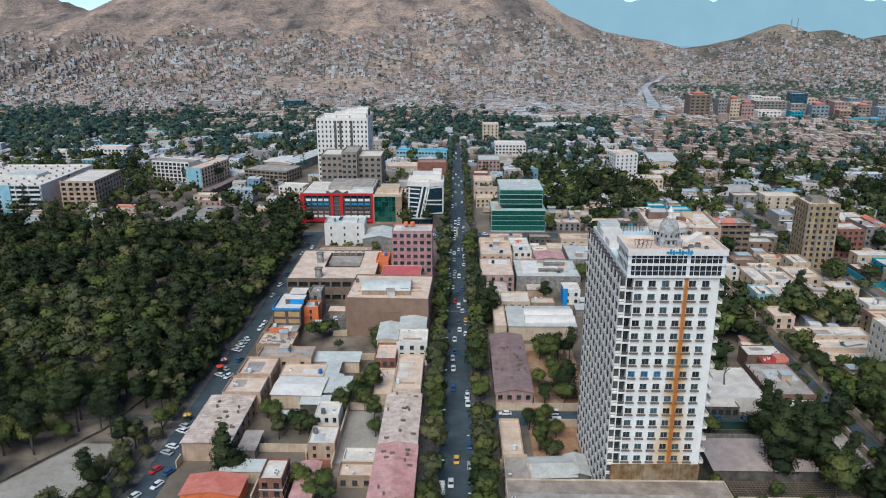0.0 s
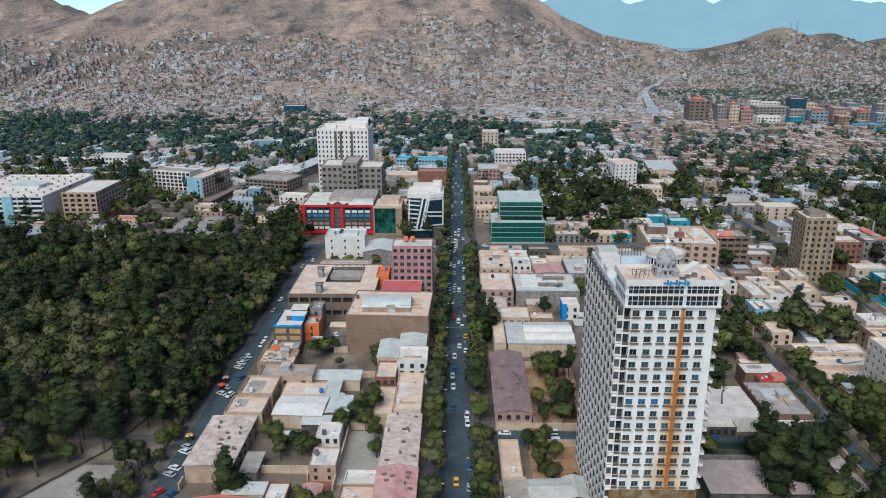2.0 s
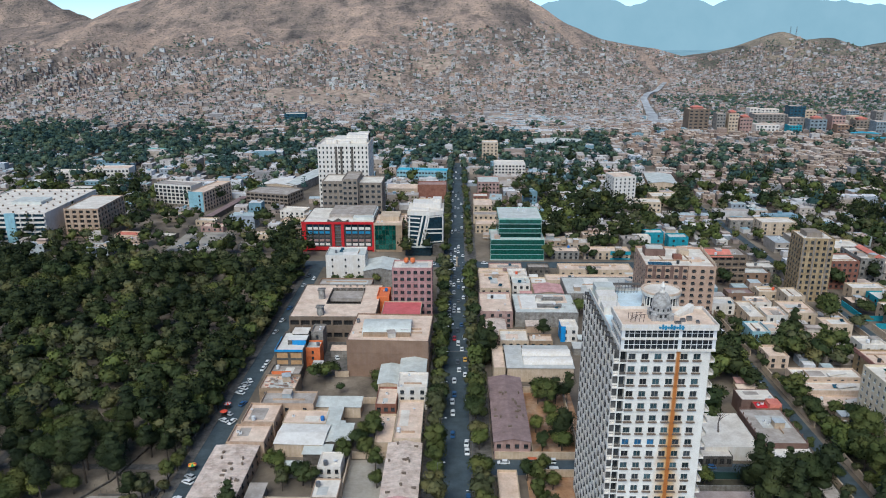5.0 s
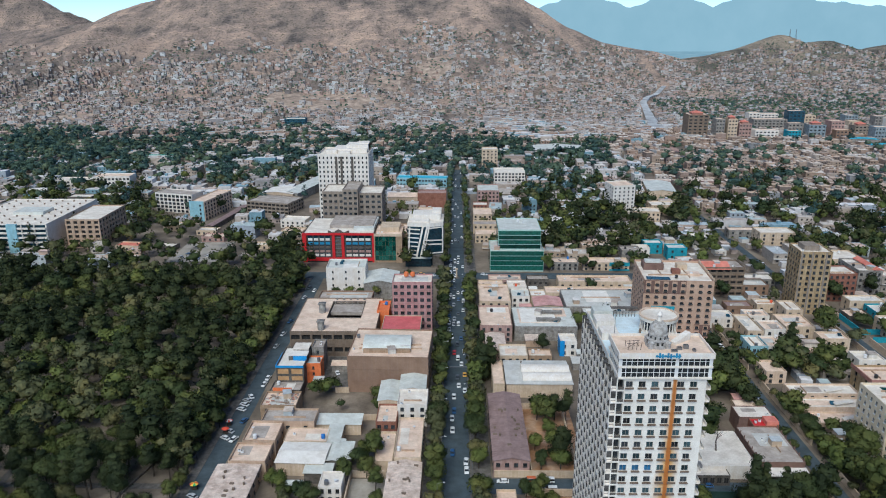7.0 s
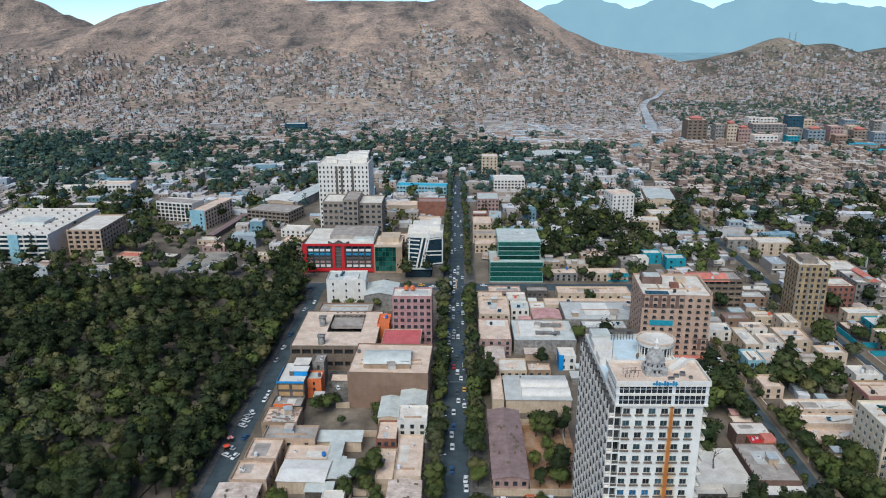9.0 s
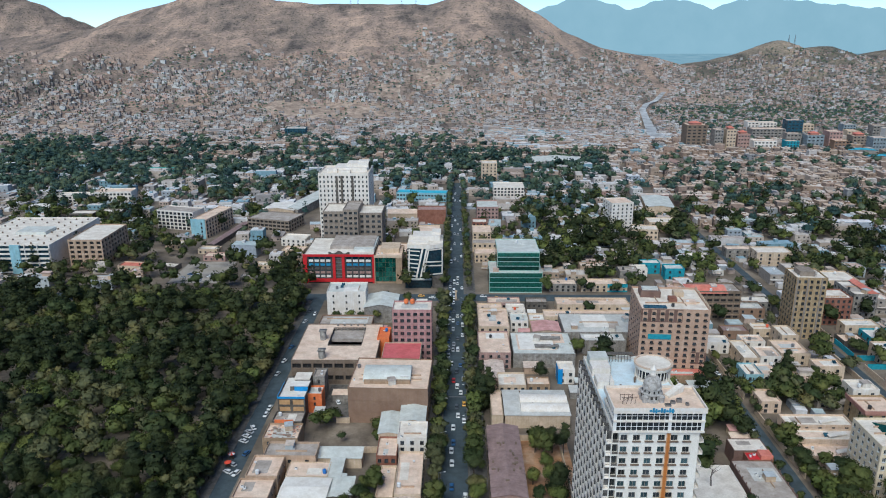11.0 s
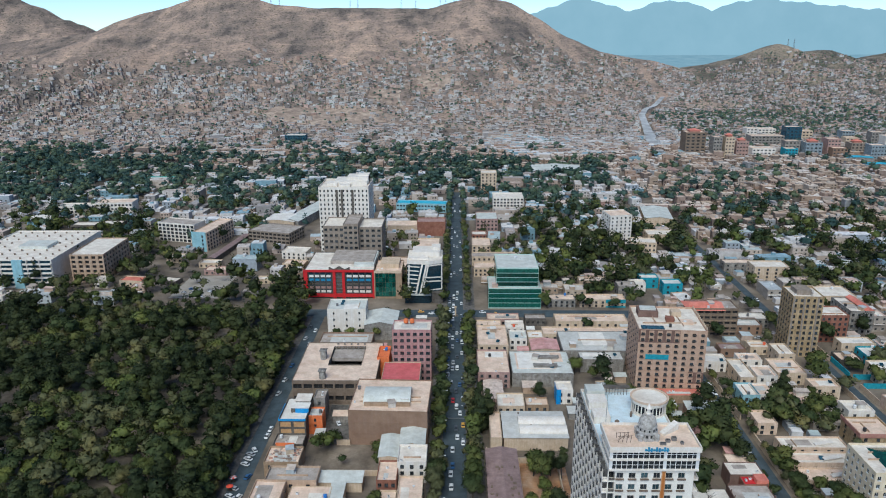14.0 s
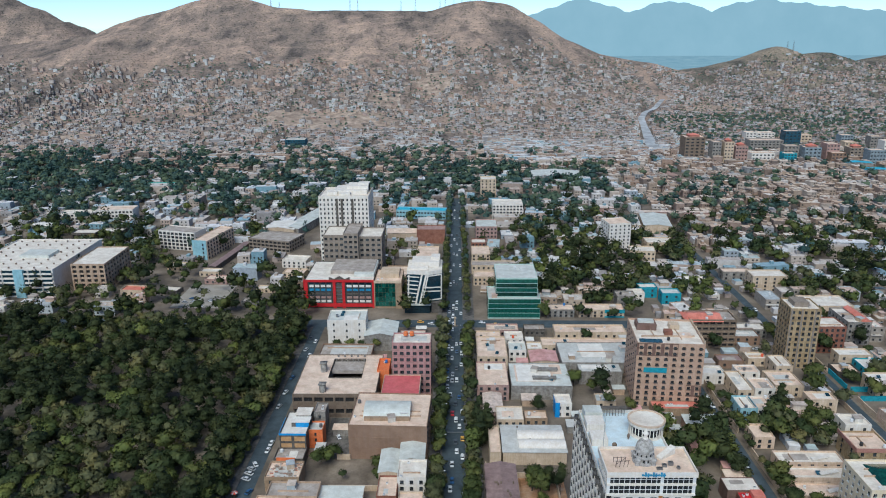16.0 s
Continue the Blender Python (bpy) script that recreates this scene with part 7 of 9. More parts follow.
def tree(kind, x, y, scale=1.0, z=0.0, group="", near=False):
    if y > 262 and not near:
        _far.append((kind, x, y, z, scale))
        return
    k = int(rng.integers(4))
    tr, cr, _, _ = PROTOS[kind, k]
    t = new("tree", tr)
    t.matrix_world = pose(x, y, z, 0, 0, rng.uniform(0, 360)) @ Matrix.Diagonal((scale * rng.uniform(0.9, 1.15), scale * rng.uniform(0.9, 1.15), scale, 1))
    tagged(t, LABELS[kind], "tree", group)
    c = new("crown", cr)
    c.parent = t


def woods(name, label, rows):
    """Many far trees as one mesh. rows: kind, x, y, z, scale."""
    by = {}
    for kind, x, y, z, s in rows:
        lod = 0 if y < 450 else 1 if y < 760 else 2 if y < 1080 else 3
        lv = FAR[kind, int(rng.integers(3)), lod]
        a = rng.uniform(0, 6.28)
        w = s * rng.uniform(0.95, 1.25) * (1.0 if lod < 2 else 1.25)
        R = np.array([[math.cos(a), -math.sin(a), 0], [math.sin(a), math.cos(a), 0], [0, 0, 1]]) * np.array([[w], [w], [s]])
        # distant trees take the leaf colours that carry haze
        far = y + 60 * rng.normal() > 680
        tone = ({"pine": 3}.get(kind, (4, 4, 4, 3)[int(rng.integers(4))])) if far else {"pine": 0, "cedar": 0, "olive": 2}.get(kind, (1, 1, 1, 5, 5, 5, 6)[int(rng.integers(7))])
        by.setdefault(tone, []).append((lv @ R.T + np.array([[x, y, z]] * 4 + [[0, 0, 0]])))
    co, idx = [], []
    for m, parts in by.items():
        c = np.concatenate(parts)
        co.append(c)
        idx.append(np.full(len(c), m))
    co = np.concatenate(co)
    up = co[:, 4] / np.linalg.norm(co[:, 4], axis=1)[:, None]
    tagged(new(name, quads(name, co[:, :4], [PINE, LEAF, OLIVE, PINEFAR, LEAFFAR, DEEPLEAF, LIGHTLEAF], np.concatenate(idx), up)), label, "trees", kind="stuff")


def on_road(x, y, pad=0.0):
    return (-12 - pad < x < 14 + pad and y < 800) or (432 - pad < y < 448 + pad and -420 < x < 135) or (125 - pad < x < 134.5 + pad and y < 425) or (198 - pad < x < 207 + pad and 235 < y < 805) or (-97 - pad < x < -82 + pad and y < 440)


def visible(x, y, pad=25):
    return abs(x + 0.019 * y) < 0.6 * y + 26 + pad


# park: pines at the back and along the street, broadleaved trees inside
_far = []
_n = 0
for _gx in np.arange(-335, -95, 7.3):
    for _gy in np.arange(118, 431, 7.3):
        x, y = _gx + rng.uniform(-2.6, 2.6), _gy + rng.uniform(-2.6, 2.6)
        if not visible(x, y, 14) or (x < -102 and y < 128 + (x + 160) * 1.7 and y < 200) or x > -96.6:
            continue
        if -100 < x and rng.random() < 0.25:
            continue
        g = noise.noise(Vector((x / 45, y / 45, 1.0))) + 0.25 * noise.noise(Vector((x / 14, y / 14, 5.0)))
        if g < -0.72 or rng.random() < 0.04:
            continue
        if x > -128 and y > 200 and rng.random() < 0.1:
            continue
        kind = "pine" if (x > -128 and y < 330 and rng.random() < 0.45) or (g + 0.16 * rng.normal() > 0.14 if y > 215 else g + 0.2 * rng.normal() > 0.2) else ("olive" if rng.random() < 0.38 else "broad")
        sc = rng.uniform(0.85, 1.35) if kind == "pine" else rng.uniform(0.75, 1.5)
        if _n < 175 and y < 250 + 40 * (rng.random() - 0.5) :
            tree(kind, x, y, sc, 0.1, "park trees")
            _n += 1
        else:
            _far.append((kind, x, y, 0.1, sc))
# avenue trees
for _side in (-6.9, 8.3):
    y = 120.0
    while y < 800:
        y += rng.uniform(3.4, 6.6) if y < 430 else rng.uniform(4.2, 7)
        if 428 < y < 452 or (_side > 0 and 209 < y < 226):
            continue
        kind = ("broad", "broad", "olive", "olive", "broad")[int(rng.integers(5))]
        if rng.random() < 0.13:
            continue
        sc = rng.uniform(0.8, 1.3) if y < 430 else rng.uniform(0.65, 1.0)
        if y < 335:
            tree(kind, _side + rng.uniform(-0.8, 0.8), y, sc, 0.15, "avenue trees")
        else:
            _far.append((kind, (_side if y < 640 else _side * 0.9) + rng.uniform(-0.8, 0.8), y, 0.1, sc))
for _side in (125.0, 135.6):
    y = 175.0
    while y < 420:
        y += rng.uniform(5, 12)
        if free(_side, y, 0.5):
            tree("broad" if rng.random() < 0.8 else "olive", _side + rng.uniform(-0.8, 0.8), y, rng.uniform(0.5, 0.8), 0, "street trees")
for _x, _y, _sz in ((136.4, 226, 1.05), (137.5, 232, 1.15), (136.0, 238, 0.95), (138.2, 245, 0.9), (136.8, 262, 1.0), (137.6, 267, 1.1), (136.5, 218, 1.1), (139.0, 222, 1.2)):
    _far.append(("broad", _x, _y, 0, _sz))
for _ in range(22):
    x, y = rng.uniform(119.5, 124.5), rng.uniform(205, 330)
    if free(x, y, 1.0):
        _far.append((("broad", "broad", "pine")[int(rng.integers(3))], x, y, 0, rng.uniform(0.7, 1.15)))
y = 150.0
while y < 428:
    y += rng.uniform(5, 11)
    tree("olive" if rng.random() < 0.4 else "broad", rng.uniform(-95.2, -93), y, rng.uniform(0.55, 0.9), 0.15, "park trees")
for _ in range(95):
    y = rng.uniform(222, 431)
    _far.append((("olive", "broad", "broad", "pine")[int(rng.integers(4))], rng.uniform(-106, -96) + 0.012 * (y - 222), y, 0.1, rng.uniform(0.85, 1.35)))
for _ in range(70):
    _far.append((("broad", "broad", "pine", "olive")[int(rng.integers(4))], rng.uniform(-300, -98), rng.uniform(420, 431.5), 0.1, rng.uniform(0.8, 1.15)))
for _ in range(50):
    x = rng.uniform(-270, -112)
    _far.append((("broad", "broad", "pine")[int(rng.integers(3))], x, rng.uniform(449, 456), 0.0, rng.uniform(0.35, 0.6) if -205 < x < -150 else rng.uniform(0.7, 1.0)))
# scrub between the court and the street
for _ in range(16):
    tree("olive" if rng.random() < 0.6 else "broad", rng.uniform(-101, -97), rng.uniform(158, 206), rng.uniform(0.5, 0.95), 0.1, "park trees")
# single trees in yards
for _kd, _x, _y, _s in (("cedar", -67, 184, 1.15), ("broad", -31, 222, 1.0), ("broad", -29, 232, 1.1), ("broad", -34, 227, 0.9), ("broad", -25.5, 205, 0.8), ("broad", -60, 214, 0.9), ("olive", -56, 203, 0.7), ("broad", -52, 209, 0.8),
                         ("broad", -47, 205, 0.8), ("broad", -44, 178, 0.9), ("broad", -40, 172, 0.8), ("broad", -57, 283, 0.9), ("broad", -55, 278, 0.8), ("broad", -32, 268, 0.7), ("broad", 27, 206, 0.9), ("olive", 30, 193, 0.8), ("broad", 40.5, 206, 1.0), ("broad", 41, 194, 1.0), ("broad", 26, 198, 0.8), ("pine", 42, 200, 0.8), ("broad", 30, 215, 0.8), ("broad", 32, 205, 0.8),
                         ("broad", 41, 201, 0.9), ("broad", 28, 196, 0.7), ("broad", 33, 262, 1.0), ("broad", 36, 250, 0.9), ("cedar", 37.5, 231, 0.95), ("pine", 38.5, 233, 1.2), ("broad", 30, 240, 0.9), ("broad", 31, 228, 0.8), ("pine", 44, 258, 0.9), ("olive", 36, 190, 0.5),
                         ("cedar", 97, 205, 1.05), ("cedar", 101, 207, 0.95), ("cedar", 109, 209, 0.8), ("cedar", 103, 190, 1.05), ("cedar", 94, 187, 1.2), ("cedar", 106, 186, 0.95), ("cedar", 111, 180, 0.9), ("broad", 115, 207, 1.1), ("broad", 82, 208, 0.7), ("cedar", 127, 187, 1.2), ("cedar", 121, 180, 0.95), ("cedar", 129, 178, 1.2), ("cedar", 134, 170, 0.95), ("broad", 140, 164, 1.5), ("pine", 138, 198, 1.2), ("broad", 138, 207, 1.3), ("cedar", 137, 190, 0.9), ("broad", 138, 180, 1.5), ("cedar", 144, 172, 0.9), ("broad", 122, 170, 1.3), ("broad", 104, 172, 1.2), ("broad", 88, 173, 0.5), ("broad", 76, 168, 0.5), ("olive", 82, 167, 0.5), ("broad", 95, 168, 0.6), ("cedar", 114, 172, 0.6), ("broad", 100, 166, 0.6), ("broad", 110, 165, 0.7), ("cedar", 118, 205, 0.7), ("broad", 74, 180, 0.45), ("cedar", 124, 166, 0.9), ("cedar", 133, 162, 0.9), ("broad", 137, 215, 1.0), ("broad", 140, 225, 1.0), ("broad", 138, 238, 0.9), ("broad", 136, 200, 1.1),
                         ("broad", 142, 188, 1.0), ("broad", 148, 178, 1.1), ("broad", 156, 196, 1.0), ("broad", 150, 205, 1.0), ("pine", 86, 262, 0.9), ("broad", 92, 268, 0.9), ("broad", 99, 285, 0.9), ("broad", 104, 295, 0.9), ("broad", 96, 300, 0.8), ("broad", 143, 182, 1.5), ("cedar", 150, 190, 1.1), ("broad", 146, 198, 1.4), ("broad", 158, 186, 1.5), ("broad", 152, 214, 1.3), ("broad", 145, 230, 1.2), ("broad", 147, 242, 1.1), ("broad", 156, 222, 1.2),
                         ("broad", 56, 366, 0.9), ("broad", 72, 344, 0.9), ("broad", 78, 340, 0.8), ("broad", 122, 296, 0.9), ("broad", 136.5, 308, 0.8), ("broad", 138, 318, 0.8), ("broad", 140, 335, 0.8),
                         ("broad", 160, 312, 1.0), ("broad", 152, 306, 1.0), ("broad", 168, 306, 1.1), ("broad", 172, 315, 1.0), ("broad", 178, 305, 0.9), ("broad", 135.5, 268, 0.8), ("broad", 136, 250, 0.9), ("broad", 80, 256, 1.1), ("broad", 88, 252, 1.1), ("broad", 76, 264, 1.2), ("broad", 84, 275, 1.1), ("broad", 94, 276, 1.2), ("broad", 103, 270, 1.1), ("olive", 100, 262, 1.0), ("broad", 110, 280, 1.2), ("broad", 118, 285, 1.1), ("broad", 90, 288, 1.2), ("broad", 80, 290, 1.2), ("pine", 74, 280, 0.9), ("broad", 110, 296, 1.1), ("broad", 90, 305, 1.1), ("broad", 82, 315, 1.0), ("broad", 76, 300, 1.1), ("broad", 100, 320, 0.8), ("broad", 119, 302, 1.0), ("broad", 78, 330, 0.9), ("broad", 88, 326, 0.9),
                         ("broad", 37, 240, 1.1), ("broad", 34, 268, 1.1), ("pine", 40, 262, 1.0), ("broad", 38, 228, 1.0), ("broad", 36, 256, 1.2), ("broad", 24, 210, 0.8), ("broad", 37, 208, 0.9), ("broad", 38, 196, 0.8), ("broad", -50, 206, 0.9), ("broad", -57, 208, 0.8), ("broad", -63, 216, 0.8), ("broad", -38, 218, 0.9), ("broad", -27, 214, 0.8), ("broad", -33, 234, 0.9), ("broad", -37, 176, 0.9), ("broad", -35, 169, 0.8), ("broad", -59, 276, 0.9), ("broad", -53, 285, 0.9), ("broad", -33, 274, 0.8), ("broad", -47, 268, 0.5), ("broad", -62, 398, 0.8), ("broad", -54, 400, 0.8), ("broad", -70, 397, 0.7), ("broad", -46, 397, 0.8), ("broad", -72, 428, 0.9), ("broad", -58, 429, 0.9), ("broad", -44, 428, 0.9), ("broad", -30, 428, 0.8)):
    if _s > 0.1 and not (36.5 < _x < 66 and _y < 208.5) and not (10 < _x < 72 and _y < 165):
        tree(_kd, _x, _y, _s * (1.22 if _x > 70 and _y < 300 else 1.0), 0.0, "yard trees")

for _kd, _x, _y, _s in (("pine", 42, 323.7, 0.95), ("cedar", 12.5, 296, 1.35), ("cedar", 15.5, 302, 1.3), ("cedar", 12, 308, 1.15), ("broad", 64, 354, 1.25), ("cedar", 164, 331, 1.15)):
    tree(_kd, _x, _y, _s, 0.0, "yard trees", True)
for _ in range(26):
    _far.append((("broad", "broad", "olive")[int(rng.integers(3))], rng.uniform(142, 176), rng.uniform(294, 320), 0, rng.uniform(0.8, 1.3)))

# ---- sheds and lean-tos that fill the yards ----
SHEDROOFS = [SHEETBLUE, SHEETWHITE, SHEETRUST, ROOFGREY, ROOFPEACH, SHEETRED, PALEGREYROOF]
SHEDLABELS = ["yard shed with grey-blue sheet roof", "yard shed with white sheet roof", "yard shed with rusty sheet roof", "yard shed with grey flat roof", "yard shed with peach flat roof", "yard shed with faded red roof", "yard shed with pale grey roof"]
_ns = 0
for _ in range(900):
    x, y = (rng.uniform(-81, -12), rng.uniform(176, 432)) if rng.random() < 0.5 else (rng.uniform(15, 124), rng.uniform(224, 430))
    w, d = rng.uniform(3.5, 8.5), rng.uniform(3, 6.5)
    if _ns >= 46 or on_road(x, y, 2) or not free(x, y, w / 2 + 0.5, d / 2 + 0.5) or (-40 < x < -22 and 190 < y < 222) or (24 < x < 47 and y < 272) or (x > 68 and y < 222) or (-62 < x < -30 and 258 < y < 286):
        continue
    k = int(rng.integers(7))
    shed("shed", SHEDLABELS[k], x, y, w, d, rng.uniform(2.6, 3.8), 0, (CREAM, DARKCONC, PEACHTAN, CONCRETE)[int(rng.integers(4))], SHEDROOFS[k], 0.5, mono=True)
    claim(x, y, w / 2, d / 2)
    _ns += 1

# ---- the rest of the town ----
def small_house(x, y, w, d, h, rot):
    t = block("house", ("flat-roofed plaster house in the crowded town", "mud-plastered house with flat pale roof", "two-storey rendered house with parapet")[int(rng.integers(3))], "house", x, y, w, d, h, rot, TOWNMIX, ROOFMIX, front=2 if w < 11 else 3, win=(1.4, 1.4), sill=False, parapet=0.6, group="town houses")
    if rng.random() < 0.7:
        u = Shape()
        a, b = rng.uniform(0.3, 0.5) * w, rng.uniform(0.35, 0.6) * d
        ux, uy = rng.uniform(-0.5, 0.5) * (w - a - 0.8), (d - b) / 2 - 0.4
        u.box(ux - a / 2, uy - b / 2, h - 0.7, ux + a / 2, uy + b / 2, h + 2.1)
        u.box(ux - a / 2 - 0.3, uy - b / 2 - 0.7, h + 2.1, ux + a / 2 + 0.3, uy + b / 2 + 0.2, h + 2.3, 1, bottom=True)
        part("upper_room", u, [TOWNMIX, ROOFMIX], t)
    if rng.random() < 0.5:
        v = Shape()
        v.box(-w / 2, -d / 2 - 1.5, h * 0.5 - 0.1, w / 2 * rng.uniform(-0.2, 1), -d / 2 - 0.01, h * 0.5 + 0.12, bottom=True)
        part("canopy", v, ROOFMIX, t)
    return t


_fill, _fidx, _wn2 = [], [], 0
_cand = []
for _gy in np.arange(180, 1120, 14.0):
    for _gx in np.arange(-760, 780, 15.0):
        x, y = _gx + rng.uniform(-3, 3), _gy + rng.uniform(-3, 3)
        if not visible(x, y) or on_road(x, y, 6) or (x < -90 and y < 452) or (abs(x - 284) < 16 and abs(y - 918) < 50):
            continue
        _cand.append((x, y))
_cand.sort(key=lambda p: p[1])
for x, y in _cand:
    east = x > 200 and y > 640
    green = 0.8 + 0.35 * noise.noise(Vector((x / 130, y / 130, 2.0)))
    if east:
        green -= 0.5
    if y > 900 and -330 < x < 180:
        green += 0.25
    if x < -300 and y > 760:
        green += 0.22
    if -270 < x < -100 and y < 565 and rng.random() < 0.7 or (-200 < x < -160 and 462 < y < 516):
        continue
    w, d = rng.uniform(8, 14.5), rng.uniform(7, 12.5)
    if y > 450 and not east and rng.random() < 0.5:
        w, d = (rng.uniform(15, 30), rng.uniform(7, 11)) if rng.random() < 0.65 else (rng.uniform(7, 11), rng.uniform(14, 24))
    h = rng.choice([3.6, 4.2, 6.8, 7.2, 10.0], p=[0.25, 0.2, 0.28, 0.2, 0.07])
    west, mid = x < -95 and y > 446, 14 < x < 340 and 452 < y < 870
    thin = 0.74 if west or (mid and x < 210) else 0.8 if mid or (x < -200 and y > 680) or (-270 < x < -100 and y < 580) or (-160 < x < 160 and 860 < y < 985) else 1.0
    if rng.random() < thin * (0.88 - 0.45 * max(0, green - 0.45)) and free(x, y, w / 2 + 0.4, d / 2 + 0.4) and not (-84 < x < 44 and y < 436) and not (44 < x < 136 and y < 330) and not (-112 < x < -6 and 440 < y < 470):
        claim(x, y, w / 2, d / 2)
        rot = rng.choice([0, 0, 0, 3, -4, 8]) if not east else rng.uniform(-20, 20)
        if _wn2 < 64:
            small_house(x, y, w, d, h, rot)
            _wn2 += 1
        else:
            a = radians(rot)
            mt = (3, 4) if (east or y > 930) else (0, 1)
            _fill.append((x, y, 0, w, d, h, a))
            _fidx.append(mt)
            for sx in (-0.28, 0.05, 0.3):
                for k in range(1 if h < 5 else 2):
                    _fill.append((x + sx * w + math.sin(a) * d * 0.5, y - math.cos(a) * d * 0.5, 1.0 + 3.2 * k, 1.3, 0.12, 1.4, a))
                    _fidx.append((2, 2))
            _fill.append((x + rng.uniform(-2, 2), y + 1.5, h, rng.uniform(2, 4), rng.uniform(2, 4), rng.uniform(0.6, 2.2), a))
            _fidx.append(mt)
            if rng.random() < 0.5:
                _fill.append((x + w * 0.8, y, 0, 5, d, 3.2, a))
                _fidx.append(mt)
for _ in range(1500):
    x, y = rng.uniform(134, 330), rng.uniform(216, 560)
    w, d = rng.uniform(4, 9), rng.uniform(3.5, 7)
    if not visible(x, y) or on_road(x, y, 4) or (x < 160 and y < 245) or noise.noise(Vector((x / 45, y / 45, 27.0))) > 0.25 or not free(x, y, w / 2 + 0.8, d / 2 + 0.8):
        continue
    claim(x, y, w / 2, d / 2)
    _fill.append((x, y, 0, w, d, rng.uniform(2.7, 3.6), rng.choice([0, 0, 0.1, -0.08])))
    _fidx.append((0, 1))
for _gy in np.arange(600, 1130, 9.5):
    for _gx in np.arange(150, 760, 9.5):
        x, y = _gx + rng.uniform(-2, 2), _gy + rng.uniform(-2, 2)
        w, d = rng.uniform(5, 10.5), rng.uniform(4.5, 8.5)
        q = noise.noise(Vector((x / 70, y / 70, 6.0)))
        if x < 200 + 60 * q or (abs(x - 284) < 14 and abs(y - 918) < 48) or not visible(x, y) or on_road(x, y, 4) or q > 0.32 or not free(x, y, w / 2 - 0.6, d / 2 - 0.6):
            continue
        claim(x, y, w / 2, d / 2)
        a = 0.5 * noise.noise(Vector((x / 160, y / 160, 2.5)))
        h = rng.choice([2.8, 3.2, 3.8, 6.2], p=[0.3, 0.35, 0.2, 0.15])
        _fill.append((x, y, 0, w, d, h, a))
        _fidx.append((3, 4))
        if rng.random() < 0.4:
            _fill.append((x + rng.uniform(-1.5, 1.5), y + 1, h, w * 0.4, d * 0.5, rng.uniform(0.6, 2.4), a))
            _fidx.append((3, 4))
        _fill.append((x + 0.2 * w + math.sin(a) * d * 0.5, y - math.cos(a) * d * 0.5, 0.8, 1.3, 0.12, 1.5, a))
        _fidx.append((2, 2))
for _ in range(13500):
    y = 236 + 890 * rng.random() ** 0.72
    x = rng.uniform(-0.66 * y - 20, 0.63 * y + 20)
    if on_road(x, y, 2.2) or (x < -90 and y < 450) or (-262 < x < -108 and 462 < y < 628 and rng.random() < 0.6) or (-84 < x < 72 and y < 436) or not free(x, y, 0.6):
        continue
    g = 0.62 + 0.5 * noise.noise(Vector((x / 120, y / 120, 2.0))) + 0.3 * noise.noise(Vector((x / 40, y / 40, 7.0)))
    if x > 200 and y > 640:
        g -= 0.16
    if y > 980 and x > 60:
        g -= 0.45
    if 50 < x < 330 and 470 < y < 780:
        g += 0.2
    if x < -200 and y > 680 or (-330 < x < 180 and 860 < y < 990) or (-270 < x < -100 and y < 580):
        g += 0.04
    if rng.random() < (g * 0.8 if g > 0.78 else g * 0.3):
        _far.append((("broad", "broad", "broad", "olive", "broad", "broad", "pine")[int(rng.integers(7))], x, y, 0, rng.uniform(0.8, 1.5)))
# gardens: tree cover in the quarters west and east of the avenue
for _n3, _x0, _x1, _y0, _y1, _lim in ((3300, -640, -95, 448, 1010, -0.1), (1300, 16, 340, 452, 900, 0.0), (300, 225, 420, 430, 640, 0.0)):
    for _ in range(_n3):
        x, y = rng.uniform(_x0, _x1), rng.uniform(_y0, _y1)
        if not visible(x, y, 10) or on_road(x, y, 2.2) or not free(x, y, 1.2):
            continue
        if noise.noise(Vector((x / 90, y / 70, 17.0))) + 0.4 * noise.noise(Vector((x / 30, y / 26, 18.0))) < _lim or (-262 < x < -108 and 462 < y < 628 and rng.random() < 0.75):
            continue
        _far.append((("broad", "broad", "broad", "pine", "broad", "olive")[int(rng.integers(6))], x, y, 0, rng.uniform(0.7, 1.3)))
for _ in range(12):
    x, y = rng.uniform(-122, -111), rng.uniform(452, 492)
    _far.append(("broad" if rng.random() < 0.5 else "pine", x, y, 0, rng.uniform(0.9, 1.3)))
for _kd, _x, _y, _s in (("pine", -157, 488, 1.7), ("broad", -155, 491, 1.7), ("broad", -147, 526, 1.6), ("broad", -142, 528, 1.4), ("pine", -115, 490, 1.6), ("broad", -207, 482, 1.3), ("broad", -213, 474, 1.2), ("broad", -203, 516, 1.1), ("pine", -236, 512, 1.5), ("broad", -243, 514, 1.5), ("broad", -250, 520, 1.4), ("broad", -125, 484, 1.0), ("broad", -130, 488, 1.1), ("broad", 60, 449.5, 0.9), ("broad", 82, 449, 1.0), ("broad", 88, 449.5, 0.8), ("broad", 104, 449, 0.9), ("broad", 116, 450, 1.1), ("broad", 122, 455, 1.2)):
    _far.append((_kd, _x, _y, 0, _s))
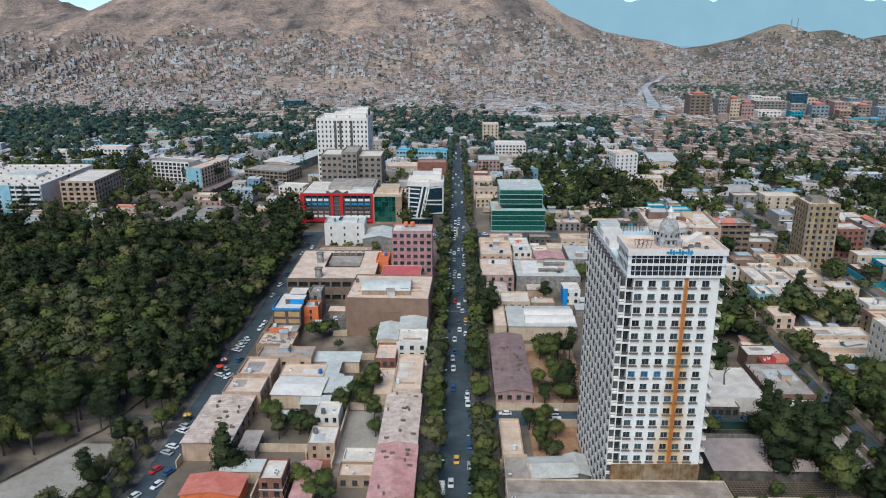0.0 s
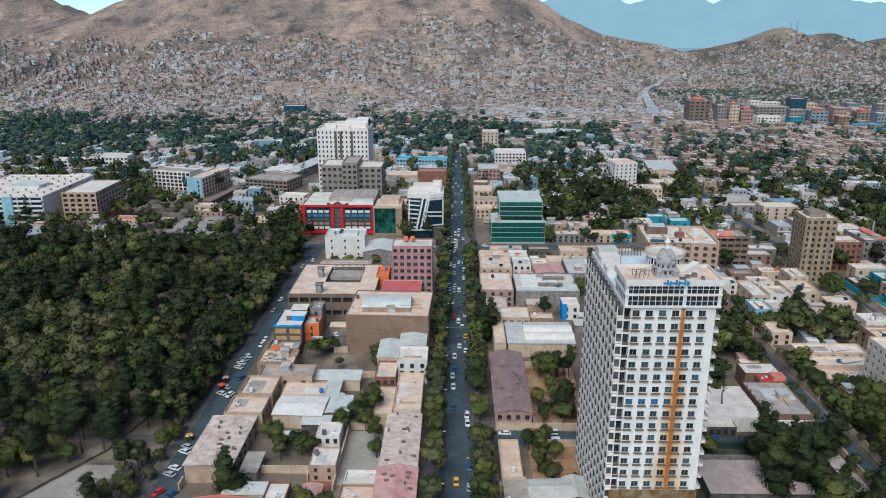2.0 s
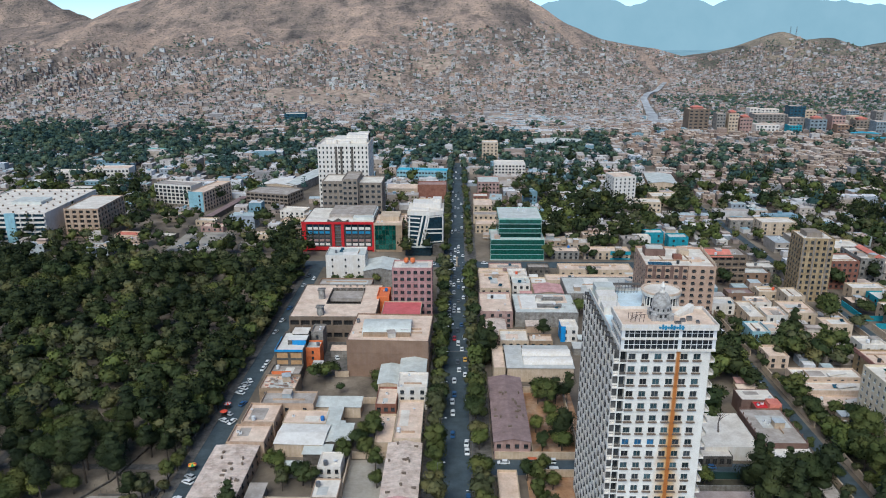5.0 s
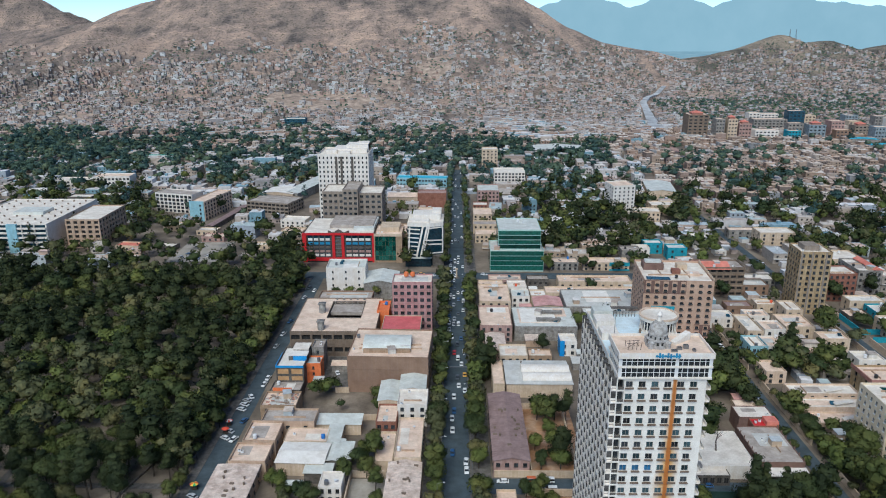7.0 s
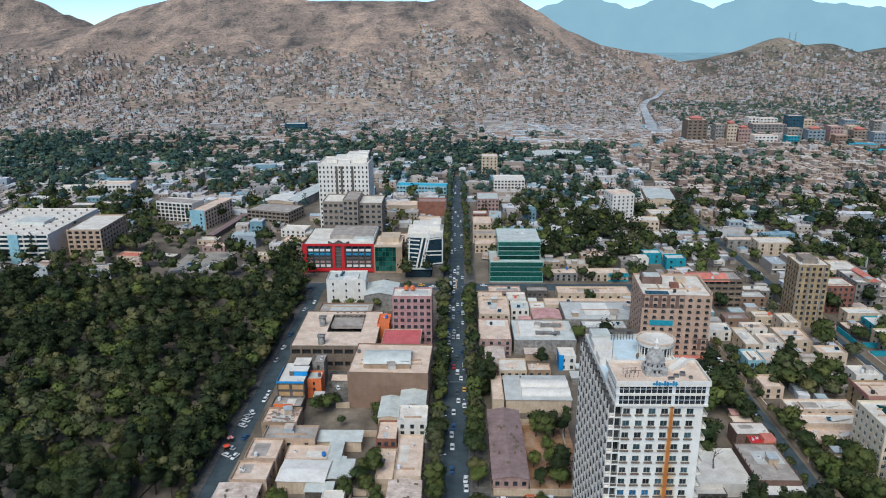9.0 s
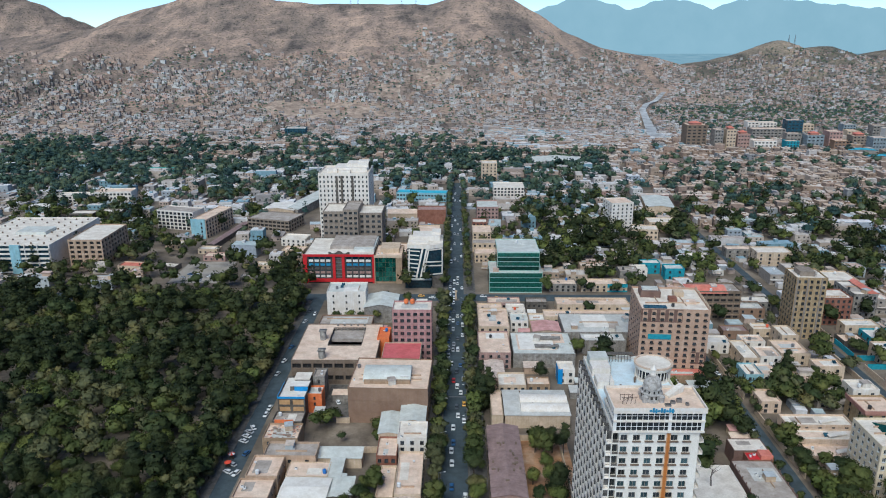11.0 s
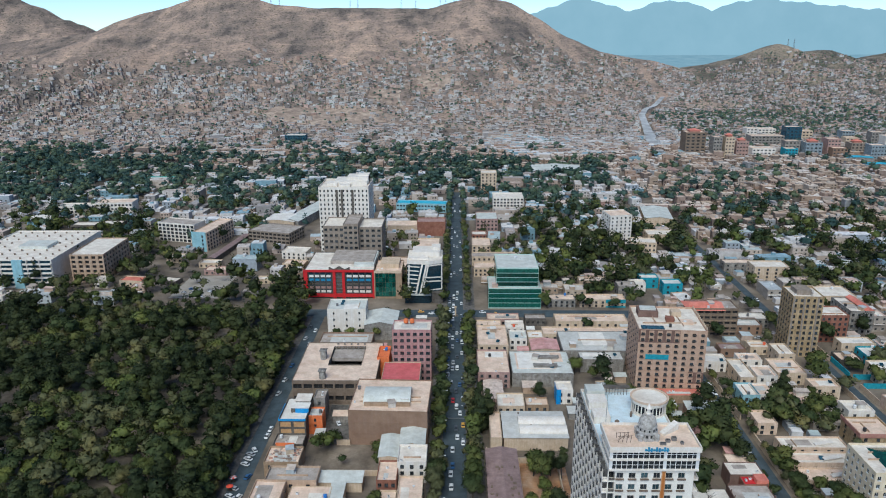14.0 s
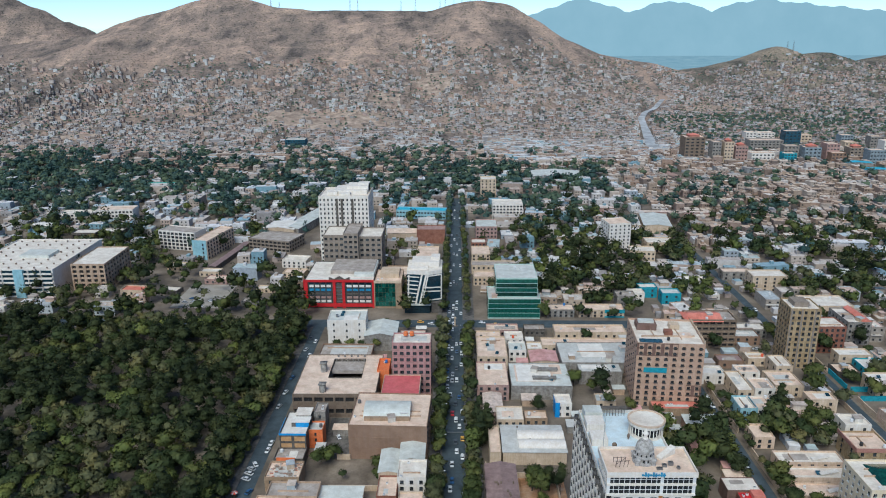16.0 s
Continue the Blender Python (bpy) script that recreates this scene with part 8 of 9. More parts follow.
# market sheds and yards at the foot of the hills
for _ in range(900):
    x, y = (rng.uniform(40, 340), rng.uniform(1040, 1215)) if rng.random() < 0.62 else (rng.uniform(-520, 420), rng.uniform(1000, 1190))
    if on_road(x, y, 5) or y > 1030 and abs(x - np.interp(y, [1040, 1190, 1290], [306, 315, 333])) < 15 and y > 1035:
        continue
    _fill.append((x, y, 0, rng.uniform(8, 24), rng.uniform(4, 9), rng.uniform(3, 5.5) + float(land(np.float64(x), np.float64(y))), rng.uniform(-0.3, 0.3)))
    _fidx.append((0, 1))
tagged(new("distant_houses", many_boxes("distant_houses", _fill, [TOWNFAR, TOWNROOF, DARK, HOUSEMIX, ROOFISLAND], _fidx)), "crowded low houses of the distant town", "houses", kind="stuff")
# belts of dark trees
for _cx, _cy, _rx, _ry, _n2 in ((-480, 900, 150, 60, 240), (-480, 770, 90, 40, 90), (60, 905, 120, 45, 330), (-40, 960, 120, 30, 200), (0, 850, 60, 45, 120), (330, 520, 40, 60, 90), (-235, 457, 110, 6, 16), (-120, 458, 40, 6, 10), (-140, 504, 30, 10, 7), (-222, 548, 16, 14, 12), (394, 695, 40, 30, 110), (350, 640, 30, 24, 60), (232, 765, 40, 25, 60), (152, 865, 30, 30, 50), (56, 974, 60, 30, 110), (294, 705, 30, 20, 50), (-560, 990, 90, 25, 80), (-330, 865, 60, 30, 80), (372, 676, 32, 20, 80), (425, 740, 40, 36, 90), (330, 865, 40, 16, 40), (181, 601, 20, 14, 30), (164, 454, 16, 12, 22), (248, 476, 20, 14, 24), (368, 610, 40, 20, 50), (420, 640, 90, 30, 110), (75, 470, 28, 30, 50), (95, 500, 36, 36, 70), (-130, 880, 90, 25, 90), (70, 560, 40, 50, 70), (110, 680, 60, 50, 70)):
    for _ in range(_n2):
        a, r = rng.uniform(0, 6.28), math.sqrt(rng.random())
        x, y = _cx + _rx * r * math.cos(a), _cy + _ry * r * math.sin(a)
        if free(x, y, 2) and not on_road(x, y, 2):
            _far.append(("pine" if rng.random() < 0.2 else "broad", x, y, 0, rng.uniform(0.9, 1.35)))
woods("town_trees", "trees crowding the park and the distant gardens", _far)

# ---- houses climbing the hills, in terraced rows ----
_hb, _hi, _ht2 = [], [], []
VALLEY = ([1095, 1190, 1290, 1390, 1480, 1570, 1650, 1730], [306, 315, 333, 354, 372, 404, 446, 480])
for _r in range(124):
    x = -1500.0
    while x < 1500:
        w = rng.uniform(4.5, 11.5)
        x += w + (rng.uniform(0, 0.7) if rng.random() < 0.8 else rng.uniform(2, 9))
        y = 1085 + 7.45 * _r + 22 * noise.noise(Vector((x / 150, _r / 14, 0.5))) + rng.uniform(-0.9, 0.9)
        if not visible(x, y, 40):
            continue
        z = relief(x, y)
        lim = 128 + 46 * noise.noise(Vector((x / 120, y / 200, 4.0))) + (28 if -150 < x < 250 else 0) - (22 if x < -650 else 0)
        if x > 330:
            lim = 122
        p = 0.97 if z < lim - 50 else 0.97 * max(0.0, (lim - z) / 50)
        gap = noise.noise(Vector((x / 75, y / 48, 9.0))) + 0.5 * noise.noise(Vector((x / 26, y / 22, 12.0)))
        if gap < -0.24 - 0.2 * (z < 30) + 0.16 * (z > 60) + 0.14 * (z > 95):
            p *= 0.07
        if any(((x - bx) / rx) ** 2 + ((y - by) / ry) ** 2 < 1 + 0.7 * noise.noise(Vector((x / 30, y / 30, 3.0))) for bx, by, rx, ry in BARE):
            p *= 0.1
        if 540 < x < 720 and 1460 < y < 1590 and rng.random() < 0.5:
            _ht2.append(("broad", x, y, z - 0.6, rng.uniform(0.5, 0.95)))
            continue
        if abs(x - np.interp(y, *VALLEY)) < 14:
            continue
        wood = noise.noise(Vector((x / 55, y / 60, 21.0))) + 0.15 * (x > 300) + 0.3 * (x > 380 and 1180 < y < 1560)
        if z < lim - 12 and rng.random() < (0.2 if wood < 0.12 and x < 560 else 0.42):
            _ht2.append(("broad", x + rng.uniform(-3, 3), y - 4.0, z - 0.6, rng.uniform(0.35, 0.75) * (1.5 if x > 380 and y < 1560 else 1.0)))
        if rng.random() > p * (0.45 if wood > 0.3 else 1.0):
            continue
        d, h = rng.uniform(4.2, 6.4), rng.choice([2.9, 3.3, 5.4, 6.2], p=[0.35, 0.3, 0.22, 0.13])
        a = 0.25 * noise.noise(Vector((x / 60, y / 60, 31.0)))
        _hb.append((x, y, z - 2.5, w, d, h + 2.5, a))
        _hi.append((0, 1))
        if rng.random() < 0.25:
            _hb.append((x + w * rng.uniform(-0.25, 0.25), y + d * 0.2, z + h, w * 0.45, d * 0.5, 2.2, a))
            _hi.append((0, 1))
        for sx in (-0.28, 0.25) if y < 1300 else (0.15,):
            _hb.append((x + sx * w + math.sin(a) * d * 0.5, y - math.cos(a) * d * 0.5, z + h - 2.1, 1.3, 0.14, 1.3, a))
            _hi.append((2, 2))
tagged(new("hillside_houses", many_boxes("hillside_houses", _hb, [HILLMIX, HILLROOF, DARK], _hi)), "thousands of mud houses stepping up the hillside", "houses", kind="stuff")
woods("hillside_trees", "scattered small trees between the hillside houses", _ht2)


def track(label, way, width):
    """A beaten earth track laid over the slope."""
    s = Shape()
    pts = []
    for (xa, ya), (xb, yb) in zip(way, way[1:]):
        for k in range(8):
            f = k / 8
            pts.append((xa + (xb - xa) * f + 2.5 * math.sin(ya + 4 * f), ya + (yb - ya) * f))
    for (xa, ya), (xb, yb) in zip(pts, pts[1:]):
        u = Vector((yb - ya, xa - xb, 0)).normalized() * width / 2
        s.face([(a, b, relief(a, b) + 1.6) for a, b in ((xa + u.x, ya + u.y), (xa - u.x, ya - u.y), (xb - u.x, yb - u.y), (xb + u.x, yb + u.y))])
    tagged(part("track", s, TRACK, None), label, "track", kind="structure")


TRACK = surface("beaten_earth", [(0.45, 0.38, 0.31), (0.55, 0.48, 0.41)], scale=0.05, fine=0.4, bump=0.0)
track("pale dirt track climbing between hillside houses", ((-330, 1225), (-338, 1295), (-400, 1380), (-474, 1468), (-500, 1540)), 6)
track("dusty track past the bare slope", ((-60, 1215), (-100, 1300), (-85, 1380), (-120, 1440)), 5)
track("curving dirt track on the far hillside", ((505, 1650), (540, 1705), (625, 1709), (678, 1630)), 9)
track("dirt path up the rocky dome", ((120, 1480), (160, 1580), (120, 1680), (190, 1790)), 4)

# ---- vehicles ----
def car_kind(kind, paint):
    """A car that faces +y, 4.4 m long: shell, glasshouse, roof panel, four wheels, lamps."""
    van = kind == "van"
    L, W = (4.7, 0.9) if van else (4.3, 0.86)

    def loft(rows, m=0):
        s = Shape()
        rings = []
        for y, hw, za, zb in rows:
            b = min(0.12, (zb - za) / 3)
            rings.append([(-hw + b, y, za), (hw - b, y, za), (hw, y, za + b), (hw, y, zb - b), (hw - b, y, zb), (-hw + b, y, zb), (-hw, y, zb - b), (-hw, y, za + b)])
        for p, q in zip(rings, rings[1:]):
            for i in range(8):
                j = (i + 1) % 8
                s.face([p[j], p[i], q[i], q[j]], m)
        s.face(rings[0], m)
        s.face(rings[-1][::-1], m)
        return s

    zt = 1.0 if van else 0.88
    body = loft([(-L / 2, W - 0.1, 0.42, zt - 0.18), (-L / 2 + 0.15, W, 0.3, zt), (-0.9, W, 0.26, zt), (0.9, W, 0.26, zt - 0.02), (L / 2 - 0.35, W - 0.02, 0.3, zt - 0.14), (L / 2, W - 0.14, 0.4, zt - 0.28)])
    if van:
        glass = loft([(-2.25, 0.8, 0.95, 1.35), (-2.1, 0.78, 0.95, 1.78), (0.7, 0.78, 0.95, 1.78), (1.5, 0.8, 0.95, 1.0)])
        roof = loft([(-2.22, 0.72, 1.72, 1.86), (-1.9, 0.76, 1.74, 1.88), (0.55, 0.76, 1.74, 1.88), (0.85, 0.7, 1.7, 1.8)])
    else:
        glass = loft([(-1.75, 0.74, 0.82, 0.92), (-1.15, 0.68, 0.82, 1.38), (0.35, 0.68, 0.82, 1.38), (1.15, 0.76, 0.82, 0.88)])
        roof = loft([(-1.3, 0.6, 1.34, 1.4), (-1.0, 0.64, 1.35, 1.45), (0.2, 0.64, 1.35, 1.45), (0.5, 0.58, 1.3, 1.38)])
    t = new("car", body.mesh("car", [paint], True))
    part("glasshouse", glass, GLASS, t)
    part("roof_panel", roof, paint, t)
    wh = Shape()
    n = 12
    ring = [(0.32 * math.cos(2 * math.pi * i / n), 0.32 * math.sin(2 * math.pi * i / n)) for i in range(n)]
    for i in range(n):
        a, b = ring[i], ring[(i + 1) % n]
        wh.face([(-0.11, *a), (0.11, *a), (0.11, *b), (-0.11, *b)])
    wh.face([(0.11, *p) for p in ring])
    wh.face([(-0.11, *p) for p in ring[::-1]])
    me = wh.mesh("wheel", [FRAMEDARK])
    for sx in (-1, 1):
        for yy in (-1.3, 1.35):
            part("wheel", me, None, t, at=pose(sx * (W - 0.1), yy, 0.32))
    return t


CARS = {}
for _nm, _col, _k in (("white", (0.7, 0.7, 0.69), "sedan"), ("silver", (0.4, 0.41, 0.42), "sedan"), ("yellow", (0.75, 0.4, 0.06), "sedan"), ("blue", (0.03, 0.09, 0.2), "sedan"), ("red", (0.5, 0.03, 0.03), "sedan"), ("grey", (0.08, 0.09, 0.1), "sedan"), ("white_van", (0.7, 0.7, 0.68), "van"), ("orange_van", (0.5, 0.12, 0.04), "van")):
    _m = flat("car_paint_" + _nm, _col, 0.3)
    CARS[_nm] = [car_kind(_k, _m), 0]
CAR_LABEL = {"white": "white saloon car on the asphalt", "silver": "silver saloon car on the asphalt", "yellow": "yellow and white taxi on the asphalt", "blue": "dark blue car on the asphalt", "red": "red car on the asphalt", "grey": "dark grey car on the asphalt", "white_van": "white minivan on the asphalt", "orange_van": "orange-striped van on the asphalt"}


def car(colour, x, y, rot=0.0, state=""):
    base, used = CARS[colour]
    m = pose(x, y, 0.05, 0, 0, rot)
    if used:
        t = copy_thing(base, m)
    else:
        base.matrix_world = m
        t = base
    CARS[colour][1] += 1
    tagged(t, CAR_LABEL[colour], "car", "parked cars" if state else "cars on the avenue")


for _c, _x, _y in (("yellow", 0.4, 191.7), ("white", -1.2, 180), ("white_van", -3.7, 177), ("silver", 4.4, 189), ("grey", 4.4, 182), ("white", 4.4, 171), ("blue", 4.4, 199.8), ("red", -4.2, 203), ("white", -0.9, 253), ("blue", -0.9, 237.2), ("white", 1.6, 290.5), ("white", -0.5, 280),
                   ("white", 4.2, 286), ("blue", -0.4, 268), ("white", -1.2, 262), ("grey", 1.0, 298), ("yellow", 4.3, 301), ("white_van", 1.2, 318), ("white", 2.9, 312), ("red", -0.6, 324), ("white", 4.3, 326), ("grey", 0.9, 334), ("blue", 2.8, 341), ("white", -1.8, 343)):
    car(_c, _x, _y, 0 if _x > 1 else 180)
for _x in (-3.4, -0.9, 1.6, 4.1):
    y = 345.0
    while y < 760:
        y += rng.uniform(7, 15) if y < 470 else rng.uniform(22, 48)
        if rng.random() < 0.75 and not (_x == 1.6 and 430 < y < 450):
            car(("white", "white", "silver", "blue", "white", "grey", "white_van", "blue", "white", "silver", "white", "grey", "grey")[int(rng.integers(13))], _x + rng.uniform(-0.3, 0.3), y, 0 if _x > 1 else 180)
for _c, _x, _y, _r in (("silver", -88.6, 209.5, 62), ("white", -88.4, 206.5, 66), ("white", -88.2, 197.4, 70), ("silver", -88.6, 194, 68), ("red", -88.4, 184.8, 150), ("white", -85, 177.5, 155), ("blue", -84, 184, 335), ("white", -89.4, 172, 150), ("white", -88.6, 246, 60), ("silver", -88.4, 251, 62),
                       ("white", -88.6, 268, 66), ("white", -88.4, 272, 64), ("silver", -88.2, 275.5, 62), ("white", -87.4, 279, 30), ("blue", -84.8, 259, 340), ("white", -85, 245, 158), ("white", -84.6, 290, 172), ("white", -84.4, 296, 172), ("silver", -88.9, 330, 165), ("white", -88.9, 345, 165), ("blue", -88.9, 362, 165),
                       ("white", -85, 390, 175), ("silver", -88.6, 398, 165), ("white", -85, 410, 175), ("grey", -88.8, 415, 165), ("white", 16.8, 219.6, 90), ("orange_van", 26, 220.2, 90), ("white_van", 32.5, 220, 90), ("white", 26, 215, 90), ("white_van", 32.8, 215, 90), ("white", 4.2, 231.5, 175), ("white", 4.3, 226, 180),
                       ("white", 130.8, 227, 175), ("blue", 87, 218, 90), ("white", 131.2, 333.5, 200), ("white_van", 131.2, 340.5, 178), ("white", 128, 279, 5), ("white", 176, 405, 90), ("silver", 180, 402, 90), ("white", 201, 371, 178), ("silver", 205, 379, 10), ("white", -54, 302, 20),
                       ("white", -182, 482, 70), ("blue", -178, 474, 65), ("silver", -184, 477, 70), ("white", -176, 469, 60), ("blue", -187, 483, 75), ("white", -172, 478, 60), ("silver", -190, 476, 70), ("grey", 201, 440, 2), ("white", 204, 465, 182), ("white", -30, 438, 90), ("yellow", -22, 441.5, 270), ("white", -15, 438.5, 80), ("white", 18, 441, 260), ("yellow", 26, 438, 90), ("white", -42, 441.5, 270), ("white", -120, 438, 90), ("grey", -104, 441, 270)):
    car(_c, _x, _y, _r, "parked")

# ---- street furniture ----
def pole(x, y, h=9.0, arm=2.0, rot=0.0):
    s = Shape()
    s.tube((0, 0, 0), (0, 0, h), 0.11, 0.07, 6)
    t = tagged(part("street_lamp", s, STEEL, None, at=pose(x, y, 0.1, 0, 0, rot)), "thin grey steel street lamp on the footway", "street lamp", "street lamps")
    a = Shape()
    a.tube((0, 0, h - 0.2), (arm, 0, h + 0.3), 0.05, 0.04, 5)
    part("arm", a, STEEL, t)
    b = Shape()
    b.box(arm - 0.1, -0.14, h + 0.22, arm + 0.6, 0.14, h + 0.36, bottom=True)
    part("lamp_head", b, FRAMEWHITE, t)


for _y in range(150, 430, 28):
    pole(-5.7, _y, rot=0)
    pole(6.1, _y + 13, rot=180)


def gantry(y):
    t = thing("road_gantry", 0, y, 0, 0, "thin steel gantry spanning the avenue", "gantry")
    for x in (-9.5, 12.5):
        s = Shape()
        s.tube((x, 0, 0.1), (x, 0, 6.4), 0.14, 0.12, 7)
        part("post", s, STEEL, t)
    s = Shape()
    s.box(-9.6, -0.15, 6.1, 12.6, 0.15, 6.5, bottom=True)
    part("beam", s, STEEL, t)


gantry(297)


def monument():
    t = thing("traffic_post", 0.4, 436, 0, 0, "white traffic island post at the junction", "monument")
    s = Shape()
    s.cyl(0, 0, 0.05, 0.5, 2.0, 1.9, 18)
    part("kerb_ring", s, PAVING, t)
    s = Shape()
    s.cyl(0, 0, 0.5, 5.5, 0.6, 0.45, 10)
    s.cyl(0, 0, 5.5, 6.2, 0.9, 0.9, 10)
    part("pillar", s, CREAM, t)


monument()


def umbrella(x, y, kinds):
    t = thing("parasol", x, y, 0.1, 0, "striped street vendor parasol over a barrow", "parasol", "vendor parasols")
    s = Shape()
    s.tube((0, 0, 0), (0, 0, 2.4), 0.04, 0.04, 5)
    part("pole", s, STEEL, t)
    for i in range(8):
        a, b = i * math.pi / 4, (i + 1) * math.pi / 4
        g = Shape()
        g.face([(0, 0, 2.75), (1.5 * math.cos(a), 1.5 * math.sin(a), 2.15), (1.5 * math.cos(b), 1.5 * math.sin(b), 2.15)])
        g.face([(0, 0, 2.73), (1.5 * math.cos(b), 1.5 * math.sin(b), 2.13), (1.5 * math.cos(a), 1.5 * math.sin(a), 2.13)])
        part("canopy_panel", g, kinds[i % len(kinds)], t)
    g = Shape()
    g.box(-0.9, -0.5, 0.1, 0.9, 0.5, 0.9)
    part("barrow", g, BARK, t)


GREENCLOTH = flat("green_cloth", (0.05, 0.3, 0.1), 0.8)
YELLOWCLOTH = flat("yellow_cloth", (0.75, 0.45, 0.05), 0.8)
REDCLOTH = flat("red_cloth", (0.7, 0.08, 0.04), 0.8)
umbrella(-89.3, 214, [REDCLOTH, YELLOWCLOTH, GREENCLOTH, YELLOWCLOTH])
umbrella(-89.6, 250, [REDCLOTH])
umbrella(-90, 256, [REDCLOTH, FRAMEWHITE])


def yard_wall(x0, y0, x1, y1, h=2.6, material=None, gate=False):
    s = Shape()
    if abs(x1 - x0) > abs(y1 - y0):
        s.box(x0, y0 - 0.17, 0, x1, y0 + 0.17, h)
        s.box(x0 - 0.05, y0 - 0.24, h, x1 + 0.05, y0 + 0.24, h + 0.12, bottom=True)
    else:
        s.box(x0 - 0.17, y0, 0, x0 + 0.17, y1, h)
        s.box(x0 - 0.24, y0 - 0.05, h, x0 + 0.24, y1 + 0.05, h + 0.12, bottom=True)
    tagged(part("yard_wall", s, material or CREAM, None), "plastered boundary wall of a yard", "wall", "yard walls")


for _q in ((14, 222.9, 44, 222.9), (24, 212.4, 42, 212.4), (13.6, 100, 13.6, 160), (13.6, 188, 13.6, 189), (14.3, 272, 14.3, 279), (27, 271, 42, 271), (27.2, 224, 27.2, 271), (43.5, 223, 43.5, 271), (13.8, 304, 13.8, 315), (13.8, 337, 13.8, 342),
           (125.4, 160, 125.4, 222), (125.4, 266, 125.4, 305), (125.4, 318, 125.4, 330), (135, 245, 135, 295), (135, 308, 135, 420), (135, 170, 135, 230), (70, 172, 124, 172), (198, 250, 198, 360), (207.6, 250, 207.6, 340), (207.6, 372, 207.6, 392),
           (-36.5, 186, -36.5, 222), (-36, 222, -24, 222), (-62, 196, -45, 196), (-45, 191, -45, 209), (-60, 222, -60, 232), (-52, 261, -30, 261), (-30.5, 261, -30.5, 284), (-52, 284, -46, 284), (-82.6, 186, -82.6, 190), (-82.5, 166, -82.5, 168), (-34, 161, -24, 161), (-56, 170, -56, 178)):
    yard_wall(*_q)
for _q in ((208.2, 352, 208.2, 372), (209, 350, 226, 350), (209, 340, 222, 340), (96, 404, 124, 404)):
    yard_wall(*_q, 2.8, TURQ)
GREENSHEET = surface("dark_green_sheet", [(0.02, 0.05, 0.045), (0.035, 0.075, 0.065)], rough=0.5, scale=0.4, wear=0.2)
yard_wall(72, 212, 124, 212, 2.6, GREENSHEET)
yard_wall(72, 205, 100, 205, 2.2, CONCRETE)
yard_wall(-95.9, 60, -95.9, 431, 0.7, CONCRETE)
yard_wall(-420, 431.5, -96, 431.5, 0.7, CONCRETE)
def slant_wall(a, b, h, material, label, posts=0):
    """A low wall between two ground points, with thin posts on it."""
    L, t = math.hypot(b[0] - a[0], b[1] - a[1]), math.degrees(math.atan2(b[1] - a[1], b[0] - a[0]))
    w = thing("park_wall", a[0], a[1], 0, t, label, "wall", "park walls")
    q = Shape()
    q.box(0, -0.2, 0, L, 0.2, h)
    part("base", q, material, w)
    q = Shape()
    q.tube((0, 0, h - 0.05), (0, 0, h + 1.6), 0.05, 0.05, 4)
    me = q.mesh("post", [FRAMEDARK])
    for k in range(posts):
        part("post", me, None, w, at=pose(L * (k + 0.5) / posts, 0, 0))


slant_wall((-160, 128.5), (-114, 207.5), 0.8, DARKCONC, "low dark wall with thin posts beside the court", 22)
slant_wall((-114, 207.7), (-105.5, 246), 0.8, DARKCONC, "low dark wall under the park pines", 9)
slant_wall((-115, 199.6), (-103, 199.6), 0.6, DARKCONC, "low dark kerb wall at the court end", 6)
slant_wall((-101.5, 150), (-101.5, 199), 0.5, CONCRETE, "low pale wall between court and footway", 12)


def pergola():
    t = thing("pergola", 77, 173, 0, 0, "dark wooden lattice pergola beside the long shed", "pergola")
    q = Shape()
    q.box(-0.1, -0.1, 0, 0.1, 0.1, 2.5)
    me = q.mesh("post", [BROWNCONC])
    for k in range(9):
        for yy in (0, 6):
            part("post", me, None, t, at=pose(4 * k, yy, 0))
    q = Shape()
    q.box(-0.06, -0.5, 2.5, 0.06, 6.5, 2.65, bottom=True)
    me = q.mesh("slat", [BROWNCONC])
    for k in range(33):
        part("slat", me, None, t, at=pose(k, 0, 0))
    q = Shape()
    q.box(-0.5, -0.06, 2.65, 32.5, 0.06, 2.78, bottom=True)
    me = q.mesh("beam", [BROWNCONC])
    for k in range(7):
        part("beam", me, None, t, at=pose(0, k, 0))


pergola()
_p = Shape()
_p.tube((0, 0, 0.7), (0, 0, 2.2), 0.05, 0.05, 4)
_pm = _p.mesh("post", [FRAMEDARK])
for _k in range(5):
    _t = thing("park_railing", -95.9, 150 + _k * 37.5, 0, 0, "dark steel railing on a low park wall", "railing", "park railings")
    for _z in (1.1, 2.1):
        _r = Shape()
        _r.box(-0.03, 0, _z - 0.03, 0.03, 37.3, _z + 0.03, bottom=True)
        part("rail", _r, FRAMEDARK, _t)
    for _j in range(13):
        part("post", _pm, None, _t, at=pose(0, _j * 3.1, 0))

# paths in the park
for _x0, _y0, _x1, _y1 in ((-210, 214, -97, 217), (-160, 217, -157, 330), (-260, 300, -97, 303), (-230, 352, -100, 354.5), (-213, 217, -210, 420)):
    strip("park_path", "pale paved path between park trees", _x0, _y0, _x1, _y1, 0.17, PAVING)
_pv = thing("park_platform", -186, 236, 0, 0, "round pale stone platform in the park", "platform")
_s = Shape()
_s.cyl(0, 0, 0, 0.6, 7, 7, 28)
part("base", _s, CONCRETE, _pv)
_s = Shape()
_s.cyl(0, 0, 0.6, 0.9, 4, 4, 28)
part("step", _s, WHITE, _pv)

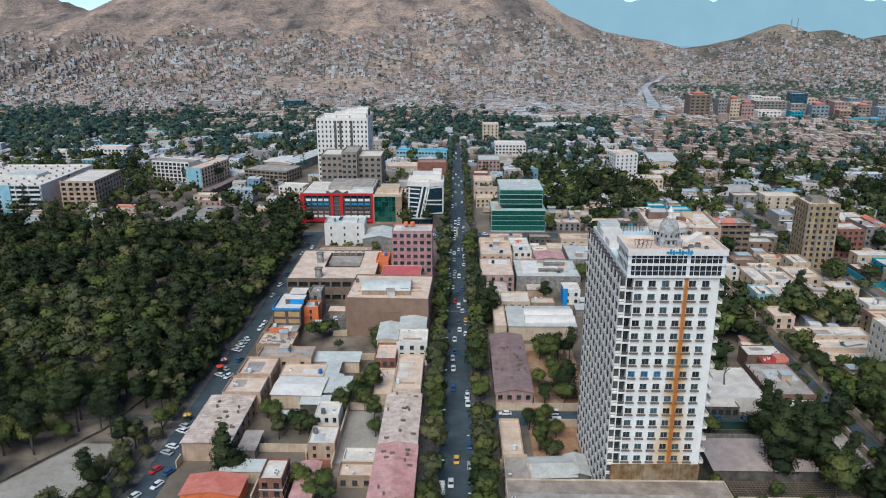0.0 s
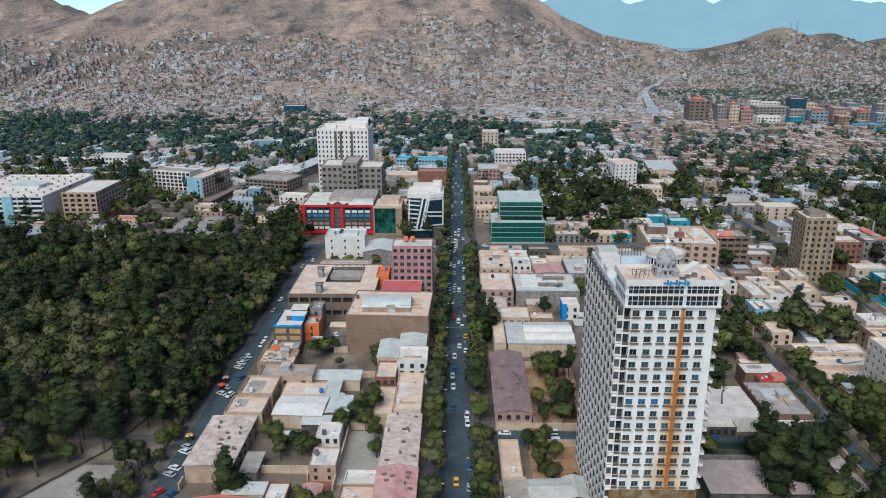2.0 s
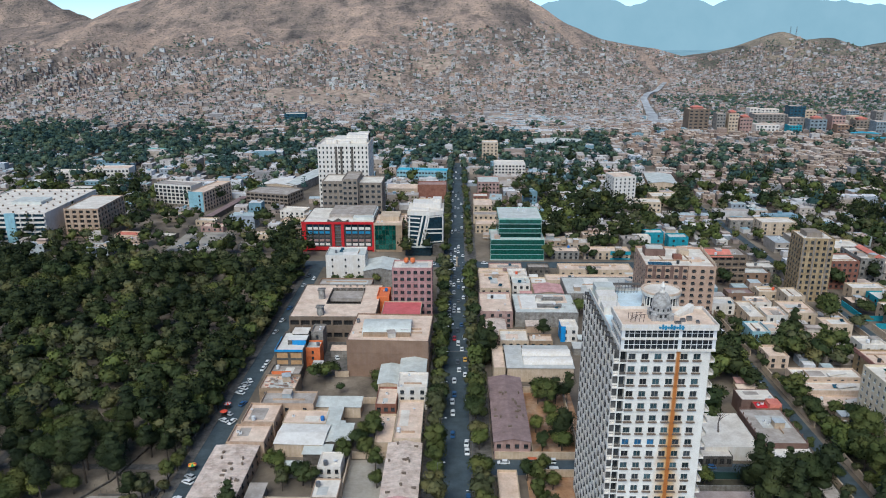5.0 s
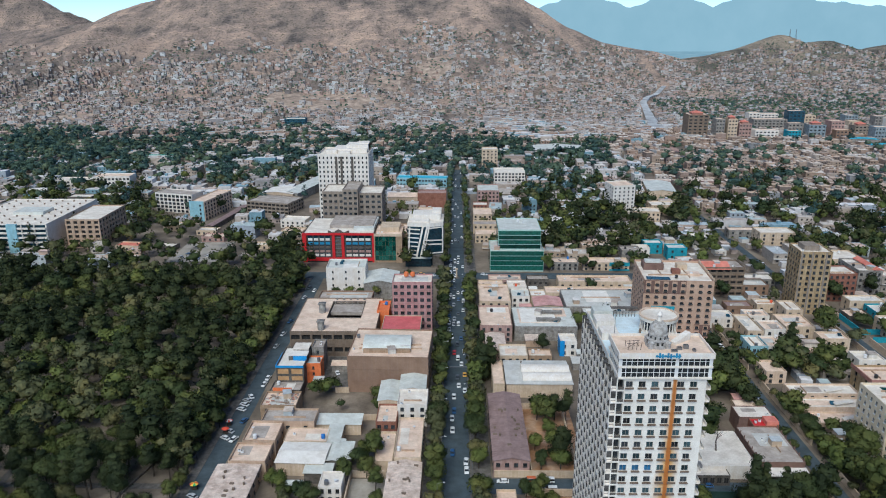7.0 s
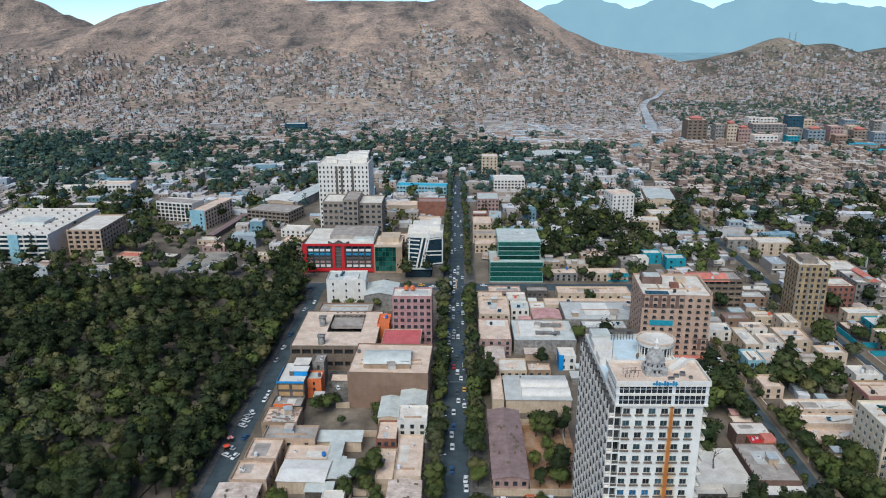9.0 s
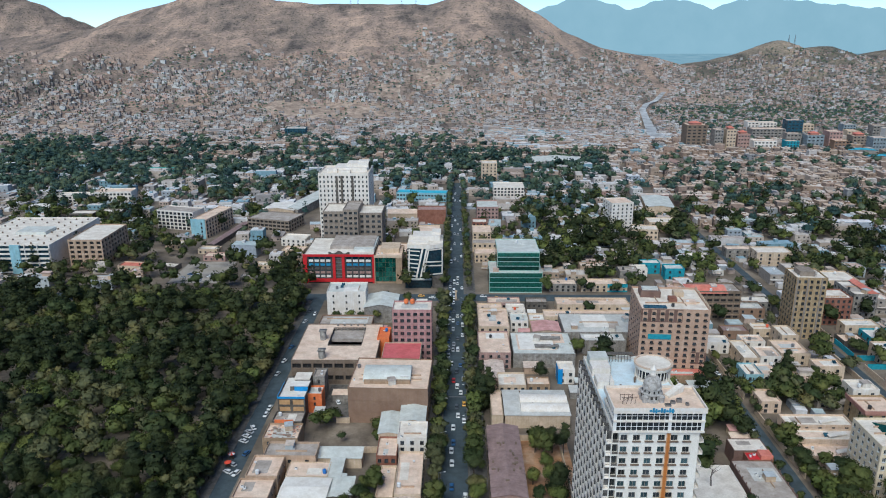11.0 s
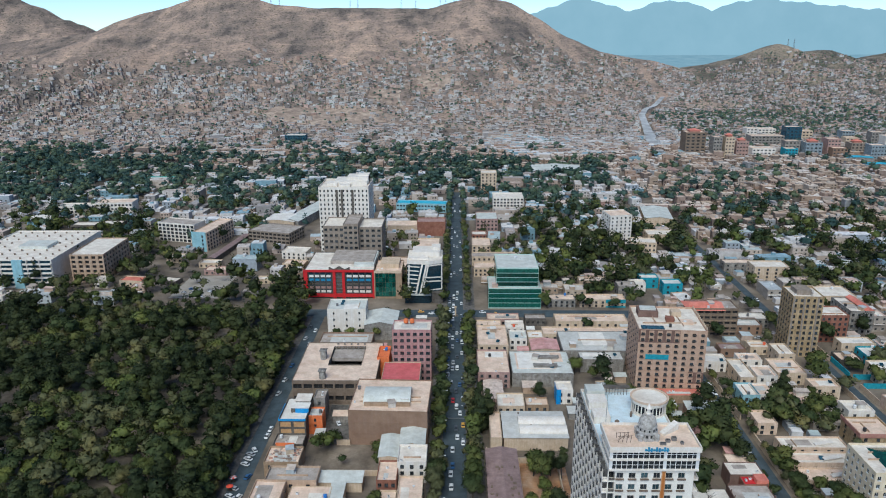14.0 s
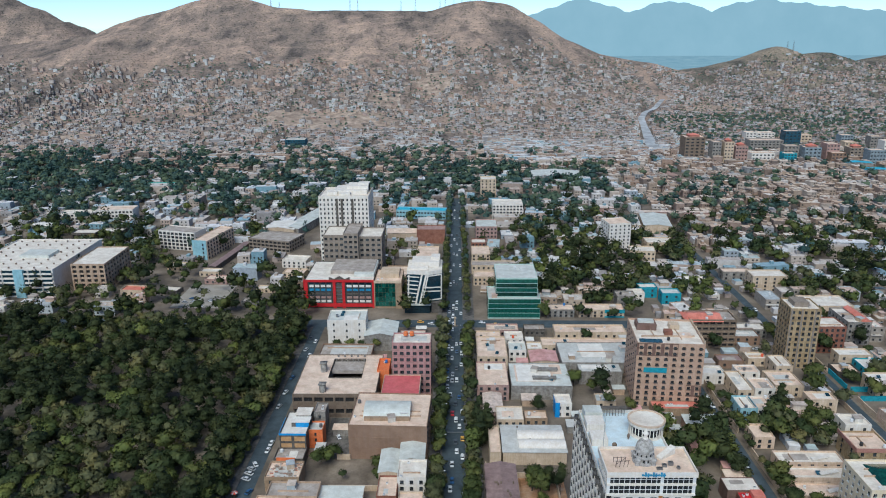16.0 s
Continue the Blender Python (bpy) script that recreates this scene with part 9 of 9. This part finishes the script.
# ---- details on the large roofs ----
def barrel(name, label, x0, y0, x1, y1, z, rise, material, along="x", n=12):
    s = Shape()
    for i in range(n):
        a, b = math.pi * i / n, math.pi * (i + 1) / n
        if along == "x":
            c, r = (y0 + y1) / 2, (y1 - y0) / 2
            s.face([(x0, c - r * math.cos(a), z + rise * math.sin(a)), (x1, c - r * math.cos(a), z + rise * math.sin(a)), (x1, c - r * math.cos(b), z + rise * math.sin(b)), (x0, c - r * math.cos(b), z + rise * math.sin(b))])
    for xx, sg in ((x0, -1), (x1, 1)):
        c, r = (y0 + y1) / 2, (y1 - y0) / 2
        q = [(xx, c - r * math.cos(math.pi * i / n), z + rise * math.sin(math.pi * i / n)) for i in range(n + 1)]
        s.face(q if sg < 0 else q[::-1])
    tagged(part(name, s, material, None, smooth=False), label, "roof vault")


barrel("barrel_skylight", "blue-grey barrel skylight on the market roof", -40.5, 290.5, -19.5, 305, 16.9, 3.2, SHEETBLUE)
_s = Shape()
_s.box(-40, 289, 16.3, -19.5, 290.4, 18.2)
tagged(part("skylight_kerb", _s, TAN, None), "tan brick kerb below the skylight", "kerb")
barrel("roof_vault", "white fabric vault on the warehouse roof", 29, 290.6, 50, 297, 6.9, 1.9, WHITE)
barrel("roof_vault", "white fabric vault on the warehouse roof", 29, 283.4, 50, 289.8, 6.7, 1.9, WHITE)
for _x, _y, _w in ((49, 357.5, 13), (47.5, 347.5, 12)):
    _s = Shape()
    _s.box(_x - _w / 2, _y - 1.1, 7.4, _x + _w / 2, _y + 1.1, 8.9)
    _s.box(_x - _w / 2 - 0.3, _y - 1.5, 8.9, _x + _w / 2 + 0.3, _y + 1.5, 9.1, bottom=True)
    tagged(part("roof_ventilator", _s, CONCRETE, None), "long grey ventilator ridge on the warehouse", "ventilator")

# small things on roofs
def tank_mesh(material, r=0.75, h=1.4):
    s = Shape()
    s.cyl(0, 0, 0.35, 0.35 + h, r, r, 14)
    s.cyl(0, 0, 0.35 + h, 0.55 + h, r * 0.96, r * 0.3, 14)
    for a in range(4):
        s.box(0.5 * math.cos(a * 1.57 + 0.78) - 0.06, 0.5 * math.sin(a * 1.57 + 0.78) - 0.06, 0, 0.5 * math.cos(a * 1.57 + 0.78) + 0.06, 0.5 * math.sin(a * 1.57 + 0.78) + 0.06, 0.36, 1)
    return s.mesh("water_tank", [material, STEEL])


TANKS = [tank_mesh(flat("blue_plastic", (0.03, 0.16, 0.45), 0.5)), tank_mesh(flat("black_plastic", (0.03, 0.03, 0.03), 0.5)), tank_mesh(FRAMEWHITE), tank_mesh(STEEL), tank_mesh(flat("orange_plastic", (0.7, 0.12, 0.05), 0.5))]
_s = Shape()
_s.box(-0.5, -0.35, 0.1, 0.5, 0.35, 0.85, bottom=True)
_s.cyl(0, 0, 0.85, 0.9, 0.28, 0.28, 12, 1)
AIRCON = _s.mesh("air_conditioner", [FRAMEWHITE, FRAMEDARK])
_s = Shape()
_s.box(-1.6, -1.8, 0, 1.6, 1.8, 2.3)
_s.box(-1.8, -2.0, 2.3, 1.8, 2.0, 2.48, 1, bottom=True)
HUT = _s.mesh("stair_hut", [TOWNMIX, ROOFMIX])
_s = Shape()
_s.tube((0, 0, 0), (0, 0, 0.9), 0.05, 0.05, 5)
_s.cyl(0, 0, 0.7, 1.0, 0.1, 0.55, 12)
DISH = _s.mesh("satellite_dish", [FRAMEWHITE])
_s = Shape()
_s.face([(-0.95, -0.9, 0.35), (0.95, -0.9, 0.35), (0.95, 0.9, 1.2), (-0.95, 0.9, 1.2)])
_s.face([(-0.95, 0.9, 1.16), (0.95, 0.9, 1.16), (0.95, -0.9, 0.31), (-0.95, -0.9, 0.31)])
for _x in (-0.85, 0.85):
    _s.tube((_x, 0.8, 0), (_x, 0.8, 1.1), 0.03, 0.03, 4, 1)
    _s.tube((_x, -0.8, 0), (_x, -0.8, 0.35), 0.03, 0.03, 4, 1)
SOLAR = _s.mesh("solar_panel", [BLUEGLASS, STEEL])
KINDS = [("water_tank", "plastic water tank on a flat roof", "tank"), ("air_conditioner", "white air conditioner box on a roof", "air conditioner"), ("stair_hut", "small stair hut on a flat roof", "roof hut"), ("satellite_dish", "white satellite dish on a roof", "dish"), ("solar_panel", "tilted solar panel on a roof", "solar panel")]
_done = 0
for x, y, hw, hd, z in sorted(ROOFS, key=lambda r: r[1]):
    if y > 660 or hw < 1.5 or hd < 1.5:
        continue
    for _ in range(2 + int(hw * hd / 60)):
        if _done > 280:
            break
        k = rng.choice(5, p=[0.2, 0.32, 0.16, 0.2, 0.12])
        if k == 2 and (hw < 3.5 or hd < 3.5):
            continue
        me = [TANKS[int(rng.choice(5, p=[0.2, 0.22, 0.34, 0.2, 0.04]))], AIRCON, HUT, DISH, SOLAR][k]
        nm, lb, ct = KINDS[k]
        ob = new(nm, me)
        pad = 1.0 if k == 2 else 0.0
        ob.matrix_world = pose(x + rng.uniform(-hw + pad, hw - pad), y + rng.uniform(-hd + pad, hd - pad), z, 0, 0, rng.choice([0, 0, 90, 15, -20]))
        tagged(ob, lb, ct, "roof " + ct + "s")
        _done += 1

# patches of other roofing and low walls on the nearer flat roofs
PATCHES = []
for _i, (_m, _z) in enumerate(((ROOFWHITE, 0.03), (ROOFPEACH, 0.035), (ROOFGREY, 0.04), (SHEETWHITE, 0.12), (PALEGREYROOF, 0.05))):
    _s = Shape()
    _s.box(-0.5, -0.5, 0, 0.5, 0.5, _z)
    PATCHES.append(_s.mesh("roof_patch", [_m]))
_s = Shape()
_s.box(-0.5, -0.12, 0, 0.5, 0.12, 0.7)
LOWWALL = _s.mesh("roof_wall", [PEACHTAN])
_np = 0
for x, y, hw, hd, z in sorted(ROOFS, key=lambda r: r[1]):
    if y > 440 or hw < 2.5 or hd < 2.5 or _np > 170 or z > 40:
        continue
    for _ in range(1 + int(hw * hd > 40) + int(hw * hd > 120)):
        if rng.random() < 0.65:
            a, b = rng.uniform(0.25, 0.8) * hw, rng.uniform(0.25, 0.8) * hd
            ob = new("roof_patch", PATCHES[int(rng.integers(5))])
            ob.matrix_world = pose(x + rng.uniform(-1, 1) * (hw - a), y + rng.uniform(-1, 1) * (hd - b), z + 0.004 + 0.01 * rng.random()) @ Matrix.Diagonal((2 * a, 2 * b, 1, 1))
            tagged(ob, "patch of other roofing laid on a flat roof", "roof patch", "roof patches")
        else:
            ob = new("roof_wall", LOWWALL)
            a = rng.uniform(0.4, 0.9)
            turn = rng.random() < 0.5
            ob.matrix_world = (pose(x, y + rng.uniform(-0.7, 0.7) * hd, z) if turn else pose(x + rng.uniform(-0.7, 0.7) * hw, y, z, 0, 0, 90)) @ Matrix.Diagonal((2 * a * (hw if turn else hd), 1, 1, 1))
            tagged(ob, "low plastered wall across a flat roof", "wall", "roof walls")
        _np += 1

# hatches, flues and loose boards on the long sheet roofs
_hatch = []
for _w, _d, _h in ((0.7, 0.9, 0.5), (0.5, 0.5, 0.9), (1.3, 0.7, 0.35)):
    _s = Shape()
    _s.box(-_w / 2, -_d / 2, -0.3, _w / 2, _d / 2, _h)
    _s.box(-_w / 2 - 0.1, -_d / 2 - 0.1, _h, _w / 2 + 0.1, _d / 2 + 0.1, _h + 0.08, bottom=True)
    _hatch.append(_s.mesh("roof_hatch", [BROWNCONC]))
for _x, _y, _w, _d, _h, _r, _k in ((20, 247, 12.6, 48, 6.6, 1.3, 16), (-17.2, 206, 11.2, 31, 6.4, 1.0, 10), (-17.2, 168, 11.8, 44, 6.4, 1.2, 12), (-75, 205, 14.5, 29, 6.2, 0.35, 12), (36, 292, 28, 22.5, 6.4, 0.0, 5)):
    for _ in range(_k):
        u, v = rng.uniform(-0.42, 0.42), rng.uniform(-0.46, 0.46)
        ob = new("roof_hatch", _hatch[int(rng.integers(3))])
        ob.matrix_world = pose(_x + u * _w, _y + v * _d, _h + 0.12 + (1 - abs(u) * 2) * _r)
        tagged(ob, "small brown hatch or flue on a sheet roof", "roof hatch", "roof hatches")

# ---- masts on the ridge, bare tree ----
for _x, _h in ((-282, 38), (-262, 30), (-147, 34), (-109, 32), (-44, 26), (-30, 34), (-8, 40), (14, 30), (34, 36), (60, 22), (-492, 20), (-470, 16), (896, 24), (880, 18)):
    _z = relief(_x, 2028)
    _s = Shape()
    for _k in range(3):
        _a = _k * 2.09
        _s.tube((2.2 * math.cos(_a), 2.2 * math.sin(_a), -1), (0.3 * math.cos(_a), 0.3 * math.sin(_a), _h), 0.28, 0.18, 4)
    for _k in range(8):
        _f = _k / 8
        _r0 = 2.2 - 1.9 * _f
        for _j in range(3):
            _a, _b = _j * 2.09, (_j + 1) * 2.09
            _s.tube((_r0 * math.cos(_a), _r0 * math.sin(_a), _h * _f), ((_r0 - 0.2) * math.cos(_b), (_r0 - 0.2) * math.sin(_b), _h * (_f + 0.12)), 0.12, 0.12, 3)
    tagged(part("radio_mast", _s, STEEL, None, at=pose(_x, 2028, _z)), "slender steel radio mast on the hill ridge", "mast", "ridge masts")
GREYBARK = surface("grey_dry_wood", [(0.16, 0.13, 0.11), (0.24, 0.2, 0.17)], scale=1.0, fine=6, bump=0.6)
_bt = trunk_shape(7.0, 0.35, [Vector((2.4, 0.3, 8.6)), Vector((-1.8, 0.4, 8.2)), Vector((0.6, -1.6, 9.0)), Vector((3.2, 0.5, 7.0))], 0.8)
tagged(part("bare_tree", _bt, GREYBARK, None, at=pose(94.5, 233, 5.1)), "bare leafless tree rising through a white roof", "tree")


# ---- a red-brown lane in the adobe quarter ----
LANE = surface("red_brown_paving", [(0.42, 0.27, 0.22), (0.52, 0.35, 0.29)], scale=0.05, fine=0.5)
_s = Shape()
_s.box(-6, -45, -0.3, 6, 45, 0.08)
tagged(part("road_red", _s, LANE, None, at=pose(284, 918, 0, 0, 0, 8)), "wide red-brown lane through the adobe quarter", "road", kind="structure")
